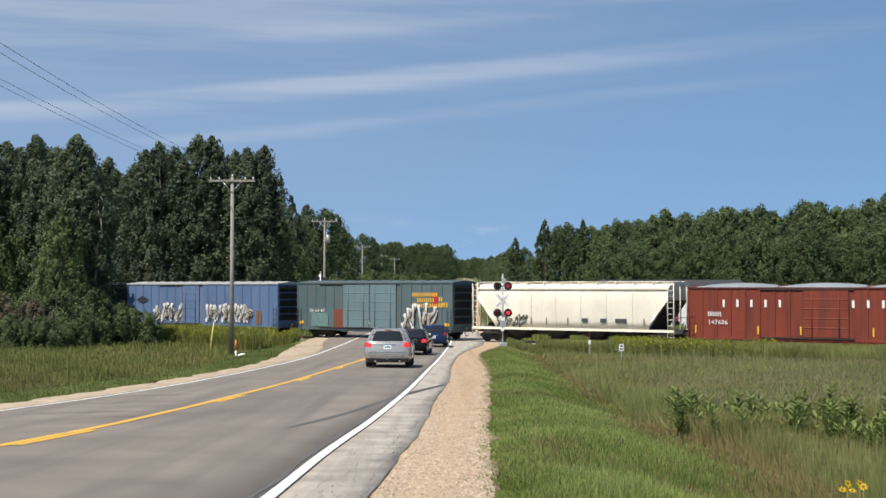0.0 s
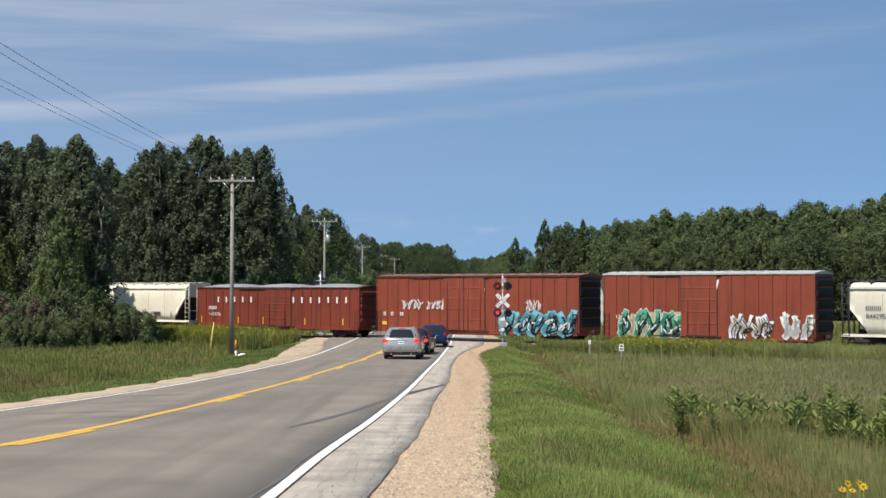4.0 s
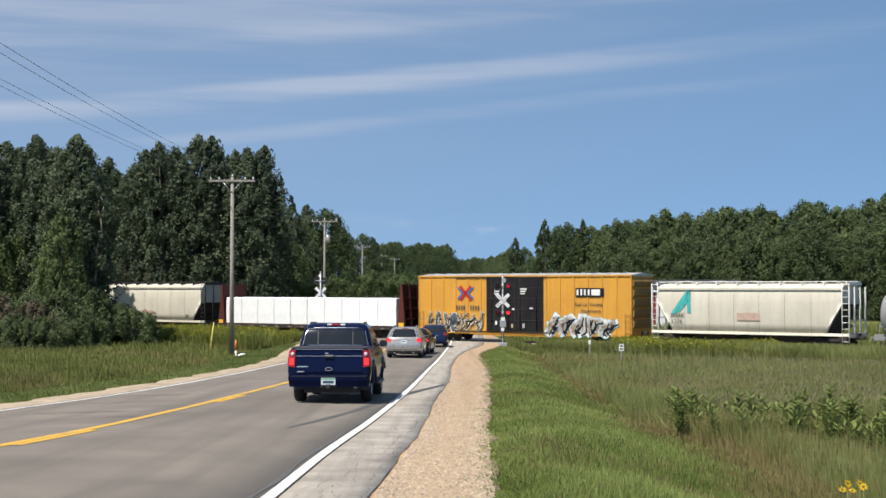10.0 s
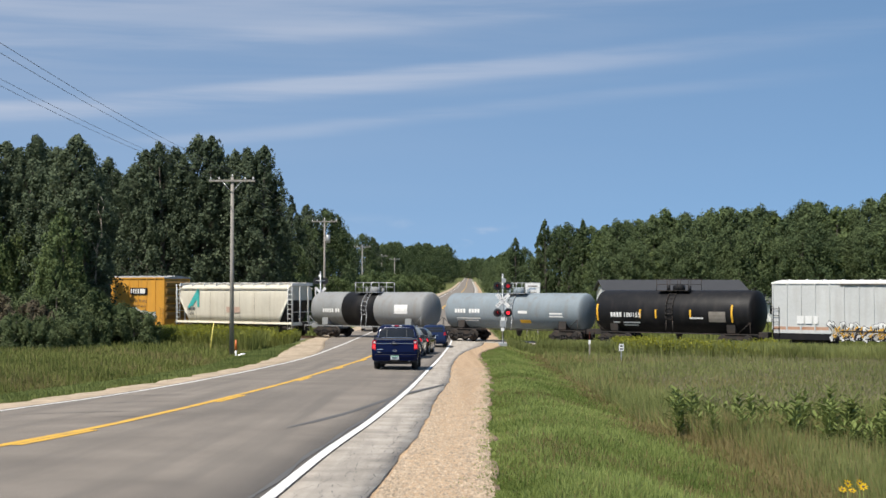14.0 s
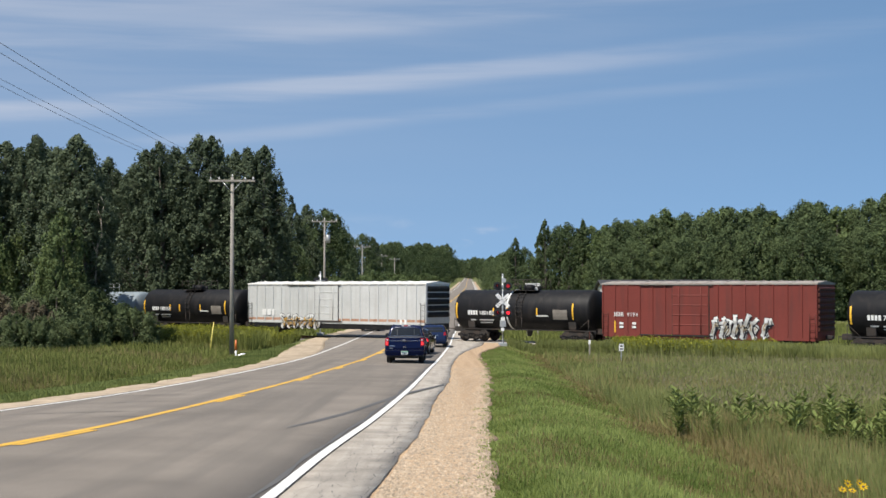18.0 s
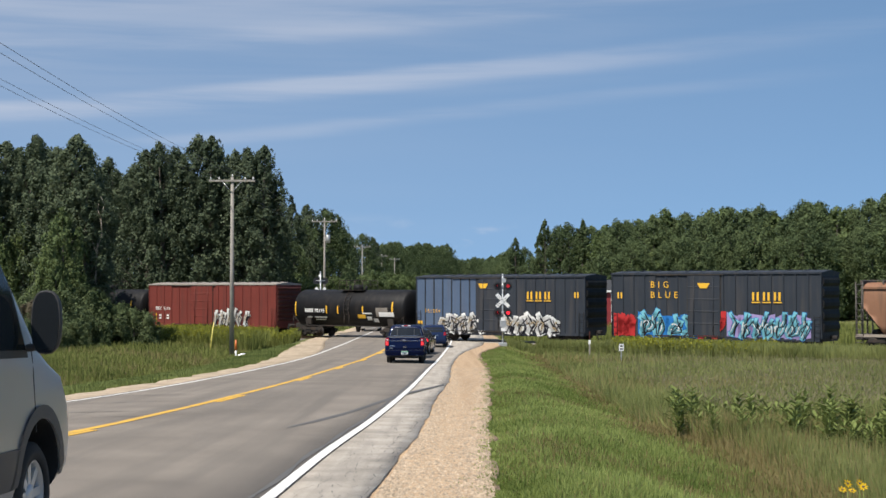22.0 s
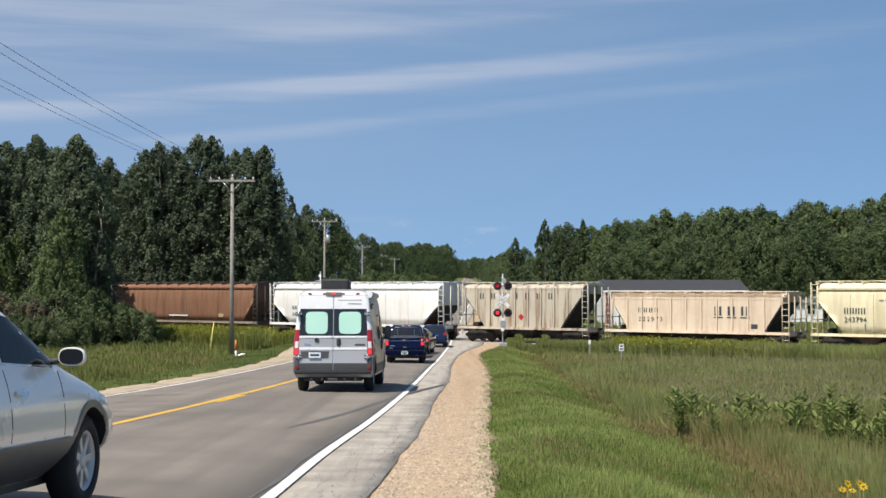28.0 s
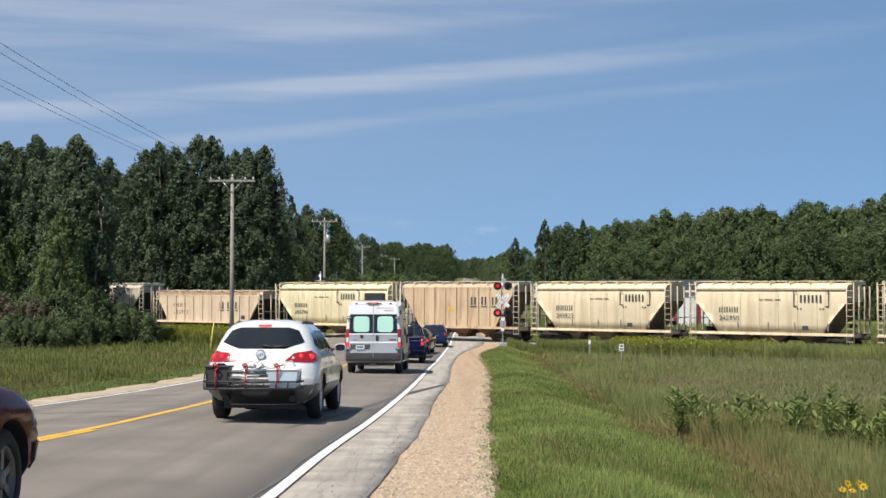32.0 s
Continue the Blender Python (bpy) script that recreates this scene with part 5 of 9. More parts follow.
    for s0, num, ln in ((62.3, "180155", 12.2), (97.1, "180183", 12.2), (127.5, "78195", 12.0)):
        t = tank("tank_car", s0, ln, 1.5, 2.37, TANK_BLACK, "black tank car with yellow reflective strips", platform=True)
        lettering("stencil_number", num, 0.44, WHITE_MARK, t, on_side(2.55, 2.02, 0.02, -1.49), spacing=1.05, thick=0.02)
        curved_marks(t, 1.5, 2.37, [(1.55 + k * 0.23, 2.02, 0.17, 0.32) for k in range(4)] + [(1.7, 1.6, 0.5, 0.1), (2.5, 1.6, 1.3, 0.09), (2.5, 1.42, 1.1, 0.08), (7.6, 1.95, 1.0, 0.1)], WHITE_MARK)
        curved_marks(t, 1.5, 2.37, [(x, 1.95, 0.12, 0.6) for x in (3.8, 5.0, 7.6)] + [(0.42, 1.75, 0.13, 1.15), (10.6, 1.75, 0.13, 1.15)], YELLOW_MARK, "reflective_strip")
        curved_marks(t, 1.5, 2.37, [(9.0, 1.75, 1.2, 0.7)], DUST, "notice_panel")
        if num == "180183":
            part("white_band", Solid().lathe([(4.95, 1.45), (4.95, 1.512), (5.09, 1.512), (5.09, 1.45)], 40, "x", (0, 0, 2.37)), WHITE_MARK, t)
        if num == "78195":
            curved_marks(t, 1.5, 2.37, [(7.1, 1.6, 0.8, 0.3)], YELLOW_MARK)
            curved_marks(t, 1.5, 2.37, [(8.0, 1.45, 0.5, 0.3), (8.6, 1.3, 0.5, 0.3), (9.3, 1.75, 1.5, 0.35)], WHITE_MARK)
    # white refrigerator car
    t = boxcar("boxcar", 75.8, 18.95, 4.34, REEFER, DECK_BLACK, WHITE_C, "white boxcar with a rusty lower edge and dark sill", ribs=10, doors=((0.40, 0.53),), sill=1.25)
    part("lower_skirt", Solid().box(0.05, 18.9, -1.515, 1.515, 0.72, 1.28), DECK_BLACK, t)
    part("rust_edge", Solid().box(0.02, 18.93, -1.512, 1.512, 1.26, 1.55), car_paint("rusty_white", (0.40, 0.24, 0.16), (0.25, 0.10, 0.05), 0.8), t)
    bars(t, 16.4, 1.05, (0.7,), 0.5, WHITE_MARK, proud=0.02)
    graffiti(t, 3.8, 0.72, 4.4, 1.1, G_WHITE, G_BLACK, 21, 6, under=None, dense=1.1)
    graffiti(t, 4.0, 0.9, 3.6, 0.7, YELLOW_MARK, None, 121, 6, dense=0.5, proud=0.022)
    bars(t, 1.7, 1.75, (0.45, 0.45, 0.3), 0.5, G_WHITE, 0.1)
    # oxide red boxcar
    t = boxcar("boxcar", 110.2, 15.65, 4.30, RED2, MAROON, ROOF_DULL, "dark oxide-red boxcar with pale graffiti", ribs=8, doors=((0.35, 0.52),), sill=0.75, end_ribs=8)
    graffiti(t, 8.3, 0.7, 4.3, 1.5, G_WHITE, G_BLACK, 22, 6, dense=1.2)
    bars(t, 1.0, 2.05, (0.2, 0.2, 0.2), 0.3, WHITE_MARK)
    side_text(t, "9194", 2.0, 2.05, 0.38, WHITE_MARK)
    for x, z in ((1.4, 1.5), (2.4, 1.5), (1.4, 1.25), (2.4, 1.25)):
        bars(t, x, z, (0.3,), 0.15, WHITE_MARK)
    bars(t, 1.0, 0.95, (0.1,), 0.8, YELLOW_MARK)
    # two dark blue boxcars
    t = boxcar("boxcar", 140.55, 15.1, 4.84, NAVY, DECK_BLACK, NAVY, "dark blue-grey boxcar with white graffiti", ribs=9, doors=((0.39, 0.54),), sill=0.72, eave_mat=NAVY)
    part("patched_panel", Solid().box(0.05, 5.6, -1.506, -1.49, 0.75, 4.8), NAVY_L, t)
    graffiti(t, 2.2, 0.65, 4.6, 1.5, G_WHITE, G_BLACK, 24, 5, dense=1.2)
    graffiti(t, 8.2, 0.65, 4.8, 1.5, G_WHITE, G_BLACK, 25, 5, dense=1.2)
    yellow_marks(t, 10.2, 14.2, 5.9)
    side_text(t, "151204", 0.9, 2.15, 0.34, YELLOW_MARK, 1.5)
    bars(t, 0.2, 1.25, (0.45,), 0.25, YELLOW_MARK)
    t = boxcar("boxcar", 157.75, 15.2, 5.0, NAVY, DECK_BLACK, NAVY, "dark blue-grey boxcar with bright blue graffiti", ribs=9, doors=((0.385, 0.54),), sill=0.72, eave_mat=NAVY)
    yellow_marks(t, 10.5, 0.5, 6.6)
    side_text(t, "BIG", 3.05, 4.05, 0.62, YELLOW_MARK, 1.75)
    side_text(t, "BLUE", 3.05, 3.35, 0.62, YELLOW_MARK, 1.75)
    graffiti(t, 2.2, 0.7, 4.3, 1.8, G_CYAN, G_BLUE, 27, 4, under=G_BLUE, dense=0.9)
    graffiti(t, 8.8, 0.7, 5.6, 1.7, G_CYAN, G_BLUE, 28, 7, under=G_PINK, dense=0.9)
    graffiti(t, 0.3, 0.7, 1.5, 1.6, G_RED, G_RED, 29, 2, under=G_RED)
    graffiti(t, 6.7, 0.7, 1.7, 1.7, G_RED, G_RED, 30, 2)
    # brown hopper
    t = hopper("covered_hopper", 175.1, 18.6, RUSTED, "long rusty brown covered hopper car", 4.17, 4, 1.3, 2.85, frame_mat=car_paint("dull_iron", (0.11, 0.10, 0.09)), sill_mat=car_paint("dull_sill", (0.27, 0.23, 0.19)), dark=car_paint("bay_brown", (0.16, 0.10, 0.07)))
    bars(t, 7.8, 1.55, (2.4,), 0.1, WHITE_MARK)
    bars(t, 14.0, 1.5, (0.6,), 0.3, G_TAN)
    bars(t, 2.7, 1.6, (0.2,), 0.25, WHITE_MARK)
    # white long hopper
    t = hopper("covered_hopper", 195.1, 18.1, WHITE_C, "long clean white covered hopper car", 4.15, 4, 1.7, 2.7, dark=GRIME)
    side_text(t, "88902", 2.6, 1.75, 0.42, DARK_MARK, 1.3)
    bars(t, 2.6, 2.25, (0.2, 0.2, 0.2, 0.2), 0.3, DARK_MARK, 0.1)
    # ribbed rusty hopper
    t = hopper("covered_hopper", 214.5, 11.4, RUST_BEIGE, "ribbed beige hopper car streaked with rust", 4.1, 3, 1.9, 3.6, ribbed=9, frame_mat=GREY_C, dark=GRIME, sill_mat=RUST_BEIGE)
    for k in range(7):
        bars(t, 2.0 + k * 1.0, 3.2, (0.36,), 0.45, DARK_MARK, proud=-0.13)
    part("red_diamond", Solid().add([(0, 0, 0), (0.25, 0.25, 0), (0.5, 0, 0), (0.25, -0.25, 0)], [(0, 1, 2, 3)]), G_RED, t, m=on_side(5.4, 1.9, -0.13))
    # beige ribbed hopper
    t = hopper("covered_hopper", 227.2, 13.6, PINKISH, "low ribbed pinkish-beige hopper car", 3.45, 3, 1.3, 3.1, ribbed=11, frame_mat=PINKISH, dark=GRIME)
    side_text(t, "222973", 2.6, 1.75, 0.44, DARK_MARK, 1.5, -0.13)
    bars(t, 2.6, 2.35, (0.26, 0.26, 0.26, 0.26), 0.32, DARK_MARK, 0.16, -0.13)
    for k in range(3):
        bars(t, 8.3 + k * 0.95, 2.2, (0.55,), 0.6, DARK_MARK, proud=-0.13)
        bars(t, 8.25 + k * 0.95, 2.03, (0.65,), 0.08, DARK_MARK, proud=-0.13)
    bars(t, 10.9, 1.35, (0.45,), 0.3, DARK_MARK, proud=-0.13)
    # cream hoppers
    cream(242.2, 12.5, CREAM_Y, "243794", "pale yellow covered hopper car with a dark emblem", 6.8)
    t = hopper("covered_hopper", 255.0, 11.5, TAN, "ribbed tan hopper car streaked with rust", 4.15, 3, 1.7, 3.75, ribbed=10, frame_mat=GREY_C, dark=RUSTED)
    for k in range(3):
        bars(t, 7.1 + k * 0.95, 2.75, (0.5,), 0.6, DARK_MARK, proud=-0.13)
        bars(t, 7.05 + k * 0.95, 2.58, (0.6,), 0.08, DARK_MARK, proud=-0.13)
    bars(t, 5.0, 2.25, (0.4,), 0.35, YELLOW_MARK, proud=-0.13)
    cream(267.5, 11.35, SAND, "243523", "sand-coloured covered hopper car with a dark emblem", 7.4)
    cream(280.15, 11.35, SAND, "242950", "sand-coloured covered hopper car with a dark emblem", 7.4)
    cream(292.9, 11.4, SAND, "242951", "sand-coloured covered hopper car with a dark emblem", 7.4)


def yellow_marks(t, x, xs, xd):
    for k in range(3):
        bars(t, x + k * 0.75, 3.2, (0.5,), 0.55, YELLOW_MARK)
        bars(t, x - 0.05 + k * 0.75, 3.05, (0.6,), 0.07, YELLOW_MARK)
    bars(t, xs, 3.3, (0.4,), 0.42, YELLOW_MARK)
    part("door_emblem", Solid().add([(0, 0.35, 0), (0.9, 0.35, 0), (0.7, 0, 0), (0.2, 0, 0)], [(0, 1, 2, 3)]), YELLOW_MARK, t, m=on_side(xd, 4.0, 0.06))


def cream(s0, L, mat, num, label, xm):
    t = hopper("covered_hopper", s0, L, mat, label, 4.13, 3, 1.6, 3.15, frame_mat=mat, dark=car_paint("bay_dirt_and_shade", (0.20, 0.145, 0.10), (0.1, 0.06, 0.04), 0.6))
    side_text(t, num, 2.2, 1.9, 0.46, DARK_MARK, 1.05)
    bars(t, 2.2, 2.42, (0.28, 0.28, 0.28, 0.28), 0.36, DARK_MARK, 0.08)
    s = Solid()
    for x0, sg in ((0, 1), (2.3, -1)):
        ribbon(s, [(x0 + sg * 0.2, 0), (x0, 0), (x0, 0.95), (x0 + sg * 0.2, 0.95)], 0.035)
    part("emblem_bracket", s, DARK_MARK, t, m=on_side(xm, 2.85, 0.02))
    bars(t, xm + 0.4, 3.1, (0.42, 0.42, 0.42), 0.48, DARK_MARK, 0.1, 0.02, "emblem")
    bars(t, xm + 0.2, 2.65, (0.1, 0.1), 0.1, DARK_MARK, 0.1)
    bars(t, xm + 1.7, 2.65, (0.1, 0.1), 0.1, DARK_MARK, 0.1)
    bars(t, xm - 2.4, 3.25, (0.3, 0.6, 0.4), 0.06, DUST, 0.1)
    bars(t, L - 3.4, 1.35, (0.4,), 0.26, DARK_MARK)
    for x in (3.5, 5.6, 7.4, 9.6):
        bars(t, x, 1.3, (0.08,), 0.5, DUST)
    return t


def centre_beam(s0):
    L = 20.4
    t = car_thing("bulkhead_flat_car", s0, "maroon bulkhead flat car carrying white wrapped lumber", "flat car")
    d = Solid().box(0, L, -1.45, 1.45, 0.85, 1.0).prism([(0.3, 0.85), (2.5, 0.45), (L - 2.5, 0.45), (L - 0.3, 0.85)], -0.25, 0.25, "y")
    for k in range(24):
        x = 0.5 + k * (L - 1) / 23
        d.box(x - 0.05, x + 0.05, -1.5, 1.5, 0.78, 0.98)
    part("deck", d, MAROON, t)
    part("side_sill", Solid().box(0, L, -1.5, -1.42, 0.72, 0.98).box(0, L, 1.42, 1.5, 0.72, 0.98), GRIME, t)
    marks = [(1.0 + k * 1.42, 0.78) for k in range(14)]
    s = Solid()
    for x, z in marks:
        s.add([(x, z, 0), (x + 0.35, z, 0), (x + 0.35, z + 0.1, 0), (x, z + 0.1, 0)], [(0, 1, 2, 3)])
    part("reflective_strip", s, DUST, t, m=on_side(0, 0, 0.01, -1.5))
    for x, sg in ((0, 1), (L, -1)):
        b = Solid()
        for y in (-1.4, -0.5, 0.5, 1.4):
            b.prism([(x, 0.95), (x + sg * 0.75, 0.95), (x + sg * 0.45, 4.3), (x + sg * 0.3, 4.3)], y - 0.06, y + 0.06, "y")
        b.prism([(x + sg * 0.62, 0.95), (x + sg * 0.75, 0.95), (x + sg * 0.45, 4.3), (x + sg * 0.38, 4.3)], -1.45, 1.45, "y")
        for z in (1.6, 2.4, 3.2, 4.1):
            f = (z - 0.95) / 3.35
            b.box(min(x + sg * 0.3 * f, x + sg * 0.5), max(x + sg * 0.3 * f, x + sg * 0.5), -1.45, 1.45, z - 0.07, z + 0.07)
        part("bulkhead", b, MAROON, t, "tall ribbed maroon bulkhead")
        bars(t, x + sg * 0.35 - 0.2, 1.0, (0.5,), 0.3, YELLOW_MARK)
    running_gear(t, L, 2.3, 2.3)
    r = random.Random(4)
    n = 10
    w = (L - 1.75) / n
    for k in range(n):
        b = Solid()
        x0 = 0.87 + k * w
        rings = []
        for q, x in enumerate((0.0, 0.04, w * 0.3, w * 0.6, w - 0.07, w - 0.03)):
            dz, dy = r.uniform(-0.02, 0.02), r.uniform(-0.012, 0.012)
            sh = 0.04 if q in (0, 5) else 0
            zt = 3.2 + dz - sh
            rings.append([(x, -1.4 + dy + sh, 1.03), (x, -1.43 + dy + sh, 1.9), (x, -1.41 + dy + sh, zt - 0.08), (x, -1.34 + sh, zt), (x, 0, zt + 0.02), (x, 1.34 - sh, zt), (x, 1.42 - sh, zt - 0.08), (x, 1.42 - sh, 1.03)])
        b.loft(rings, smooth=False)
        ob = new("wrapped_lumber_bundle", b.mesh("wrapped_lumber_bundle", WRAP))
        tagged(ob, "white plastic-wrapped lumber bundle on a flat car", "lumber bundle", "bundles on the flat car")
        CARS.append((ob, s0 + x0))


build_train()


# ---- vehicles ----
DRIVES = []
X_LANE = spline([(-60, -6.0), (0, -3.98), (16.3, -3.41), (23.2, -3.16), (30, -3.0), (37, -2.87), (57, -2.3), (73, -2.05), (79, -1.75), (89, -0.75), (95, -0.5)])


def car_coat(name, c, metal=0.4, rough=0.28, coat=0.8):
    return material(name, c, rough, metal, scale=1.2, vary=0.06, coat=coat, fine=200, spec=0.5 if coat > 0.5 else 0.3)


GLASS = material("tinted_glass", (0.012, 0.014, 0.016), 0.06, 0.0, vary=0.1, spec=0.6)
GLASS_SIDE = material("tinted_side_glass", (0.012, 0.016, 0.018), 0.05, 0.0, vary=0.1, spec=0.07)
TYRE = material("tyre_rubber", (0.018, 0.018, 0.018), 0.85, vary=0.2)
PLASTIC = material("black_plastic", (0.028, 0.028, 0.030), 0.6, vary=0.15)
CLADDING = material("dark_grey_cladding", (0.050, 0.051, 0.054), 0.55, vary=0.12)
CHROME = material("bright_metal", (0.62, 0.62, 0.63), 0.2, 0.9, vary=0.06)
ALLOY = material("alloy_rim", (0.55, 0.55, 0.55), 0.38, 0.35, vary=0.1)
LAMP_RED = material("red_lamp_lens", (0.30, 0.009, 0.011), 0.15, coat=0.6, vary=0.15)
LAMP_LIT = glowing("lit_brake_lens", (1.0, 0.03, 0.03), 0.75, (0.5, 0.02, 0.02))
LAMP_CLEAR = material("clear_lamp_lens", (0.62, 0.60, 0.58), 0.12, coat=0.6, vary=0.2)
MINT = material("mint_window_shade", (0.40, 0.66, 0.55), 0.5, coat=0.5, vary=0.06, scale=1.0)
PLATE = material("plate_white", (0.62, 0.66, 0.70), 0.4, vary=0.05)
PLATE_INK = material("plate_ink", (0.03, 0.07, 0.09), 0.5)
SIGN_PALE = material("pale_fabric", (0.62, 0.61, 0.58), 0.7, vary=0.15)
SEAM = material("panel_gap", (0.015, 0.015, 0.016), 0.8)


class Shape:
    """A vehicle body as horizontal outlines at rising heights: (z, half width, rear y, front y)."""

    def __init__(self, rows, cr, cf, rb, fb):
        self.r = np.array(rows, float)
        self.k = (cr, cf, rb, fb)

    def at(self, z):
        return [float(np.interp(z, self.r[:, 0], self.r[:, i])) for i in (1, 2, 3)]

    def rear(self, x, z):
        w, yr, yf = self.at(z)
        cr, cf, rb, fb = self.k
        cr = min(cr, w * 0.9)
        x = min(abs(x), w)
        if x <= w - cr:
            return yr + rb * (x / w) ** 2
        d = min(1, (x - (w - cr)) / cr)
        return yr + rb * ((w - cr) / w) ** 2 + cr * (1 - math.sqrt(max(0, 1 - d * d)))

    def side(self, y, z):
        w, yr, yf = self.at(z)
        cr, cf, rb, fb = self.k
        cr, cf = min(cr, w * 0.9), min(cf, w * 0.9)
        y0 = yr + rb * ((w - cr) / w) ** 2 + cr
        y1 = yf - fb * ((w - cf) / w) ** 2 - cf
        if y < y0:
            d = min(1, (y0 - y) / cr)
            return w - cr + cr * math.sqrt(max(0, 1 - d * d))
        if y > y1:
            d = min(1, (y - y1) / cf)
            return w - cf + cf * math.sqrt(max(0, 1 - d * d))
        return w

    def ring(self, z):
        w, yr, yf = self.at(z)
        cr, cf, rb, fb = self.k
        cr, cf = min(cr, w * 0.9), min(cf, w * 0.9)
        pts = [(w * 0.0, self.rear(0, z))] + [(x, self.rear(x, z)) for x in np.linspace(0, w - cr, 5)[1:]]
        y0 = yr + rb * ((w - cr) / w) ** 2 + cr
        y1 = yf - fb * ((w - cf) / w) ** 2 - cf
        pts += [(w - cr + cr * math.sin(a), y0 - cr * math.cos(a)) for a in np.linspace(0, math.pi / 2, 6)[1:]]
        pts += [(w, y) for y in np.linspace(y0, y1, 9)[1:]]
        pts += [(w - cf + cf * math.cos(a), y1 + cf * math.sin(a)) for a in np.linspace(0, math.pi / 2, 6)[1:]]
        pts += [(x, yf - fb * (x / w) ** 2) for x in np.linspace(w - cf, 0, 5)[1:]]
        return [(x, y, z) for x, y in pts] + [(-x, y, z) for x, y in reversed(pts[1:-1])]

    def body(self, zs):
        return Solid().loft([self.ring(z) for z in zs])

    def patch(self, where, quad, out=0.004, thick=0.02, n=8, m=5):
        """A slab that follows the surface: quad of four corners ((a, z) bottom start, bottom end, top end, top start);
        a is x on the rear, y on the right or left side."""
        (a0, z0), (a1, z1), (a2, z2), (a3, z3) = quad
        s = Solid()
        grids = []
        for o in (out, out - thick):
            g = []
            for j in range(m + 1):
                v = j / m
                row = []
                for i in range(n + 1):
                    u = i / n
                    a = (a0 * (1 - u) + a1 * u) * (1 - v) + (a3 * (1 - u) + a2 * u) * v
                    z = (z0 * (1 - u) + z1 * u) * (1 - v) + (z3 * (1 - u) + z2 * u) * v
                    if where == "rear":
                        row.append((a, self.rear(a, z) - o, z))
                    elif where == "front":
                        w, yr, yf = self.at(z)
                        row.append((a, yf - self.k[3] * (a / w) ** 2 + o, z))
                    else:
                        sg = 1 if where == "right" else -1
                        row.append((sg * (self.side(a, z) + o), a, z))
                g.append(row)
            grids.append(g)
        for g in grids:
            s.loft(g, caps=False, closed=False)
        a, b = grids
        edge_a = a[0] + [r[-1] for r in a[1:]] + a[-1][-2::-1] + [r[0] for r in a[-2:0:-1]]
        edge_b = b[0] + [r[-1] for r in b[1:]] + b[-1][-2::-1] + [r[0] for r in b[-2:0:-1]]
        s.loft([edge_a, edge_b], caps=False, smooth=False)
        return s


def cut_arches(me, hubs, radius, depth, width):
    """Cuts the wheel arches out of a body mesh."""
    ob = bpy.data.objects.new("tmp_body", me)
    scene.collection.objects.link(ob)
    tmp = [ob]
    for y, z in hubs:
        for sg in (-1, 1):
            c = Solid().lathe([(0.0, radius), (depth + 0.3, radius)], 28, "x", (sg * (width - depth) if sg > 0 else -width - 0.3, y, z))
            co = bpy.data.objects.new("tmp_cut", c.mesh("tmp_cut", SEAM))
            scene.collection.objects.link(co)
            md = ob.modifiers.new("cut", "BOOLEAN")
            md.operation, md.object, md.solver = "DIFFERENCE", co, "EXACT"
            tmp.append(co)
    dg = bpy.context.evaluated_depsgraph_get()
    out = bpy.data.meshes.new_from_object(ob.evaluated_get(dg))
    for o in tmp:
        bpy.data.objects.remove(o)
    slot = len(out.materials)
    out.materials.append(SEAM)
    bm = bmesh.new()
    bm.from_mesh(out)
    for f in bm.faces:
        if any(all(abs(math.hypot(v.co.y - y, v.co.z - z) - radius) < 0.012 for v in f.verts) for y, z in hubs):
            f.material_index = slot
    for e in bm.edges:
        if len(e.link_faces) == 2 and (e.calc_face_angle(0) > 0.6 or e.link_faces[0].material_index != e.link_faces[1].material_index):
            e.smooth = False
    bm.to_mesh(out)
    bm.free()
    return out


def wheel_meshes(r, width, rim_mat, spokes):
    rr = r * 0.66
    ty = Solid().lathe([(-width / 2, rr), (-width / 2 - 0.005, r * 0.85), (-width / 2 + 0.03, r * 0.985), (0, r), (width / 2 - 0.03, r * 0.985), (width / 2 + 0.005, r * 0.85), (width / 2, rr), (width / 2 - 0.02, rr * 0.99), (-width / 2, rr * 0.99)], 30, "x").mesh("tyre", TYRE)
    rm = Solid().lathe([(-width * 0.3, rr * 0.98), (width * 0.42, rr * 1.0), (width * 0.46, rr * 0.93), (width * 0.2, rr * 0.88), (-width * 0.3, rr * 0.86)], 30, "x")
    for k in range(spokes):
        a = 2 * math.pi * k / spokes
        m = Matrix.Rotation(a, 4, "X")
        rm.box(width * 0.22, width * 0.36, -0.03, 0.03, 0.03, rr * 0.95, 0, m)
    rm.lathe([(width * 0.15, 0.085), (width * 0.38, 0.075), (width * 0.42, 0.03)], 14, "x")
    return ty, rm.mesh("rim", rim_mat)


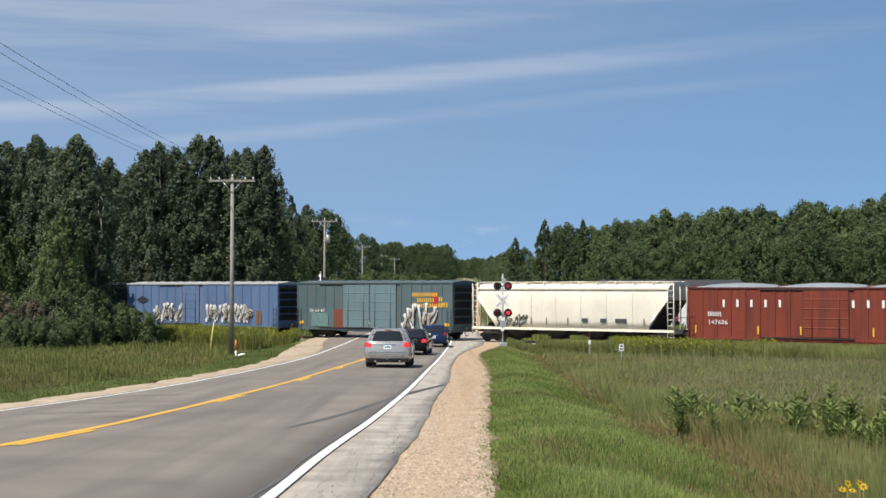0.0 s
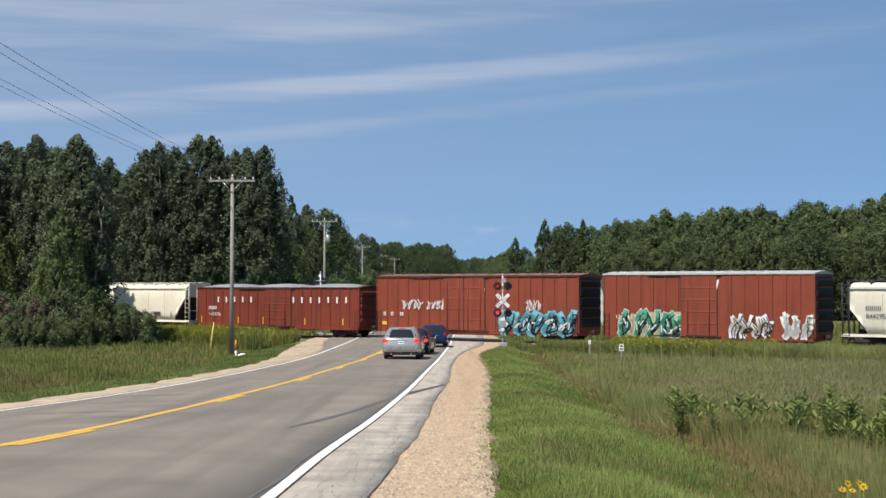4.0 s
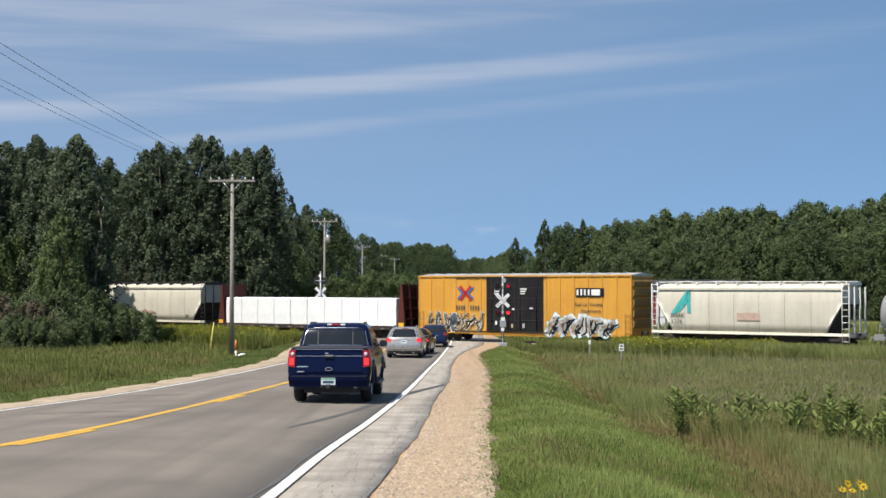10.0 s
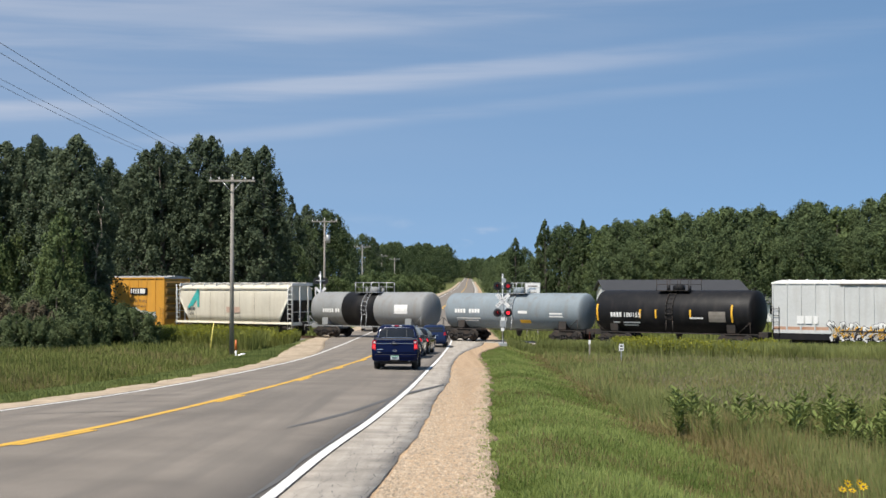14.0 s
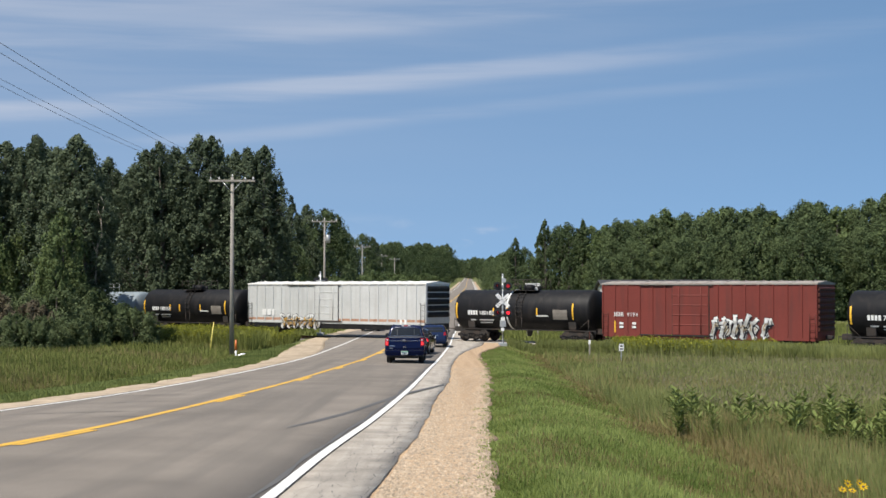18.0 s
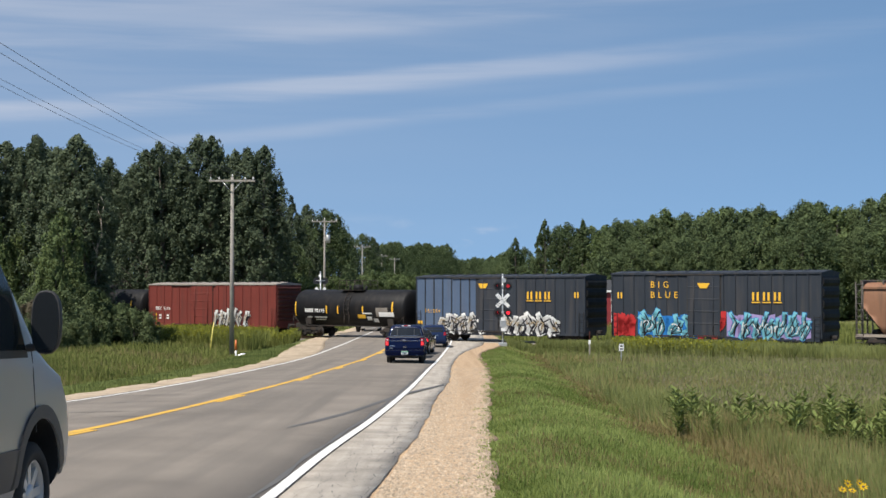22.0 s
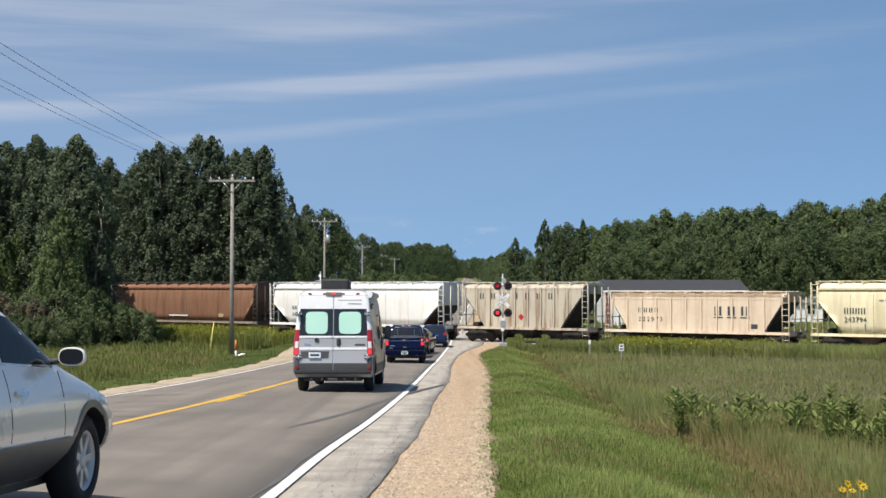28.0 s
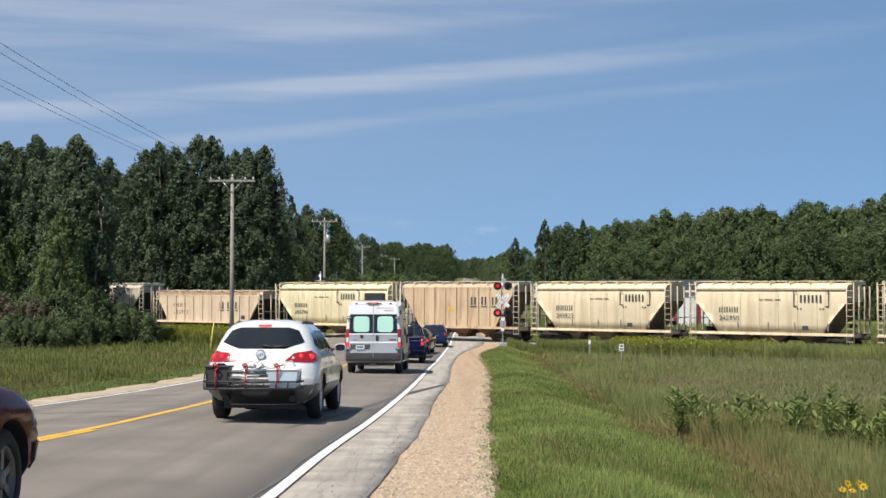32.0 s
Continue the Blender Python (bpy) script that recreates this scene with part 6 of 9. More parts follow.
def vehicle(name, label, category, shape, zs, paint_mat, hubs, wr, ys, off=0.0, rim=None, spokes=7, arch=1.16, group="", rev=False):
    t = thing(name, label, category, group)
    me = shape.body(zs).mesh("body", paint_mat)
    w = shape.at(max(wr, 0.62))[0]
    me = cut_arches(me, [(y, wr + 0.01) for y in hubs], wr * arch, 0.42, w)
    part("body", me, None, t)
    ty, rm = wheel_meshes(wr, 0.24, rim or ALLOY, spokes)
    wheels = []
    for y in hubs:
        for sg in (1, -1):
            turn = Matrix() if sg > 0 else Matrix.Rotation(math.pi, 4, "Z")
            hub = Matrix.Translation((sg * (w - 0.155), y, wr)) @ turn
            wh = part("wheel", ty, None, t, m=hub)
            part("rim", rm, None, wh)
            wheels.append((wh, hub, sg))
    floor = Solid().box(-w + 0.3, w - 0.3, hubs[0] - 0.6, hubs[1] + 0.5, 0.22, 0.34)
    floor.tube((-w + 0.2, hubs[0], wr), (w - 0.2, hubs[0], wr), 0.06, n=8)
    part("underbody", floor, PLASTIC, t)
    if ys:
        DRIVES.append((drive_path, (t, ys, off, tuple(wheels), hubs[1], wr)))
    return t


def drive_path(ob, ys, off, wheels, base, wr):
    f = spline(ys)
    y_end = ys[-1][1]

    def along(t):
        return min(float(f(t)), y_end)
    marks, last = [0.0], along(0.0)
    k = 1
    while k <= 960:
        y = along(k / 30)
        if abs(y - last) > 0.40 or k == 960:
            if marks[-1] < (k - 1) / 30 - 0.3 and abs(along((k - 1) / 30) - last) < 0.02:
                marks.append((k - 1) / 30)
            marks.append(k / 30)
            last = y
        k += 1
    rows = []
    for t in sorted(set([0.0, 32.0] + [m for i, m in enumerate(marks) if i % 2 == 0] + [a for a, b in zip(marks, marks[1:]) if b - a > 0.5] + [b for a, b in zip(marks, marks[1:]) if b - a > 0.5])):
        y = along(t)
        o, o2 = (off(y), off(y + base)) if callable(off) else (off, off)
        x, x2 = float(X_LANE(y)) + float(o), float(X_LANE(y + base)) + float(o2)
        z, z2 = road_top(x, y), road_top(x2, y + base)
        d = Vector((x2 - x, base, z2 - z)).normalized()
        rx = d.cross(Vector((0, 0, 1))).normalized()
        m = Matrix((rx, d, rx.cross(d))).transposed().to_4x4()
        m.translation = (x, y, z)
        rows.append((t, m))
    walk(ob, rows)
    for wh, hub, sg in wheels:
        walk(wh, [(t, hub @ Matrix.Rotation(-sg * (along(t) - along(0.0)) / wr, 4, "X")) for t in marks])


def lamps_pair(t, sh, quad, mat, name, out=0.012, label="", side_quad=None, side_mat=None):
    for sg in (1, -1):
        q = [(sg * a, z) for a, z in quad]
        p = part(name, sh.patch("rear", q, out, 0.05, 5, 5), mat, t, label)
        if side_quad:
            part("lamp_side", sh.patch("right" if sg > 0 else "left", side_quad, out, 0.05, 4, 5), side_mat or mat, p)


def side_windows(t, sh, quads_, mat=None, name="side_window"):
    for q in quads_:
        for s in ("right", "left"):
            part(name, sh.patch(s, q, 0.004, 0.02, 8, 5), mat or GLASS_SIDE, t)


def side_seams(t, sh, lines):
    for (y0, z0), (y1, z1) in lines:
        for s in ("right", "left"):
            part("door_gap", sh.patch(s, ((y0, z0), (y0 + 0.012, z0), (y1 + 0.012, z1), (y1, z1)), 0.002, 0.01, 1, 6), SEAM, t)


def handles(t, sh, spots, mat):
    for y, z in spots:
        for s in ("right", "left"):
            part("door_handle", sh.patch(s, ((y, z), (y + 0.17, z), (y + 0.17, z + 0.035), (y, z + 0.035)), 0.04, 0.03, 2, 1), mat, t)


def number_plate(t, sh, x, z, out=0.012):
    p = part("licence_plate", sh.patch("rear", ((x - 0.155, z), (x + 0.155, z), (x + 0.155, z + 0.15), (x - 0.155, z + 0.15)), out, 0.02, 2, 1), PLATE, t)
    y = sh.rear(x, z + 0.07) - out - 0.003
    s = Solid().box(x - 0.115, x + 0.115, y - 0.002, y, z + 0.045, z + 0.105)
    part("plate_bar", s, PLATE_INK, p)


def oval(cx, cz, a, b, y, n=20, e=0.72):
    q = [2 * math.pi * k / n for k in range(n)]
    return [(cx + a * math.copysign(abs(math.cos(u)) ** e, math.cos(u)), y, cz + b * math.copysign(abs(math.sin(u)) ** e, math.sin(u))) for u in q]


def mirrors(t, x, y, z, mat, w=0.2, h=0.15, arm=None):
    for sg in (1, -1):
        cx, cz = sg * (x + w / 2), z + h / 2
        s = Solid().loft([oval(cx, cz, w / 2 - .006, h / 2 - .006, y - .004), oval(cx, cz, w / 2, h / 2, y + .012), oval(cx, cz, w / 2 * .97, h / 2 * .96, y + .05), oval(cx, cz, w / 2 * .8, h / 2 * .78, y + .09), oval(cx, cz, w / 2 * .35, h / 2 * .3, y + .115)])
        mo = part("mirror", s, mat, t)
        part("mirror_glass", Solid().loft([oval(cx, cz, w / 2 - .013, h / 2 - .013, y - .009), oval(cx, cz, w / 2 - .012, h / 2 - .012, y + .004)]), GLASS, mo)
        part("mirror_arm", Solid().tube((sg * (x - 0.12), y + 0.06, z + 0.03), (sg * (x + 0.03), y + 0.05, z + 0.05), 0.025), PLASTIC, mo)


def disc_badge(t, sh, x, z, r, mat, out=0.02, name="badge"):
    y = sh.rear(x, z) - out
    part(name, Solid().lathe([(0, r), (-0.012, r), (-0.012, r * 0.72), (-0.004, r * 0.7)], 18, "y", (x, y + 0.012, z)), mat, t)


SILVER = car_coat("silver_paint", (0.36, 0.35, 0.33), 0.5)
NIGHT = material("night_blue_paint", (0.005, 0.009, 0.036), 0.12, scale=1.2, vary=0.06, fine=200, spec=0.07)
CARBLACK = material("black_car_paint", (0.009, 0.009, 0.011), 0.15, scale=1.2, vary=0.06, fine=200, spec=0.14)
MIDBLUE = material("dark_blue_paint", (0.012, 0.022, 0.060), 0.15, scale=1.2, vary=0.06, fine=200, spec=0.16)
VANSILVER = car_coat("van_silver_paint", (0.42, 0.42, 0.425), 0.42, 0.34, 0.15)
VANWHITE = car_coat("van_white_paint", (0.74, 0.74, 0.74), 0.05)
PEARL = car_coat("pearl_white_paint", (0.74, 0.735, 0.72), 0.05)
WINE = material("wine_red_paint", (0.080, 0.006, 0.014), 0.14, scale=1.2, vary=0.06, fine=200, spec=0.08)
DARK_ALLOY = material("dark_alloy_rim", (0.14, 0.135, 0.13), 0.4, 0.4, vary=0.12)
SUV_TRIM = material("grey_bumper_paint", (0.15, 0.147, 0.14), 0.35, 0.2, vary=0.08)

P_SILVER = [(0, 57.2), (0.5, 59.2), (1, 60.9), (1.5, 62.7), (2, 64.5), (2.5, 66.4), (3, 68), (3.5, 69.3), (4.5, 71.5), (5.5, 72.7), (6, 72.8), (32, 72.8)]
P_BLACK = [(0, 77.5), (1, 78.4), (2, 78.8), (32, 78.8)]
P_BLUE = [(0, 91.5), (32, 91.5)]
OFF_PICKUP = spline([(-50, 0), (5, .12), (8, .2), (11.5, .28), (14, .44), (16, .52), (18.5, .42), (21, .38), (25, .44), (34, .5), (60, .44), (120, .44)])
OFF_WHITE = spline([(-150, -.6), (9, -.5), (12, -.38), (14, -.26), (16, -.18), (20, -.12), (60, -.1)])
OFF_VAN = spline([(-120, -.06), (0, -.06), (18, -.06), (30, .05), (36, .07), (44, .0), (60, -.06)])
P_PICKUP = [(0, -47), (3, -22), (6, -1.4), (6.5, 2.6), (7, 7.0), (7.5, 11.1), (8, 15.2), (8.5, 19.3), (9, 23.2), (9.5, 26.8), (10, 30.4), (11, 36.6), (12, 42.7), (13, 49.0), (14, 54.6), (14.5, 58), (15.5, 62), (16.5, 64.3), (17, 64.5), (32, 64.5)]
P_VAN = [(0, -115), (15, -38), (20, -7.4), (22, 4.3), (22.5, 7.3), (23, 10.4), (23.5, 13.2), (24, 16.1), (24.5, 19.1), (25, 22.0), (25.5, 24.8), (27.5, 33.5), (28, 35.6), (29, 39.7), (30, 43.8), (31, 47.2), (32, 50)]
P_WHITE = [(0, -135), (20, -32), (26, -0.9), (27.5, 5.5), (28, 7.7), (28.5, 9.8), (29, 11.85), (29.5, 13.9), (30, 15.9), (30.5, 17.9), (31, 20.0), (31.5, 22.1), (32, 24.2)]
P_RED = [(0, -140), (25, -28), (30, -4.2), (31, 0.95), (32, 6.1)]


def soft(zs, n=3):
    out = []
    for a, b in zip(zs, zs[1:]):
        out += [a + (b - a) * k / n for k in range(n)]
    return out + [zs[-1]]


def silver_suv():
    sh = Shape([(0.25, .88, .22, 4.8), (0.38, .955, .03, 4.98), (0.6, .975, 0, 5.0), (0.8, .975, .04, 4.95), (0.9, .965, .07, 4.7), (1.0, .945, .09, 4.0), (1.06, .925, .12, 3.6), (1.25, .85, .3, 3.2), (1.45, .76, .5, 2.7), (1.57, .68, .62, 2.35), (1.63, .52, .85, 2.1)], .22, .3, .06, .2)
    t = vehicle("suv", "silver station suv waiting in the road lane", "car", sh, soft([.25, .38, .6, .8, .9, 1.0, 1.06, 1.25, 1.45, 1.57, 1.63], 2), SILVER, (0.98, 3.93), 0.36, P_SILVER, group="vehicles in the queue")
    part("rear_window", sh.patch("rear", ((-.80, 1.04), (.80, 1.04), (.60, 1.52), (-.60, 1.52)), 0.004, 0.02), GLASS, t)
    side_windows(t, sh, [((0.75, 1.12), (1.55, 1.1), (1.55, 1.47), (1.1, 1.47)), ((1.62, 1.1), (2.5, 1.1), (2.5, 1.5), (1.62, 1.5)), ((2.57, 1.1), (3.3, 1.1), (2.75, 1.45), (2.57, 1.5))])
    lamps_pair(t, sh, ((.66, .86), (.93, .86), (.9, 1.06), (.68, 1.04)), LAMP_LIT, "tail_lamp", side_quad=((.18, .86), (.42, .88), (.4, 1.03), (.2, 1.05)), side_mat=LAMP_RED)
    part("high_brake_lamp", sh.patch("rear", ((-.13, 1.545), (.13, 1.545), (.13, 1.57), (-.13, 1.57)), 0.02, 0.03, 2, 1), LAMP_RED, t)
    part("bumper", sh.patch("rear", ((-.88, .40), (.88, .40), (.9, .60), (-.9, .60)), 0.05, 0.06, 14, 3), SILVER, t)
    part("lower_bumper", sh.patch("rear", ((-.85, .26), (.85, .26), (.90, .46), (-.90, .46)), 0.055, 0.08, 12, 2), CLADDING, t)
    part("tailgate_gap", sh.patch("rear", ((-.8, .635), (.8, .635), (.8, .65), (-.8, .65)), 0.003, 0.01, 10, 1), SEAM, t)
    number_plate(t, sh, 0, .78)
    part("tailgate_trim", sh.patch("rear", ((-.3, .95), (.3, .95), (.3, .98), (-.3, .98)), 0.02, 0.02, 3, 1), CHROME, t)
    side_seams(t, sh, [((1.58, .5), (1.58, 1.05)), ((2.54, .5), (2.54, 1.05))])
    handles(t, sh, ((1.7, .93), (2.65, .93)), SILVER)
    mirrors(t, .93, 3.2, 1.02, SILVER, .18, .13)
    for sg in (1, -1):
        part("roof_rail", Solid().line([(sg * .60, 1.0, 1.61), (sg * .60, 1.1, 1.68), (sg * .6, 2.4, 1.68), (sg * .6, 2.5, 1.62)], 0.018), CHROME, t)
        part("exhaust_tip", Solid().tube((sg * .5, .02, .28), (sg * .5, .3, .28), .04), CHROME, t)
    part("tow_hitch", Solid().box(-.08, .08, -.08, .2, .3, .4, .01), PLASTIC, t)


def small_cars():
    sh = Shape([(0.22, .82, .2, 4.4), (0.35, .88, .03, 4.55), (0.55, .9, 0, 4.6), (0.75, .9, .04, 4.55), (0.88, .88, .08, 4.2), (0.96, .86, .15, 3.6), (1.05, .83, .28, 3.3), (1.25, .74, .6, 2.8), (1.4, .64, .9, 2.4), (1.47, .48, 1.2, 2.1)], .22, .3, .06, .2)
    t = vehicle("car", "black hatchback car waiting behind a blue car", "car", sh, soft([.22, .35, .55, .75, .88, .96, 1.05, 1.25, 1.4, 1.47], 2), CARBLACK, (0.85, 3.5), 0.33, P_BLACK, .05, group="vehicles in the queue")
    part("rear_window", sh.patch("rear", ((-.68, 1.0), (.68, 1.0), (.54, 1.36), (-.54, 1.36)), 0.004, 0.02), GLASS, t)
    side_windows(t, sh, [((.75, 1.0), (1.6, .98), (1.6, 1.32), (1.15, 1.33)), ((1.68, .98), (2.9, .98), (2.45, 1.32), (1.68, 1.34))])
    lamps_pair(t, sh, ((.6, .72), (.86, .72), (.84, .9), (.62, .88)), LAMP_LIT, "tail_lamp", side_quad=((.15, .74), (.35, .76), (.33, .87), (.16, .88)), side_mat=LAMP_RED)
    part("high_brake_lamp", sh.patch("rear", ((-.12, 1.38), (.12, 1.38), (.12, 1.41), (-.12, 1.41)), 0.02, 0.03, 2, 1), LAMP_RED, t)
    part("bumper", sh.patch("rear", ((-.82, .34), (.82, .34), (.84, .56), (-.84, .56)), 0.04, 0.06, 12, 3), CARBLACK, t)
    number_plate(t, sh, 0, .6)
    mirrors(t, .84, 2.95, .95, CARBLACK, .17, .12)
    sh = Shape([(0.24, .80, .15, 4.0), (0.34, .85, .02, 4.15), (0.5, .865, 0, 4.2), (0.7, .865, .03, 4.15), (0.84, .85, .05, 3.9), (0.92, .83, .08, 3.3), (0.97, .82, .1, 3.1), (1.18, .76, .2, 2.8), (1.34, .70, .32, 2.5), (1.42, .62, .42, 2.3), (1.47, .5, .6, 2.1)], .14, .25, .04, .15)
    t = vehicle("car", "small dark blue hatchback waiting first at the crossing", "car", sh, soft([.24, .34, .5, .7, .84, .92, .97, 1.18, 1.34, 1.42, 1.47], 2), MIDBLUE, (0.8, 3.3), 0.31, P_BLUE, 0.0, group="vehicles in the queue")
    part("rear_window", sh.patch("rear", ((-.66, .99), (.66, .99), (.58, 1.36), (-.58, 1.36)), 0.004, 0.02), GLASS, t)
    side_windows(t, sh, [((.4, .99), (1.2, .97), (1.2, 1.34), (.6, 1.34)), ((1.27, .97), (2.1, .97), (2.1, 1.37), (1.27, 1.37)), ((2.17, .97), (2.9, .97), (2.5, 1.3), (2.17, 1.37))])
    lamps_pair(t, sh, ((.66, .8), (.83, .8), (.8, 1.02), (.68, 1.02)), LAMP_RED, "tail_lamp")
    part("bumper", sh.patch("rear", ((-.8, .3), (.8, .3), (.82, .5), (-.82, .5)), 0.05, 0.06, 12, 3), MIDBLUE, t)
    number_plate(t, sh, 0, .6)
    part("sticker", sh.patch("rear", ((-.5, .84), (-.2, .84), (-.2, .92), (-.5, .92)), 0.01, 0.015, 2, 1), WHITE_MARK, t)
    part("tailgate_trim", sh.patch("rear", ((-.3, .78), (.3, .78), (.3, .81), (-.3, .81)), 0.01, 0.015, 2, 1), CHROME, t)
    mirrors(t, .84, 2.8, .95, MIDBLUE, .18, .14)
    for sg in (1, -1):
        part("roof_rail", Solid().line([(sg * .6, .8, 1.45), (sg * .6, .9, 1.5), (sg * .6, 2.1, 1.5), (sg * .6, 2.2, 1.45)], 0.016), PLASTIC, t)


def pickup():
    sh = Shape([(0.42, .82, .12, 5.0), (0.5, .895, .06, 5.15), (0.7, .915, .04, 5.2), (0.85, .915, .05, 5.18), (1.0, .90, .06, 5.1), (1.12, .88, .06, 4.9), (1.19, .86, .07, 4.5), (1.21, .83, .10, 4.2)], .10, .3, .03, .25)
    t = vehicle("pickup_truck", "dark blue crew-cab pickup truck with lit brake lamps", "pickup truck", sh, soft([.42, .5, .7, .85, 1.0, 1.12, 1.19, 1.21], 2), NIGHT, (1.12, 4.33), 0.385, P_PICKUP, OFF_PICKUP, spokes=5, arch=1.2, group="vehicles in the queue")
    cab = Shape([(1.17, .862, 1.38, 4.15), (1.24, .845, 1.40, 4.0), (1.45, .795, 1.46, 3.65), (1.62, .745, 1.52, 3.36), (1.71, .70, 1.60, 3.15), (1.76, .62, 1.72, 2.95), (1.785, .48, 1.9, 2.75)], .14, .2, .04, .12)
    part("cab", cab.body(soft([1.17, 1.24, 1.45, 1.62, 1.71, 1.76, 1.785], 2)), NIGHT, t)
    # Chrome border behind the glass stands in for reflections on the cab body.
    part("window_frame", cab.patch("rear", ((-.76, 1.26), (.76, 1.26), (.66, 1.675), (-.66, 1.675)), 0.002, 0.02), CHROME, t)
    part("rear_glass", cab.patch("rear", ((-.74, 1.275), (.74, 1.275), (.635, 1.66), (-.635, 1.66)), 0.008, 0.02), GLASS, t)
    for x in (-.40, .40):
        part("window_divider", cab.patch("rear", ((x - .012, 1.27), (x + .012, 1.27), (x + .012, 1.66), (x - .012, 1.66)), 0.010, 0.02, 1, 4), PLASTIC, t)
    side_windows(t, cab, [((1.74, 1.24), (2.47, 1.22), (2.47, 1.67), (1.86, 1.67)), ((2.56, 1.22), (3.72, 1.22), (3.22, 1.62), (2.56, 1.67))])
    part("bed_cover", Solid().box(-.84, .84, .12, 1.5, 1.2, 1.245, .015), PLASTIC, t, "black folding bed cover")
    for sg in (1, -1):
        part("roof_rail", Solid().line([(sg * .62, 1.85, 1.74), (sg * .62, 1.98, 1.785), (sg * .6, 2.8, 1.79), (sg * .6, 2.98, 1.74)], 0.022), PLASTIC, t)
    lamps_pair(t, sh, ((.755, .80), (.905, .82), (.885, 1.17), (.745, 1.18)), LAMP_RED, "tail_lamp", 0.02, side_quad=((.08, .82), (.20, .86), (.18, 1.14), (.08, 1.17)))
    for sg in (1, -1):
        part("brake_lamp", sh.patch("rear", ((sg * .775, .85), (sg * .875, .86), (sg * .87, 1.0), (sg * .775, 1.0)), 0.026, 0.02, 3, 3), LAMP_LIT, t)
        part("reversing_lamp", Solid().lathe([(-.035, .012), (-.03, .036), (0, .042)], 14, "y", (sg * .805, sh.rear(.805, 1.09), 1.09)), LAMP_CLEAR, t)
    part("high_brake_lamp", Solid().box(-.09, .09, 1.585, 1.66, 1.715, 1.76, .01), LAMP_RED, t)
    for x in (-.21, .10):
        part("cargo_lamp", Solid().box(x, x + .11, 1.585, 1.66, 1.715, 1.76, .01), LAMP_CLEAR, t)
    part("gate_top_trim", Solid().box(-.74, .74, .035, .06, 1.185, 1.20, .004), CHROME, t)
    part("tailgate", sh.patch("rear", ((-.735, .70), (.735, .70), (.735, 1.185), (-.735, 1.185)), 0.018, 0.03, 8, 5), NIGHT, t)
    part("tailgate_handle", Solid().box(-.11, .11, -.005, .04, 1.00, 1.075, .02), PLASTIC, t)
    part("handle_trim", Solid().box(-.10, .10, -.022, .03, 1.035, 1.06, .01), CHROME, t)
    part("gate_lock", Solid().box(-.09, .0, -.012, .03, 1.09, 1.12, .01), CHROME, t)
    part("tailgate_trim", sh.patch("rear", ((-.73, 1.04), (.73, 1.04), (.73, 1.052), (-.73, 1.052)), 0.022, 0.02, 8, 1), CHROME, t)
    part("badge_ring", Solid().loft([oval(0, .76, .085, .038, .018, 20, 1), oval(0, .76, .085, .038, .002, 20, 1)]), CHROME, t)
    part("badge", Solid().loft([oval(0, .76, .07, .027, .004, 20, 1), oval(0, .76, .07, .027, -.002, 20, 1)]), NIGHT, t)
    for k in range(2):
        part("badge", sh.patch("rear", ((-.70, .80 - k * .11), (-.46 - k * .09, .80 - k * .11), (-.46 - k * .09, .825 - k * .11), (-.70, .825 - k * .11)), 0.026, 0.02, 2, 1), CHROME, t)
    part("bumper", sh.patch("rear", ((-.88, .37), (.88, .37), (.90, .60), (-.90, .60)), 0.10, 0.12, 14, 4), NIGHT, t)
    part("bumper_step", sh.patch("rear", ((-.82, .597), (.82, .597), (.82, .612), (-.82, .612)), 0.09, 0.1, 10, 1), PLASTIC, t)
    p = part("licence_plate", Solid().box(-.155, .155, -.075, -.06, .42, .57), PLATE, t)
    part("plate_bar", Solid().box(-.12, .12, -.079, -.075, .45, .51), PLATE_INK, p)
    part("plate_band", Solid().box(-.15, .15, -.079, -.075, .535, .562), material("plate_green", (0.05, 0.3, 0.12), 0.5), p)
    part("tow_hitch", Solid().box(-.05, .05, -.12, .3, .34, .43, .01).box(-.18, .18, -.02, .1, .36, .42), PLASTIC, t)
    part("rear_axle", Solid().tube((-.75, 1.12, .385), (.75, 1.12, .385), .07).lathe([(-.15, .1), (0, .17), (.15, .1)], 12, "x", (0, 1.12, .385)), PLASTIC, t)
    part("exhaust_tip", Solid().tube((.55, .35, .36), (.6, .9, .36), .035), GALV, t)
    for sg in (1, -1):
        part("running_board", Solid().box(min(sg * .80, sg * .99), max(sg * .80, sg * .99), 1.68, 3.72, .36, .44, .03), PLASTIC, t)
        part("door_moulding", sh.patch("right" if sg > 0 else "left", ((1.66, .74), (3.55, .74), (3.55, .80), (1.66, .80)), 0.014, 0.03, 8, 1), NIGHT, t)
        for hy in (1.12, 4.33):
            rings = []
            for rad, o in ((.462, -.02), (.464, .035), (.50, .045), (.55, .03), (.58, .0)):
                rings.append([(sg * (sh.side(min(max(hy + rad * math.cos(q), .25), 5.05), .6) + o - max(0, .395 + rad * math.sin(q) - .9) * .12), hy + rad * math.cos(q), .395 + rad * math.sin(q)) for q in np.linspace(.05 if hy < 3 else .55, math.pi - .05, 19)])
            part("arch_flare", Solid().loft(rings, caps=False, closed=False), NIGHT, t)
        part("mud_flap", Solid().box(sg * .72 - .12, sg * .72 + .12, .64, .66, .28, .55), PLASTIC, t)
    side_seams(t, sh, [((1.62, .55), (1.62, 1.18)), ((2.5, .55), (2.5, 1.18)), ((3.6, .55), (3.6, 1.18))])
    handles(t, sh, ((1.8, 1.03), (2.68, 1.03)), NIGHT)
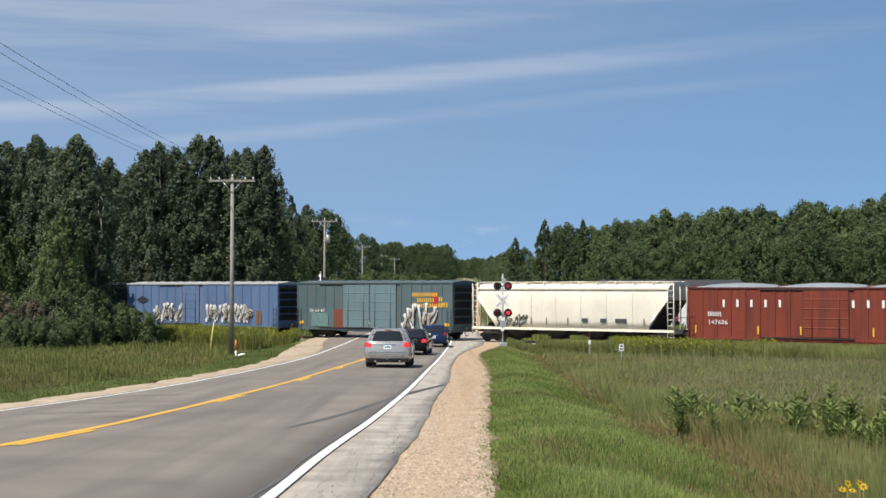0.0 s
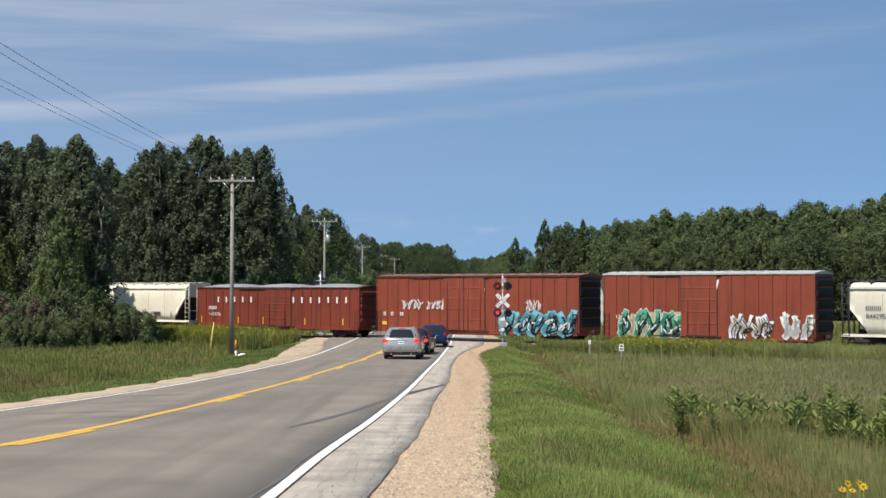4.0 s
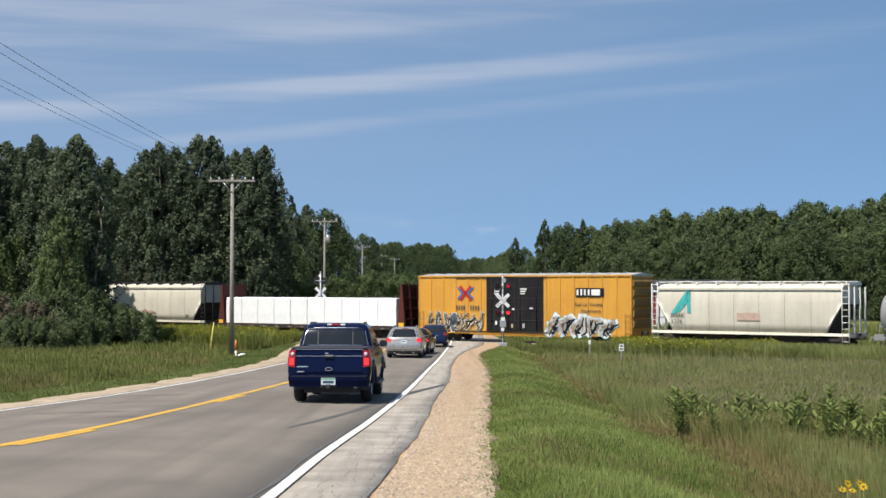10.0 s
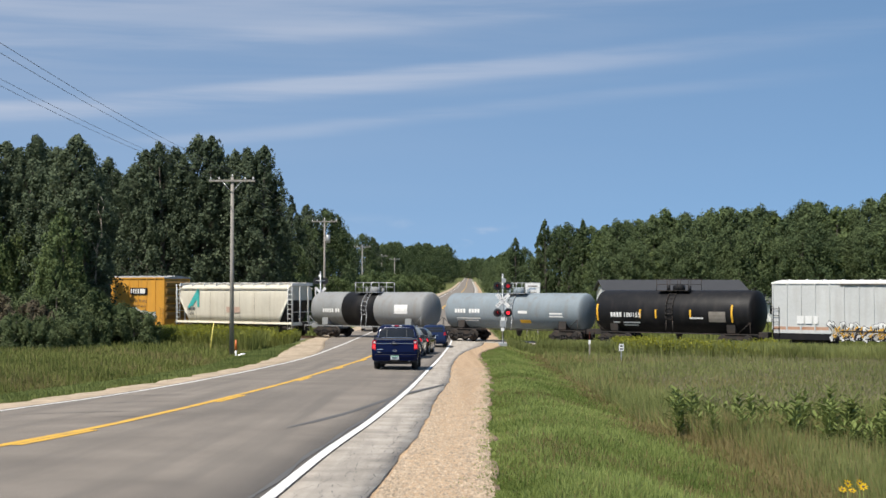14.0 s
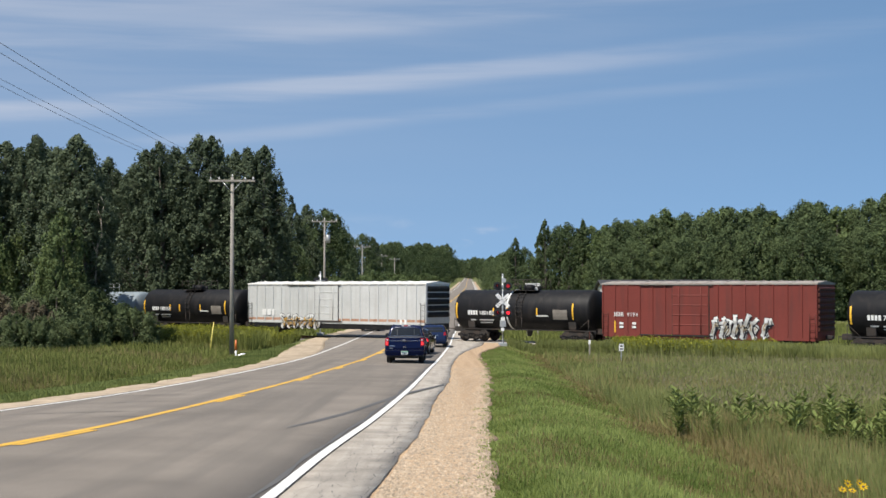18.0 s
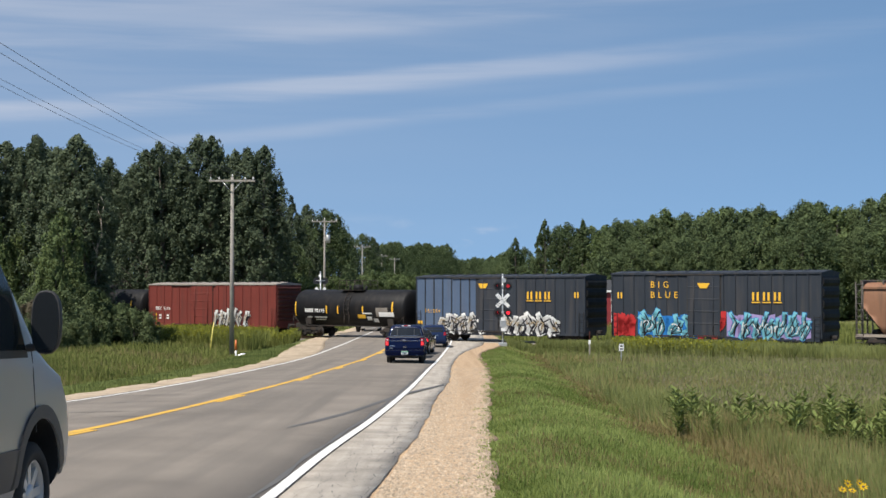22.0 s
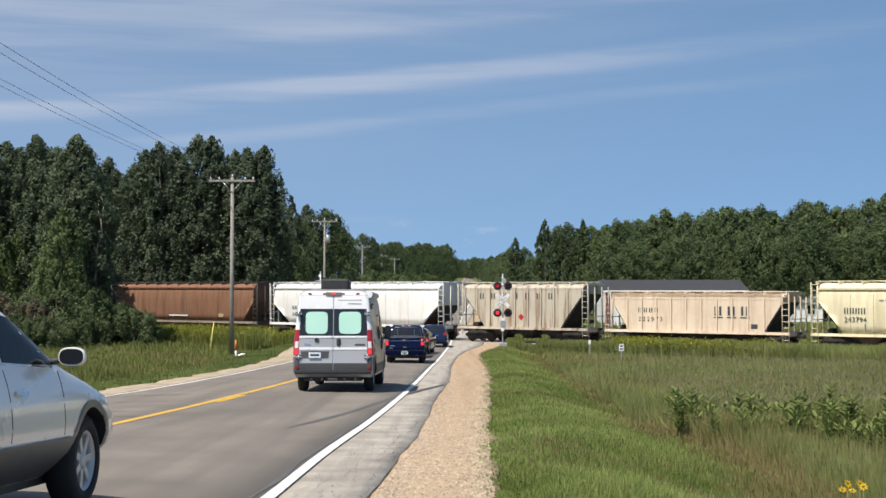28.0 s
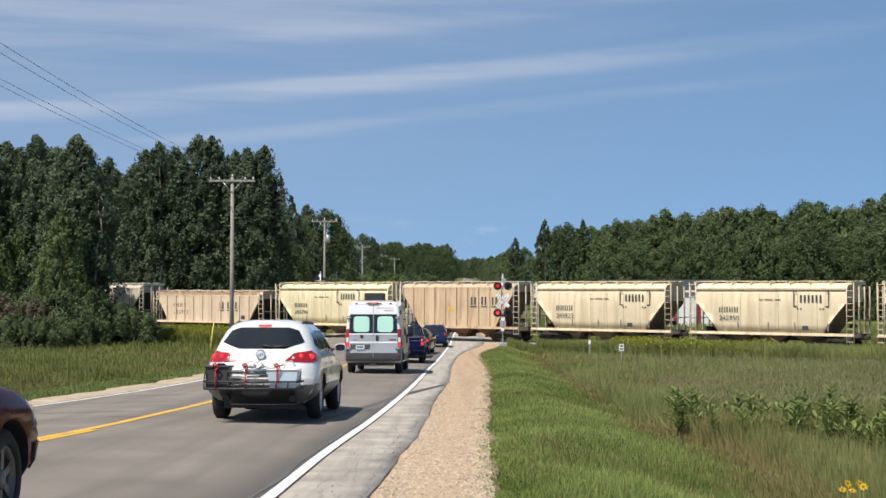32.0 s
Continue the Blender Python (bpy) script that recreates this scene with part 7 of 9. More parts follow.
    mirrors(t, .87, 3.5, 1.20, PLASTIC, .20, .17)


def camper_van():
    sh = Shape([(.30, .98, .12, 5.75), (.42, 1.02, .02, 5.95), (.6, 1.025, 0, 6.0), (.85, 1.025, .03, 5.95), (1.05, 1.02, .04, 5.8), (1.15, 1.02, .05, 5.5), (1.25, 1.01, .05, 5.3), (1.6, .985, .07, 4.9), (1.95, .955, .10, 4.5), (2.2, .935, .12, 4.2), (2.42, .895, .15, 4.0), (2.52, .80, .22, 3.8), (2.57, .6, .4, 3.5)], .08, .3, .015, .15)
    t = vehicle("camper_van", "silver high-roof camper van with mint window shades", "van", sh, soft([.30, .42, .6, .85, 1.05, 1.15, 1.25, 1.6, 1.95, 2.2, 2.42, 2.52, 2.57], 2), VANSILVER, (1.02, 5.05), 0.36, P_VAN, OFF_VAN, spokes=8, arch=1.16, group="vehicles in the queue")
    # rear doors with their windows
    for sg in (1, -1):
        a, b = sg * .012, sg * .875
        d = part("rear_door", sh.patch("rear", ((a, .66), (b, .66), (b, 1.35), (a, 1.35)), 0.018, 0.03, 5, 5), VANSILVER, t)
        part("door_top", sh.patch("rear", ((a, 2.06), (sg * .86, 2.06), (sg * .82, 2.41), (a, 2.41)), 0.018, 0.03, 5, 4), VANWHITE, d)
        part("window_surround", sh.patch("rear", ((a, 1.355), (b, 1.355), (sg * .86, 2.055), (a, 2.055)), 0.012, 0.03, 5, 5), GLASS, d)
        # Raised white strips paint the highlights along the door's ledge and crease.
        part("highlight_moulding", sh.patch("rear", ((a, 1.315), (b, 1.315), (b, 1.365), (a, 1.365)), 0.03, 0.03, 5, 1), VANWHITE, d)
        part("door_crease", sh.patch("rear", ((a, 1.01), (b, 1.01), (b, 1.07), (a, 1.07)), 0.03, 0.03, 5, 1), VANWHITE, d)
        c, hw = sg * .43, .285
        pts = []
        for k in range(28):
            an = 2 * math.pi * k / 28
            ca, sa = math.cos(an), math.sin(an)
            x = c + hw * math.copysign(abs(ca) ** 0.35, ca)
            z = 1.70 + .285 * math.copysign(abs(sa) ** 0.35, sa)
            pts.append((x, z))
        w = Solid().loft([[(x, sh.rear(x, z) - .022, z) for x, z in pts], [(x, sh.rear(x, z) - .005, z) for x, z in pts]], smooth=False)
        part("window_shade", w, MINT, d, "mint-green fabric window shade behind glass")
        for z in (.82, 1.93):
            hg = part("hinge", Solid().box(min(sg * .80, sg * .965), max(sg * .80, sg * .965), -.03, .05, z - .03, z + .03, .012).lathe([(z - .065, .024), (z + .065, .024)], 10, "z", (sg * .885, -.03, 0)), CHROME, d)
            part("hinge_pad", Solid().box(min(sg * .81, sg * .95), max(sg * .81, sg * .95), -.024, .05, z - .055, z + .055, .012), PLASTIC, hg)
        part("lower_trim", sh.patch("rear", ((a, .47), (sg * .88, .47), (sg * .88, .665), (a, .665)), 0.022, 0.03, 5, 2), CLADDING, d)
        # tall tail lamps
        part("tail_lamp", sh.patch("rear", ((sg * .885, .87), (sg * 1.005, .87), (sg * .98, 1.52), (sg * .865, 1.52)), 0.02, 0.06, 4, 8), LAMP_RED, t)
        part("reversing_lamp", sh.patch("rear", ((sg * .90, 1.05), (sg * .99, 1.05), (sg * .98, 1.22), (sg * .89, 1.22)), 0.026, 0.02, 3, 3), LAMP_CLEAR, t)
        part("brake_lamp", sh.patch("rear", ((sg * .90, .89), (sg * .99, .89), (sg * .985, 1.02), (sg * .90, 1.02)), 0.026, 0.02, 3, 3), LAMP_LIT, t)
        part("lamp_side", sh.patch("right" if sg > 0 else "left", ((.06, .87), (.16, .87), (.18, 1.52), (.1, 1.52)), 0.012, 0.03, 3, 6), LAMP_RED, t)
        part("rear_pillar", sh.patch("rear", ((sg * .87, 1.525), (sg * .985, 1.525), (sg * .89, 2.41), (sg * .83, 2.41)), 0.012, 0.03, 3, 6), VANWHITE, t)
        part("reflector", sh.patch("rear", ((sg * .89, .52), (sg * .96, .52), (sg * .96, .59), (sg * .89, .59)), 0.05, 0.03, 2, 1), LAMP_RED, t)
    part("bumper", sh.patch("rear", ((-.98, .38), (.98, .38), (1.0, .49), (-1.0, .49)), 0.09, 0.1, 16, 3), CLADDING, t)
    for sg in (1, -1):
        part("bumper_corner", sh.patch("rear", ((sg * .885, .44), (sg * 1.0, .44), (sg * 1.0, .82), (sg * .885, .82)), 0.03, 0.05, 4, 4), CLADDING, t)
        s = "right" if sg > 0 else "left"
        part("side_moulding", sh.patch(s, ((.1, .42), (.58, .42), (.58, .82), (.1, .82)), 0.012, 0.03, 4, 3), CLADDING, t)
        part("side_moulding", sh.patch(s, ((1.47, .36), (4.6, .36), (4.6, .62), (1.47, .62)), 0.012, 0.03, 10, 2), CLADDING, t)
        for hy in (1.02, 5.05):
            rings = []
            for rad in (.418, .51):
                rings.append([(sg * (sh.side(hy + rad * math.cos(q), .37 + rad * math.sin(q)) + .014), hy + rad * math.cos(q), .37 + rad * math.sin(q)) for q in np.linspace(0, math.pi, 17)])
            part("arch_trim", Solid().loft(rings, caps=False, closed=False), CLADDING, t)
    part("roof_cap", sh.patch("rear", ((-.84, 2.42), (.84, 2.42), (.76, 2.50), (-.76, 2.50)), 0.02, 0.04, 12, 3), VANWHITE, t)
    for x in (-.62, -.24, .24, .62):
        part("marker_lamp", sh.patch("rear", ((x - .045, 2.44), (x + .045, 2.44), (x + .045, 2.475), (x - .045, 2.475)), 0.045, 0.04, 2, 1), LAMP_RED, t)
    part("high_brake_lamp", sh.patch("rear", ((-.2, 2.40), (.2, 2.40), (.2, 2.49), (-.2, 2.49)), 0.05, 0.05, 4, 1), PLASTIC, t)
    part("brake_glow", sh.patch("rear", ((-.05, 2.44), (.05, 2.44), (.05, 2.475), (-.05, 2.475)), 0.056, 0.02, 2, 1), LAMP_LIT, t)
    ac = Solid().box(-.36, .36, .40, 1.2, 2.54, 2.84, .04)
    air = part("roof_air_conditioner", ac, PLASTIC, t)
    for k in range(22):
        x = -.32 + k * .0305
        part("grille_slat", Solid().box(x - .006, x + .006, .387, .402, 2.63, 2.80), CLADDING, air)
    part("roof_vent", Solid().box(-.25, .25, 1.9, 2.5, 2.5, 2.62, .04), VANWHITE, t)
    part("awning", Solid().tube((.90, .25, 2.44), (.88, 3.4, 2.46), .085, n=14), VANSILVER, t, "rolled silver awning along the roof")
    part("awning_end", Solid().tube((.90, .19, 2.44), (.90, .26, 2.44), .10, n=14), VANWHITE, t)
    # side fittings
    for y, z in ((.30, 2.12), (.80, 2.14)):
        part("side_port", Solid().lathe([(0, .075), (.03, .075), (.03, .05)], 14, "x", (sh.side(y, z), y, z)), PLASTIC, t)
    part("outside_lamp", Solid().box(.93, .98, .62, .80, 2.1, 2.14, .01), VANWHITE, t)
    for q in (((2.3, 1.3), (3.25, 1.3), (3.25, 1.88), (2.3, 1.88)), ((3.75, 1.25), (4.75, 1.25), (4.35, 1.85), (3.75, 1.85))):
        for s in ("right", "left"):
            part("window_frame", sh.patch(s, ((q[0][0] - .05, q[0][1] - .05), (q[1][0] + .04, q[1][1] - .05), (q[2][0] + .04, q[2][1] + .05), (q[3][0] - .05, q[3][1] + .05)), 0.003, 0.02), PLASTIC, t)
    side_windows(t, sh, [((2.3, 1.3), (2.74, 1.3), (2.74, 1.88), (2.3, 1.88)), ((2.79, 1.3), (3.25, 1.3), (3.25, 1.88), (2.79, 1.88)), ((3.75, 1.25), (4.75, 1.25), (4.35, 1.85), (3.75, 1.85))])
    for s in ("right",):
        part("sliding_rail", sh.patch(s, ((.5, 1.14), (2.3, 1.14), (2.3, 1.17), (.5, 1.17)), 0.012, 0.03, 10, 1), VANSILVER, t)
        for y, z in ((.8, 1.22), (.62, .98)):
            part("side_hatch", sh.patch(s, ((y, z - .06), (y + .12, z - .06), (y + .12, z + .06), (y, z + .06)), 0.012, 0.02, 2, 2), PLASTIC, t)
        for y in (3.42, 3.68):
            part("door_handle", sh.patch(s, ((y, .98), (y + .07, .98), (y + .07, 1.22), (y, 1.22)), 0.04, 0.05, 2, 3), PLASTIC, t)
    side_seams(t, sh, [((2.18, .62), (2.18, 2.1)), ((3.38, .62), (3.38, 2.1)), ((3.62, .62), (3.62, 2.05)), ((4.95, .7), (4.85, 1.3))])
    mirrors(t, 1.05, 4.72, 1.22, PLASTIC, .2, .42)
    # handle, plate niche, badges, hitch
    part("rear_door_handle", Solid().box(.09, .19, -.03, .05, 1.10, 1.31, .03), PLASTIC, t)
    part("plate_niche", sh.patch("rear", ((-.80, .79), (-.12, .79), (-.10, .97), (-.84, .97)), 0.026, 0.02, 6, 3), CLADDING, t)
    part("licence_plate", Solid().box(-.62, -.31, -.045, -.03, .80, .94), PLATE, t)
    part("plate_bar", Solid().box(-.58, -.35, -.049, -.045, .845, .90), PLATE_INK, t)
    disc_badge(t, sh, -.42, 1.25, .06, PLASTIC, 0.04)
    part("badge", sh.patch("rear", ((.56, 1.115), (.82, 1.115), (.82, 1.16), (.56, 1.16)), 0.034, 0.02, 2, 1), DARK_MARK, t)
    part("badge", sh.patch("rear", ((-.74, 1.13), (-.60, 1.13), (-.60, 1.17), (-.74, 1.17)), 0.034, 0.02, 2, 1), CHROME, t)
    for k in range(9):
        part("lettering_bar", sh.patch("rear", ((.12 + k * .07, 2.27), (.155 + k * .07, 2.27), (.155 + k * .07, 2.30), (.12 + k * .07, 2.30)), 0.026, 0.012, 1, 1), DUST, t)
    part("lettering_bar", sh.patch("rear", ((.38, 2.18), (.72, 2.18), (.72, 2.20), (.38, 2.20)), 0.026, 0.012, 2, 1), DUST, t)
    part("hitch_bar", Solid().tube((-.75, .08, .24), (.75, .08, .24), .035).box(-.13, .13, -.05, .1, .2, .28, .01), PLASTIC, t)
    for x in (-.55, -.28, .3, .58):
        part("hitch_ball", Solid().box(x - .03, x + .03, .0, .06, .2, .28, .01), PLASTIC, t)
    for ob in t.children:
        if not ob.name.startswith("wheel"):
            ob.matrix_basis = Matrix.Translation((0, 0, .085)) @ ob.matrix_basis


def white_suv():
    sh = Shape([(.28, .70, .32, 4.85), (.38, .83, .16, 5.02), (.50, .95, .05, 5.08), (.62, 1.0, .01, 5.08), (.74, 1.01, 0, 5.05), (.92, .995, .03, 4.85), (1.05, .965, .07, 4.4), (1.15, .93, .12, 4.0), (1.22, .90, .18, 3.8), (1.45, .815, .38, 3.36), (1.60, .745, .52, 3.08), (1.70, .655, .64, 2.85), (1.76, .53, .80, 2.6), (1.79, .36, 1.0, 2.3)], .42, .4, .14, .28)
    t = vehicle("suv", "pearl-white suv with a loaded rear cargo rack", "car", sh, soft([.28, .38, .50, .62, .74, .92, 1.05, 1.15, 1.22, 1.45, 1.60, 1.70, 1.76, 1.79], 2), PEARL, (1.05, 4.07), 0.39, P_WHITE, OFF_WHITE, ALLOY, 7, 1.13, "vehicles in the queue")
    part("rear_window", sh.patch("rear", ((-.73, 1.385), (.73, 1.385), (.60, 1.60), (-.60, 1.60)), 0.014, 0.04, 24, 8), GLASS, t)
    part("window_bottom", sh.patch("rear", ((-.40, 1.275), (.40, 1.275), (.73, 1.387), (-.73, 1.387)), 0.014, 0.04, 24, 4), GLASS, t)
    part("window_top", sh.patch("rear", ((-.60, 1.598), (.60, 1.598), (.44, 1.65), (-.44, 1.65)), 0.014, 0.04, 20, 2), GLASS, t)
    part("wiper", Solid().line([(0, sh.rear(0, 1.31) - .03, 1.33), (.2, sh.rear(.2, 1.30) - .03, 1.31), (.46, sh.rear(.46, 1.30) - .02, 1.32)], .016), PLASTIC, t)
    part("high_brake_lamp", sh.patch("rear", ((-.12, 1.67), (.12, 1.67), (.12, 1.70), (-.12, 1.70)), 0.025, 0.03, 2, 1), LAMP_LIT, t)
    side_windows(t, sh, [((.86, 1.33), (1.42, 1.25), (1.42, 1.56), (1.02, 1.57)), ((1.53, 1.24), (2.25, 1.21), (2.25, 1.60), (1.53, 1.60)), ((2.35, 1.21), (3.48, 1.20), (3.02, 1.54), (2.35, 1.60))])
    for s in ("right", "left"):
        part("window_trim", sh.patch(s, ((.9, 1.265), (3.3, 1.175), (3.3, 1.19), (.9, 1.28)), 0.008, 0.02, 12, 1), CHROME, t)
        for hy in (1.05, 4.07):
            rings = []
            sg = 1 if s == "right" else -1
            for rad in (.44, .50):
                rings.append([(sg * (sh.side(hy + rad * math.cos(q), .40 + rad * math.sin(q)) + .010), hy + rad * math.cos(q), .40 + rad * math.sin(q)) for q in np.linspace(0, math.pi, 17)])
            part("arch_trim", Solid().loft(rings, caps=False, closed=False), SUV_TRIM, t)
        part("side_cladding", sh.patch(s, ((1.5, .30), (3.62, .30), (3.58, .62), (1.52, .62)), 0.02, 0.03, 10, 3), SUV_TRIM, t)
        part("side_cladding", sh.patch(s, ((.30, .36), (.64, .36), (.64, .66), (.26, .66)), 0.03, 0.05, 6, 4), SUV_TRIM, t)
    part("lower_bumper", sh.patch("rear", ((-.70, .32), (.70, .32), (.96, .63), (-.96, .63)), 0.035, 0.05, 24, 5), SUV_TRIM, t)
    # Dark panel added for the shadowed middle below the rear bumper.
    part("rear_valance", sh.patch("rear", ((-.66, .30), (.60, .30), (.62, .58), (-.74, .58)), 0.05, 0.06, 16, 4), PLASTIC, t)
    part("bumper", sh.patch("rear", ((-.93, .65), (.93, .65), (.93, .76), (-.93, .76)), 0.04, 0.05, 16, 3), PEARL, t)
    lamps_pair(t, sh, ((.42, 1.06), (.92, 1.03), (.87, 1.24), (.58, 1.20)), LAMP_RED, "tail_lamp", 0.014, side_quad=((.36, 1.04), (.58, 1.08), (.52, 1.19), (.38, 1.23)))
    for sg in (1, -1):
        part("brake_lamp", Solid().lathe([(-.028, .015), (-.022, .045), (.03, .055)], 16, "y", (sg * .86, sh.rear(.86, 1.13), 1.13)), LAMP_LIT, t)
        part("brake_lamp", Solid().lathe([(-.028, .015), (-.022, .035), (.03, .045)], 16, "y", (sg * .70, sh.rear(.70, 1.14), 1.14)), LAMP_LIT, t)
        part("reversing_lamp", Solid().lathe([(-.028, .01), (-.022, .025), (.03, .032)], 14, "y", (sg * .57, sh.rear(.57, 1.11), 1.11)), LAMP_CLEAR, t)
        part("roof_rail", Solid().line([(sg * .60, 1.05, 1.70), (sg * .60, 1.25, 1.745), (sg * .58, 2.6, 1.745), (sg * .58, 2.8, 1.70)], 0.028), CLADDING, t)
        part("exhaust_tip", Solid().lathe([(-.10, .07), (-.10, .055), (.2, .055)], 16, "y", (sg * .58, .08, .41)), PLASTIC, t)
        part("reflector", sh.patch("rear", ((sg * .3, .38), (sg * .52, .38), (sg * .52, .45), (sg * .3, .45)), 0.03, 0.03, 2, 1), LAMP_RED, t)
    yb = sh.rear(0, 1.07) - .006
    part("badge_ring", Solid().loft([oval(0, 1.17, .085, .085, yb - .01, 24, 1), oval(0, 1.17, .09, .09, yb + .05, 24, 1)]), CHROME, t)
    face = part("badge_face", Solid().loft([oval(0, 1.17, .068, .068, yb - .013, 24, 1), oval(0, 1.17, .068, .068, yb, 24, 1)]), PEARL, t)
    for k in (-1, 0, 1):
        part("badge_shield", Solid().box(k * .036 - .013, k * .036 + .013, yb - .018, yb - .012, 1.135 + k * .016, 1.195 + k * .016), CHROME, face)
    part("tailgate_trim", sh.patch("rear", ((-.32, .88), (.32, .88), (.32, .92), (-.32, .92)), 0.02, 0.02, 4, 1), CHROME, t)
    number_plate(t, sh, 0, .80)
    side_seams(t, sh, [((1.42, .55), (1.42, 1.18)), ((2.3, .55), (2.3, 1.17)), ((3.4, .55), (3.4, 1.15))])
    handles(t, sh, ((1.52, .98), (2.42, .98)), CHROME)
    mirrors(t, .95, 3.36, 1.19, PEARL, .22, .15)
    # hitch rack with its load, set off to one side
    dx = -.03
    load = Matrix.Translation((0, 0, .1))
    before = set(t.children)
    rack = Solid()
    for y in (-.62, -.12):
        rack.tube((-.82 + dx, y, .50), (.82 + dx, y, .50), .02)
        rack.tube((-.82 + dx, y, .62), (.82 + dx, y, .62), .015)
    for k in range(9):
        x = -.82 + dx + k * .205
        rack.tube((x, -.62, .50), (x, -.12, .50), .013)
        rack.tube((x, -.62, .50), (x, -.62, .62), .012)
    for x in (-.82 + dx, .82 + dx):
        rack.tube((x, -.62, .62), (x, -.12, .62), .015)
        rack.tube((x, -.62, .62), (x + .02, -.62, .80), .012)
    rack.box(-.035, .035, -.5, .35, .40, .48)
    rack.box(-.22, .2, -.36, -.26, .36, .50, .03)
    part("cargo_rack", rack, PLASTIC, t, "black steel hitch cargo rack")
    crate = Solid()
    for x0, x1, y0, y1 in ((-.80, -.785, -.58, -.16), (-.435, -.42, -.58, -.16), (-.80, -.42, -.58, -.565), (-.80, -.42, -.175, -.16)):
        crate.box(x0 + dx, x1 + dx, y0, y1, .52, .88)
    crate.box(-.79 + dx, -.43 + dx, -.57, -.17, .52, .54).box(-.83 + dx, -.39 + dx, -.61, -.13, .86, .89, .01)
    part("cargo_crate", crate, PLASTIC, t, "open black plastic crate")
    part("cargo_bag", Solid().loft([[(dx + cx + rx * math.cos(q), -.36 + ry * math.sin(q), z) for q in np.linspace(0, 2 * math.pi, 13)[:-1]] for z, cx, rx, ry in ((.52, -.6, .16, .17), (.7, -.6, .17, .18), (.86, -.59, .15, .15), (.93, -.58, .06, .06))]), CARBLACK, t)
    chair_grey = material("chair_grey", (0.13, 0.12, 0.11), 0.55)
    for k in range(5):
        z = .58 + k * .055
        tilt = Matrix.Translation((-.06 + dx, -.38, z)) @ Matrix.Rotation(radians((-3, 2, -1, 4, -2)[k]), 4, "Y") @ Matrix.Rotation(radians((2, -3, 5, -2, 3)[k]), 4, "Z")
        ch = Solid()
        for y in (-.19, .15):
            ch.tube((-.36, y, 0), (.33, y, .01), .014, n=7)
        for x in (-.34, -.12, .1, .31):
            ch.tube((x, -.19, 0), (x, .15, .01), .012, n=6)
        ob = part("folded_chair", ch, chair_grey if k % 2 else CHROME, t, "folded tube-framed camp chair", m=tilt)
        part("fabric", Solid().box(-.30, .27, -.16, .12, .004, .018), CLADDING, ob)
    part("motor_case", Solid().box(-.22, .26, -.60, -.30, .40, .53, .04), CLADDING, t)
    bx = Solid().loft([[(.30 + dx, -.58, .52), (.74 + dx, -.58, .52), (.74 + dx, -.18, .52), (.30 + dx, -.18, .52)], [(.26 + dx, -.62, .82), (.78 + dx, -.62, .82), (.78 + dx, -.14, .82), (.26 + dx, -.14, .82)]], smooth=False)
    part("plastic_tub", bx, material("pale_blue_plastic", (0.50, 0.60, 0.68), 0.35, vary=0.12, scale=6), t, "pale blue translucent plastic tub")
    part("tub_rim", Solid().box(.245 + dx, .795 + dx, -.635, -.125, .81, .835, .01), LAMP_CLEAR, t)
    for x, lean in ((-.62 + dx, .0), (-.14 + dx, .03), (.47 + dx, -.04)):
        part("red_strap", Solid().line([(x, -.15, .9), (x + lean, -.62, .88), (x + lean, -.655, .52)], .013), G_RED, t)
        part("strap_knot", Solid().line([(x + lean, -.63, .86), (x + lean - .05, -.66, .91), (x + lean + .01, -.66, .93), (x + lean + .05, -.66, .86), (x + lean, -.66, .80)], .014), G_RED, t)
    for x, a0 in ((-.02, .5), (-.16, 1.1), (.52, .3)):
        part("cord", Solid().line([(x + dx, -.5, .84), (x + dx + .06 * math.cos(a0), -.55, .94), (x + dx + .14, -.5, .97), (x + dx + .2, -.45, .88)], .012), SIGN_PALE, t)
    bag = Solid()
    rings = []
    for q in range(9):
        x = -.12 + dx + .52 * q / 8
        rr = .028 + .012 * math.sin(q * 2.1)
        rings.append([(x, -.42 + rr * 1.6 * math.cos(a_), .87 + .02 * math.sin(q * 1.7) + rr * math.sin(a_)) for a_ in np.linspace(0, 2 * math.pi, 9)[:-1]])
    part("white_bag", bag.loft(rings), SIGN_PALE, t)
    for ob in t.children:
        if ob not in before:
            ob.matrix_basis = load @ ob.matrix_basis


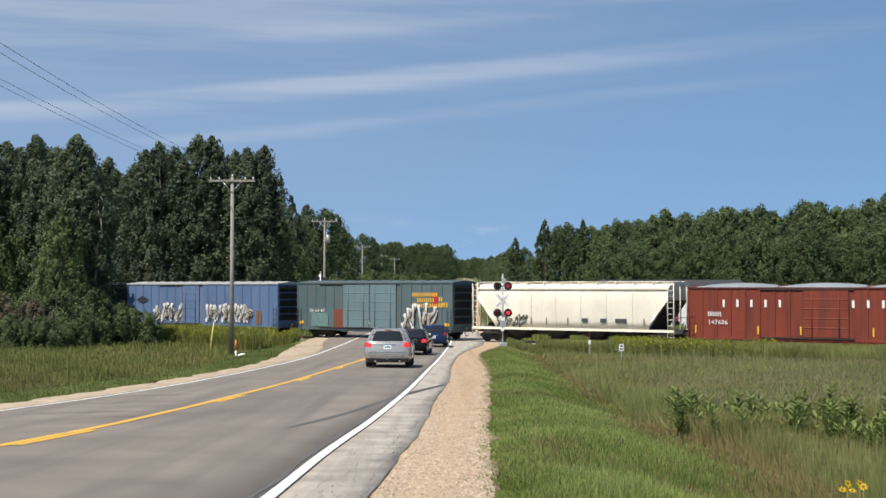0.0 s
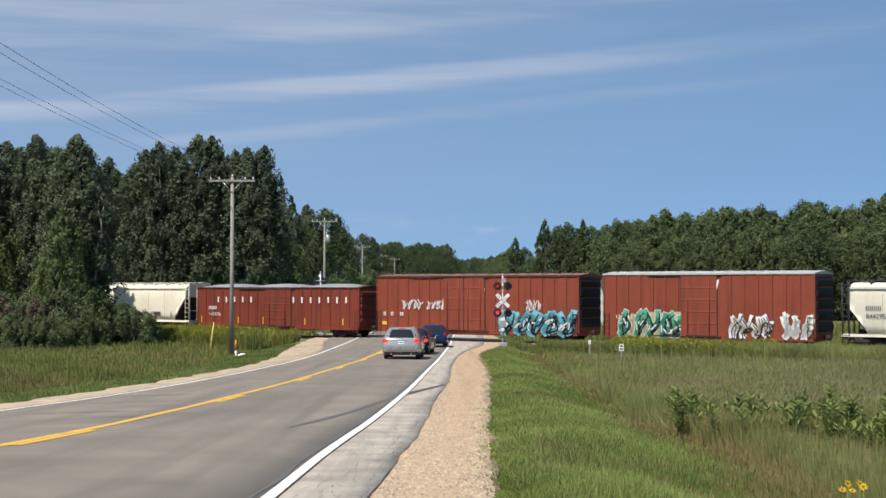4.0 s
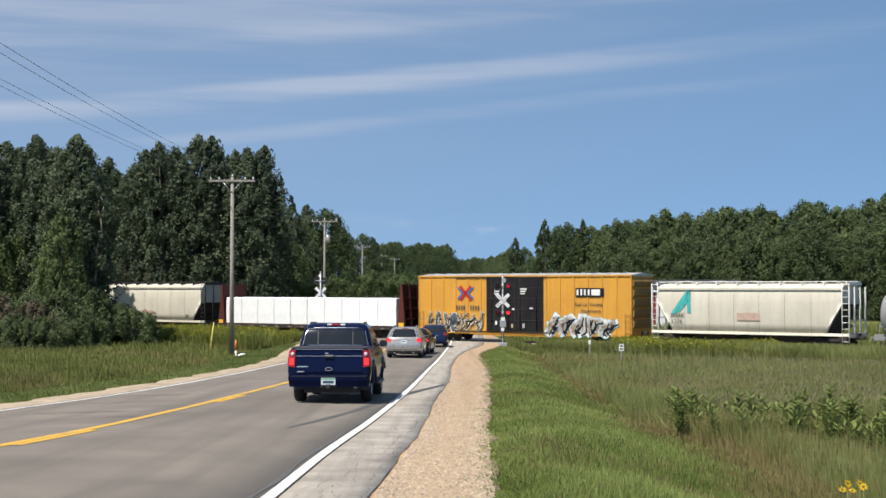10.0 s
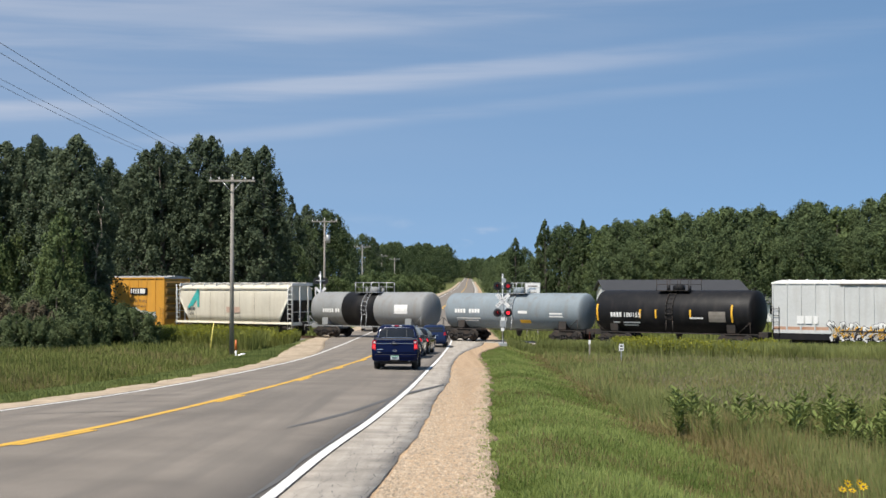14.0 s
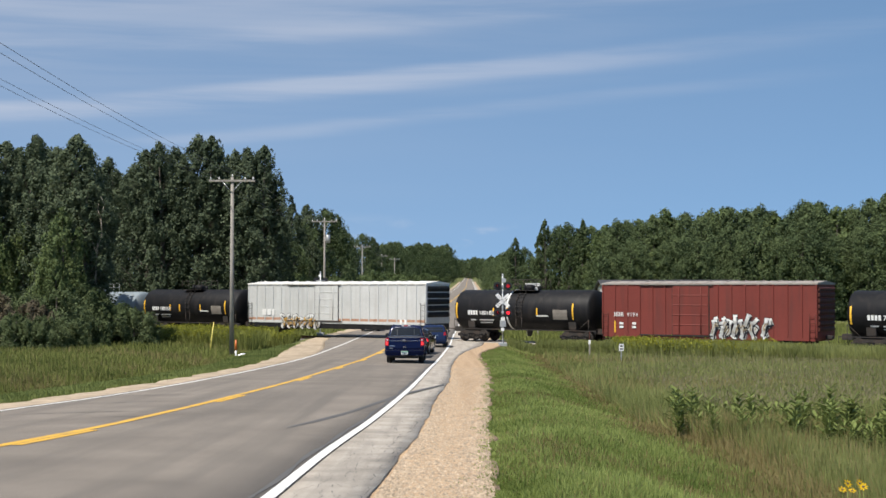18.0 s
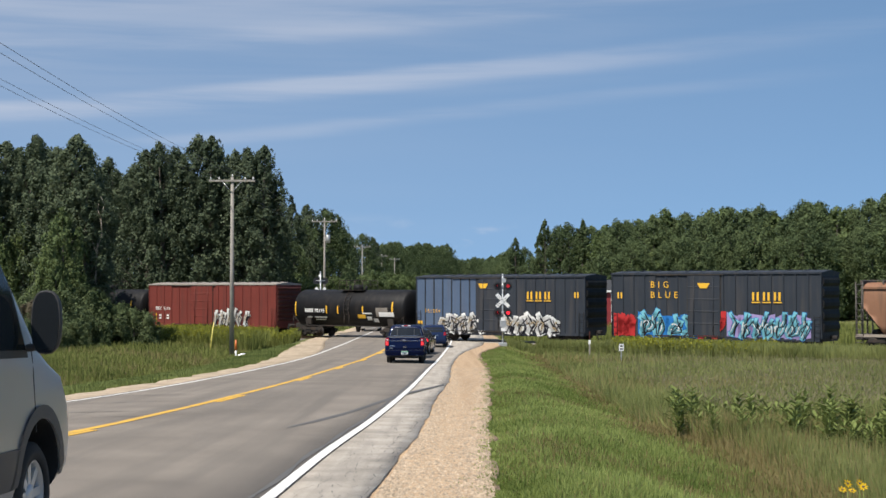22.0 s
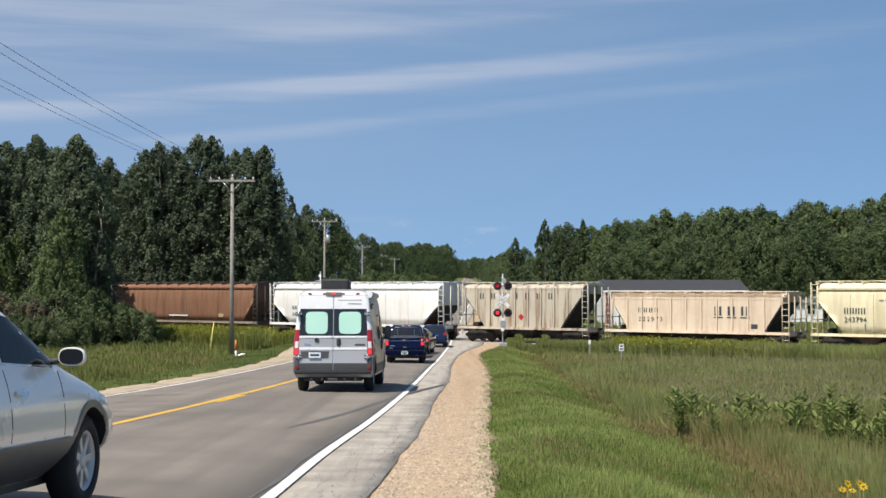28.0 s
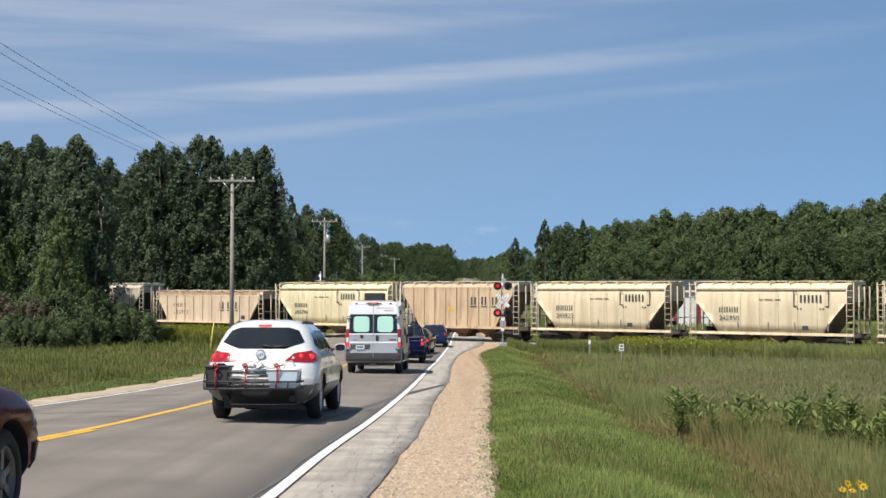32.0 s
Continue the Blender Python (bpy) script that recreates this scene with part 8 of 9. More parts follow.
def wine_car():
    sh = Shape([(.32, .88, .2, 4.7), (.45, .93, .05, 4.88), (.65, .95, 0, 4.92), (.85, .935, .05, 4.84), (.98, .90, .1, 4.6), (1.06, .86, .12, 4.2), (1.12, .82, .15, 3.7), (1.35, .82, .3, 3.3), (1.6, .72, .5, 2.8), (1.7, .55, .8, 2.4)], .25, .42, .08, .25)
    t = vehicle("suv", "dark wine-red suv rolling up the lane", "car", sh, soft([.32, .45, .65, .85, .98, 1.06, 1.12, 1.35, 1.6, 1.7], 2), WINE, (0.95, 3.92), 0.37, P_RED, -0.42, DARK_ALLOY, 6, 1.14, "vehicles in the queue")
    side_windows(t, sh, [((.6, 1.15), (1.6, 1.13), (1.6, 1.52), (.9, 1.52)), ((1.7, 1.13), (3.35, 1.13), (2.8, 1.52), (1.7, 1.55))])
    part("windscreen", sh.patch("front", ((-.75, 1.16), (.75, 1.16), (.62, 1.58), (-.62, 1.58)), 0.004, 0.02), GLASS, t)
    for s in ("right", "left"):
        part("head_lamp", sh.patch(s, ((4.42, .72), (4.72, .72), (4.66, .9), (4.38, .92)), 0.008, 0.03, 5, 4), LAMP_CLEAR, t)
        part("bumper_corner", sh.patch(s, ((4.45, .4), (4.72, .4), (4.74, .6), (4.42, .6)), 0.015, 0.03, 5, 3), CLADDING, t)
    part("rear_window", sh.patch("rear", ((-.7, 1.15), (.7, 1.15), (.58, 1.52), (-.58, 1.52)), 0.004, 0.02), GLASS, t)
    lamps_pair(t, sh, ((.6, .85), (.9, .85), (.88, 1.05), (.64, 1.05)), LAMP_RED, "tail_lamp")
    mirrors(t, .9, 2.95, 1.08, WINE, .2, .14)


silver_suv()
small_cars()
pickup()
camper_van()
white_suv()
wine_car()


# ---- roadside things ----
SIGN_RED = material("dark_red_lens", (0.030, 0.004, 0.004), 0.25, vary=0.2)
FLASH = glowing("flashing_lamp", (1.0, 0.03, 0.05), 1.3, (0.6, 0.02, 0.02))
FLASH_HIGH = glowing("flashing_lamp_high", (1.0, 0.03, 0.05), 0.28, (0.3, 0.01, 0.01))
SIGN_WHITE = material("sign_white", (0.74, 0.74, 0.73), 0.45, vary=0.08, stain=(0.5, 0.48, 0.45), stain_amount=0.3, stain_scale=2)
SIDING = material("white_siding", (0.72, 0.72, 0.70), 0.6, vary=0.08, stain=(0.55, 0.53, 0.5), stain_amount=0.3)
BARN_RED = material("barn_red", (0.22, 0.025, 0.028), 0.6, vary=0.15)
SHINGLE = material("dark_shingles", (0.036, 0.037, 0.040), 0.9, scale=1.2, vary=0.2, bump=0.4, bump_scale=8)
SHINGLE_L = material("grey_shingles", (0.16, 0.165, 0.17), 0.9, scale=1.2, vary=0.2, bump=0.4, bump_scale=8)
VANES = []


def crossing_signal(x, y, up=0.0, turn=0.0, flashing=True):
    g = float(ground_z(x, y))
    t = thing("crossing_signal", "railway crossing mast with crossbuck and red flashing lamps", "crossing signal", "crossing signals", Matrix.Translation((x, y, g)) @ Matrix.Rotation(turn, 4, "Z"))
    g -= up
    top = 2.50 - g
    part("mast", Solid().tube((0, 0, -0.2), (0, 0, top), 0.06, n=12), GALV, t)
    part("mast_base", Solid().box(-.3, .3, -.3, .3, -.2, .25, .03), GALV, t)
    part("mast_cap", Solid().lathe([(top - .05, .07), (top + .05, .07), (top + .1, .02)], 12, "z"), GALV, t)
    part("bell", Solid().lathe([(-.1, .16), (0, .15), (.06, .08), (.08, .02)], 14, "y", (.08, -.12, top - .38)), GALV, t)
    for z in (1.72 - g, -.16 - g):
        arm = part("lamp_arm", Solid().tube((-.42, -.1, z + .02), (.42, -.1, z + .02), .03).box(-.09, .09, -.16, .08, z - .08, z + .1, .02), GALV, t)
        for sg in (-1, 1):
            c = (sg * .37, -.16, z)
            back = part("lamp_shield", Solid().lathe([(0, .29), (.012, .29)], 28, "y", c), BLACK, arm)
            hood = Solid()
            rings = []
            for yy, r in ((0.0, .165), (-.26, .18)):
                rings.append([(c[0] + r * math.cos(a), c[1] + yy, c[2] + r * math.sin(a)) for a in np.linspace(-.3, math.pi + .3, 15)])
            hood.loft(rings, caps=False, closed=False)
            part("lamp_hood", hood, BLACK, arm)
            part("lamp_lens", Solid().lathe([(-.02, .15), (-.006, .155), (0, .155)], 22, "y", c), SIGN_RED, arm)
            if not flashing:
                continue
            v = part("lamp_vane", Solid().lathe([(-.002, .125), (.002, .125)], 22, "y"), FLASH if z < 1 - g else FLASH_HIGH, t, "lit red lamp disc", m=Matrix.Translation((c[0], c[1] - .18, c[2])))
            VANES.append((v, sg, (c[0], c[1] - .03, c[2])))
    zc = .70 - g
    for sg in (-1, 1):
        m = Matrix.Translation((0, -.10 - .012 * sg, zc)) @ Matrix.Rotation(radians(45 * sg), 4, "Y")
        b = part("crossbuck_board", Solid().box(-.62, .62, -.012, .012, -.115, .115, 0), SIGN_WHITE, t, m=m)
        if sg > 0:
            lettering("crossbuck_word", "CROSSING", .16, DARK_MARK, b, Matrix.Translation((-.50, -.016, -.055)) @ Rot90, thick=.001)
        else:
            lettering("crossbuck_word", "RAIL   ROAD", .16, DARK_MARK, b, Matrix.Translation((-.54, -.016, -.055)) @ Rot90, thick=.001)
    part("equipment_box", Solid().box(-.2, .22, -.3, -.05, -1.15 - g, -.70 - g, .02), GALV, t)
    part("notice_plate", Solid().box(-.14, .14, -.33, -.305, -.72 - g, -.48 - g), SIGN_WHITE, t)
    part("junction_box", Solid().box(-.12, .1, -.25, -.05, -1.45 - g, -1.2 - g, .02), SIGN_WHITE, t)


def flash_rows(v, sg, c):
    """Left and right lamps light in turn, two thirds of a second each: the lit disc stands open or is turned edge-on."""
    rows, t, k = [], 0.0, 0
    edges = [0.0]
    while 0.04 + 0.6505 * k < 32.0:
        edges.append(0.04 + 0.6505 * k)
        k += 1
    base = Matrix.Translation((c[0], c[1], c[2]))
    shut = Matrix.Translation((c[0] + sg * .0, c[1] - .05, c[2])) @ Matrix.Rotation(radians(87.5), 4, "Z") @ Matrix.Translation((0, 0, 0))
    for i, e in enumerate(edges):
        nxt = edges[i + 1] if i + 1 < len(edges) else 32.0
        left = (i % 2) == 1
        on = left == (sg < 0)
        m = base if on else shut
        rows.append((e + (0.018 if i else 0), m))
        if nxt - 0.018 > e + 0.07:
            rows.append((nxt - 0.018 if nxt < 32 else 32.0, m))
    walk(v, rows)


def utility_pole(x, y, top, arm_z, arm, label, extra=False):
    g = float(ground_z(x, y))
    t = thing("utility_pole", label, "utility pole", "utility poles", Matrix.Translation((x, y, g)))
    h = top - g
    part("pole", Solid().tube((0, 0, -.5), (0, 0, h), .16, .10, 12), POLE_WOOD, t)
    za = arm_z - g
    part("crossarm", Solid().box(-arm / 2, arm / 2, -.17, -.06, za - .06, za + .07, .01), POLE_WOOD, t)
    for sg in (-1, 1):
        part("arm_brace", Solid().tube((sg * .62, -.13, za - .04), (0, -.13, za - .75), .022, n=6), GALV, t)
    for x_ in (-arm / 2 + .12, -arm / 4 - .1, arm / 4 + .1, arm / 2 - .12):
        part("insulator", Solid().lathe([(0, .03), (.06, .03), (.08, .055), (.13, .055), (.16, .03), (.2, .02)], 10, "z", (x_, -.115, za + .06)), SIGN_WHITE, t)
    part("insulator", Solid().lathe([(0, .03), (.06, .03), (.08, .055), (.13, .055), (.2, .02)], 10, "z", (0, 0, h)), SIGN_WHITE, t)
    if extra:
        part("transformer", Solid().lathe([(-.45, .2), (-.42, .24), (.4, .24), (.48, .14)], 16, "z", (.42, -.05, za - 2.0)), GALV, t)
        part("transformer_bracket", Solid().box(.1, .3, -.08, 0, za - 2.2, za - 1.8), GALV, t)
    return t


def wires():
    spots = [(-13.9, -14, 11.2), (-13.72, 90, 8.55), (-13.7, 160, 9.2), (-14.3, 245, 8.7), (-14.4, 325, 8.9), (-14.0, 400, 9.6)]
    for k, (x, y, z) in enumerate(spots):
        utility_pole(x, y, z + .25, z, 3.0, "weathered grey wooden utility pole with crossarm", k == 2)
    for dx in (-1.4, -.85, .85, 1.4):
        for (x0, y0_, z0), (x1, y1, z1), sag in zip(spots, spots[1:], (1.44, .8, .8, .8, .8)):
            pts = []
            for q in range(25):
                f = q / 24
                pts.append((x0 + dx + (x1 - x0) * f, y0_ - .11 + (y1 - y0_) * f, z0 + .2 + (z1 - z0) * f - 4 * sag * f * (1 - f) * (1 + .06 * dx)))
            ob = new("power_line", Solid().path(pts, .008, 6).mesh("power_line", BLACK))
            tagged(ob, "thin sagging overhead power line between poles", "power line", "power lines")


def storage_building():
    x0, x1, y, g = 17.6, 32.8, 150.0, float(ground_z(25, 150)) - .05
    t = thing("storage_building", "long white storage building with red posts and dark roof", "building", m=Matrix.Translation((x0, y, g)))
    L, ev, rd = x1 - x0, 1.2 - g, 2.32 - g
    part("wall", Solid().prism([(0, 0), (0, ev), (4.5, rd - .05), (9, ev), (9, 0)], 0.05, L - .05, "x"), SIDING, t)
    part("roof", Solid().prism([(-.35, ev - .02), (4.5, rd), (9.35, ev - .02), (9.35, ev + .1), (4.5, rd + .13), (-.35, ev + .1)], -.3, L + .3, "x"), SHINGLE, t)
    part("fascia", Solid().box(-.3, L + .3, -.40, -.36, ev - .12, ev + .08), SIGN_WHITE, t)
    n = 6
    for k in range(n):
        a = .6 + k * (L - .6) / n
        d = part("garage_door", Solid().box(a, a + (L - .6) / n - .75, -.06, 0, 0, ev - .35), SIGN_WHITE, t)
        for q in range(5):
            part("door_panel", Solid().box(a + .08, a + (L - .6) / n - .83, -.075, -.06, .08 + q * (ev - .4) / 5, (q + 1) * (ev - .4) / 5), SIDING, d)
    for k in range(n + 1):
        a = k * (L - .6) / n
        part("red_post", Solid().box(a, a + .58, -.09, -.005, 0, ev - .1), BARN_RED, t)


def house(x, y, w, d, eave, ridge, wall_mat, roof_mat, label):
    g = float(ground_z(x, y)) - .05
    t = thing("house", label, "house", "houses beyond the track", Matrix.Translation((x, y, g)))
    e, r = eave - g, ridge - g
    part("wall", Solid().prism([(0, 0), (0, e), (d / 2, r - .08), (d, e), (d, 0)], 0, w, "x"), wall_mat, t)
    part("roof", Solid().prism([(-.4, e - .12), (d / 2, r), (d + .4, e - .12), (d + .4, e), (d / 2, r + .14), (-.4, e)], -.4, w + .4, "x"), roof_mat, t)
    for k in range(3):
        a = w * (.14 + .3 * k)
        wi = part("window", Solid().box(a, a + 1.0, -.05, .02, .9, 2.1), SIGN_WHITE, t)
        part("pane", Solid().box(a + .08, a + .92, -.06, -.05, .98, 2.02), GLASS, wi)
    part("trim_board", Solid().prism([(-.42, e - .3), (-.42, e + .0), (d / 2, r + .1), (d / 2, r - .2)], -.43, -.40, "x"), SIGN_WHITE, t)
    return t


def small_signs():
    # white board on posts beyond the track
    g = float(ground_z(8.4, 130))
    t = thing("notice_board", "white notice board on two posts beyond the track", "sign", m=Matrix.Translation((8.4, 130, g)))
    zc = 1.66 - (514.5 - 508) * 130 / 2450 - g
    part("board", Solid().box(-.7, .7, -.03, .03, zc - .68, zc + .68), SIGN_WHITE, t)
    for x in (-.5, .5):
        part("post", Solid().box(x - .05, x + .05, .03, .13, -.3, zc + .6), POLE_WOOD, t)
    for k, (w, z) in enumerate(((.9, .35), (.7, .1), (.8, -.2), (.5, -.45))):
        part("writing_bar", Solid().box(-w / 2, w / 2, -.04, -.03, zc + z, zc + z + (.12 if k < 2 else .06)), material("faded_blue_ink", (0.25, 0.33, 0.45), 0.6) if k % 2 else DUST, t)
    # small white marker plate in the field
    x, y = sideways(1099, 80), 80.0
    g = float(ground_z(x, y))
    zc = 1.66 - (615 - 508) * y / 2450 - g
    t = thing("marker_sign", "small white marker plate with dark bars on a stake", "sign", m=Matrix.Translation((x, y, g)))
    part("post", Solid().box(-.03, .03, 0, .04, -.2, zc + .2), GALV, t)
    part("plate", Solid().box(-.14, .14, -.02, 0, zc - .2, zc + .2), SIGN_WHITE, t)
    for z in (.1, -.12):
        part("writing_bar", Solid().box(-.08, .09, -.03, -.02, zc + z * .75 - .04, zc + z * .75 + .04), DARK_MARK, t)
    x, y = sideways(1043, 89), 89.0
    g = float(ground_z(x, y))
    zc = 1.66 - (606 - 508) * y / 2450 - g
    t = thing("marker_post", "slim white marker post with a red top", "marker post", m=Matrix.Translation((x, y, g)))
    part("post", Solid().box(-.05, .05, -.03, .03, -.2, zc - .12), POLE_WOOD, t)
    part("plate", Solid().box(-.07, .07, -.04, .04, zc - .12, zc + .15), SIGN_WHITE, t)
    part("cap", Solid().box(-.025, .025, -.02, .02, zc + .15, zc + .7), MAROON, t)
    # leaning yellow marker post
    x, y = sideways(371, 88), 88.0
    g = float(ground_z(x, y))
    t = thing("marker_post", "leaning yellow plastic marker post in the grass", "marker post", m=Matrix.Translation((x, y, g)) @ Matrix.Rotation(radians(7), 4, "Y"))
    part("post", Solid().tube((0, 0, -.2), (0, 0, 1.66 - (570 - 508) * y / 2450 - g), .035, n=10), material("faded_yellow_plastic", (0.62, 0.52, 0.12), 0.5), t)
    x, y = sideways(418, 87), 87.0
    g = float(ground_z(x, y))
    t = thing("marker_post", "white utility marker post with an orange top", "marker post", m=Matrix.Translation((x, y, g)))
    part("post", Solid().tube((0, 0, -.2), (0, 0, .45), .06, n=10), SIGN_WHITE, t)
    part("cap", Solid().tube((0, 0, .45), (0, 0, 1.1), .075, .06, n=10), material("orange_plastic", (0.55, 0.14, 0.03), 0.5), t)
    x, y = sideways(430, 86), 86.0
    rock = Solid().lathe([(-.1, .25), (.0, .36), (.12, .3), (.2, .12)], 9, "z")
    ob = new("rock", rock.mesh("rock", SIGN_WHITE))
    ob.matrix_basis = Matrix.Translation((x, y, float(ground_z(x, y))))
    tagged(ob, "pale grey rock lying in the mown grass", "rock")


def waiting_car():
    sh = Shape([(0.22, .82, .2, 4.4), (0.35, .88, .03, 4.55), (0.55, .9, 0, 4.6), (0.75, .9, .04, 4.55), (0.88, .88, .08, 4.2), (0.96, .86, .15, 3.6), (1.05, .83, .28, 3.3), (1.25, .74, .6, 2.8), (1.4, .64, .9, 2.4), (1.47, .48, 1.2, 2.1)], .22, .3, .06, .2)
    t = vehicle("car", "white sedan waiting beyond the track", "car", sh, soft([.22, .35, .55, .75, .88, .96, 1.05, 1.25, 1.4, 1.47], 2), VANWHITE, (0.85, 3.5), 0.33, None)
    part("windscreen", sh.patch("front", ((-.66, 1.05), (.66, 1.05), (.54, 1.36), (-.54, 1.36)), 0.004, 0.02), GLASS, t)
    side_windows(t, sh, [((.75, 1.0), (1.6, .98), (1.6, 1.32), (1.15, 1.33)), ((1.68, .98), (2.9, .98), (2.45, 1.32), (1.68, 1.34))])
    for s in ("right", "left"):
        part("head_lamp", sh.patch(s, ((4.1, .62), (4.35, .62), (4.3, .76), (4.05, .78)), 0.008, 0.03, 4, 3), LAMP_CLEAR, t)
    x, y = -6.6, 130.0
    t.matrix_basis = Matrix.Translation((x, y, road_top(x, y))) @ Matrix.Rotation(math.pi, 4, "Z")


def road_details():
    # dark tar patch curving across the lane
    c = [(-2.58, 23.0), (-2.27, 24.8), (-1.92, 27.1), (-1.54, 30.5), (-1.06, 34.9), (-0.53, 38.2), (0.03, 41.3)]
    rows = []
    for i, (x, y) in enumerate(c):
        w = (.2, .46, .6, .66, .68, .6, .5)[i]
        rows.append([(x, y - w, road_top(x, y - w) + .004), (x, y, road_top(x, y) + .004), (x, y + w, road_top(x, y + w) + .004)])
    ob = new("tar_patch", Solid().loft(rows, caps=False, closed=False).mesh("tar_patch", TAR_SOFT))
    tagged(ob, "dark worn tar patch across the lane", "tar patch", kind="structure")
    # cracks in the paved shoulder and along the lane edge
    r = random.Random(3)
    cracks = Solid()
    for f0, y_lo, y_hi, w0 in ((.18, 12, 40, .002), (.40, 14, 30, .002), (.52, 11.5, 36, .003), (.63, 11.5, 34, .003), (.74, 11.5, 28, .0025), (.80, 18, 50, .004), (.88, 11.5, 46, .004)):
        y, f, p = y_lo, f0, []
        while y < y_hi:
            a, b = float(X_RIGHT(y)) + .03, float(X_PAVE(y)) - .02
            p.append((a + (b - a) * min(max(f, .04), .97), y))
            y += r.uniform(.05, .3)
            f += (f0 - f) * .15 + r.uniform(-.07, .07)
        runs = [p]
        for k in range(0, len(p) - 3, 4):
            if r.random() < .35:
                x, y = p[k]
                br = [(x, y)]
                d = r.choice((-1, 1))
                for q in range(r.randint(2, 4)):
                    x = min(max(x + d * r.uniform(.04, .13), float(X_RIGHT(y)) + .03), float(X_PAVE(y)) - .02)
                    y += r.uniform(-.06, .16)
                    br.append((x, y))
                runs.append(br)
        for run in runs:
            for (xa, ya), (xb, yb) in zip(run, run[1:]):
                if r.random() < .3:
                    continue
                w = w0 * r.choice((.4, .6, .9, 1.4)) * r.uniform(.6, 1.2)
                za, zb = float(ROAD_Z(ya)) - .008, float(ROAD_Z(yb)) - .008
                cracks.add([(xa - w, ya - w * .6, za), (xa + w, ya + w * .6, za), (xb + w, yb + w * .6, zb), (xb - w, yb - w * .6, zb)], [(0, 1, 2, 3)])
    ob = new("crack", cracks.mesh("crack", TAR))
    ob.parent = road_shoulder
    ob["kind"] = "stuff"
    # sealed seam beside the edge line
    rows = []
    for y in np.arange(12, 60, 1.0):
        x = float(X_RIGHT(y)) - .22 + .02 * math.sin(y * 1.3)
        w = .035 * (1 + .5 * math.sin(y * 2.1))
        rows.append([(x - w, y, road_top(x, y) + .004), (x + w, y, road_top(x, y) + .004)])
    ob = new("crack_sealing", Solid().loft(rows, caps=False, closed=False).mesh("crack_sealing", TAR_SOFT))
    tagged(ob, "dark sealed seam beside the edge line", "road seam", kind="structure")
    for x0, y0_, ln in ((-8.2, 30.5, 2.6), (-7.9, 34.0, 1.6), (-8.6, 26.5, 3.0), (-6.4, 25.2, 1.2)):
        rows = []
        for q in range(8):
            y = y0_ + ln * q / 7 * .35
            x = x0 + ln * q / 7
            w = .05 * math.sin(math.pi * (q + .5) / 8)
            rows.append([(x, y - w, road_top(x, y - w) + .004), (x, y + w, road_top(x, y + w) + .004)])
        ob = new("crack_sealing", Solid().loft(rows, caps=False, closed=False).mesh("crack_sealing", TAR_SOFT))
        tagged(ob, "dark sealed crack in the asphalt lane", "road seam", kind="structure")
    # planked crossing surface between the rails
    for y0_, y1 in ((-2.2, -.82), (-.68, .68), (.82, 2.2)):
        for k in range(7):
            s = Solid().box(-19.2 + k * 2.6, -19.2 + k * 2.6 + 2.56, y0_, y1, RAIL_Z - .2, RAIL_Z - .012, .01)
            ob = part("crossing_panel", s, SHOULDER, CROSSING)
            ob.matrix_basis = Matrix()


TAR_SOFT = material("worn_tar", (0.095, 0.091, 0.085), 0.75, scale=3, vary=0.25)
CROSSING = tagged(new("track_crossing"), "grey panelled road surface across the track", "crossing", kind="structure")
CROSSING.matrix_basis = track_pose(0)
crossing_signal(4.2, 97.5)
crossing_signal(-10.7, 121.0, 0.45, math.pi, False)
wires()
storage_building()
house(sideways(1345, 165), 165, 7.5, 7, 1.66 - 27 * 165 / 2450 + .0, 1.66, SIDING, SHINGLE_L, "small white house with a grey gabled roof")
house(sideways(1262, 172), 172, 6.0, 8, 1.0, 2.2, BARN_RED, SHINGLE, "dark red shed with a dark roof")
small_signs()
waiting_car()
road_details()


# ---- grass, weeds and flowers ----


def blades(n, x, y, h, w, r, lean=0.35, tip=0.25):
    """Grass blades as tapered quads at the given spots."""
    z = ground_z(x, y) - 0.02
    a = r.uniform(0, 2 * np.pi, n)
    tx, ty = np.cos(a) * w, np.sin(a) * w
    b = r.uniform(0, 2 * np.pi, n)
    l = np.abs(r.normal(0, lean, n)) * h
    ox, oy = np.cos(b) * l, np.sin(b) * l
    hz = np.sqrt(np.maximum(h * h - l * l, (0.3 * h) ** 2))
    q = np.empty((n, 4, 3))
    q[:, 0] = np.stack([x - tx, y - ty, z], -1)
    q[:, 1] = np.stack([x + tx, y + ty, z], -1)
    q[:, 2] = np.stack([x + ox + tx * tip, y + oy + ty * tip, z + hz], -1)
    q[:, 3] = np.stack([x + ox - tx * tip, y + oy - ty * tip, z + hz], -1)
    return q


def depths(n, lo, hi, r, p=1.6):
    u = r.uniform(0, 1, n)
    a, b = lo ** (1 - p), hi ** (1 - p)
    return (a + (b - a) * u) ** (1 / (1 - p))


def track_side(x, y):
    """Metres towards the camera from the track's centre line."""
    return -((x - TRACK.x) * EN.x + (y - TRACK.y) * EN.y)


def stuff(name, q, mat, label):
    ob = new(name, quads(name, q, mat))
    return tagged(ob, label, "grass", kind="stuff")


def mown_edge(y):
    """Where the mown verge ends and the tall field grass begins."""
    return 3.8 + 0.028 * y + 0.62 * np.exp(-((y - 22.5) / 6.5) ** 2) + 0.25 * smooth01((y - 50) / 20) + 0.13 * bumps(y, y * 2, 1.9, 3)


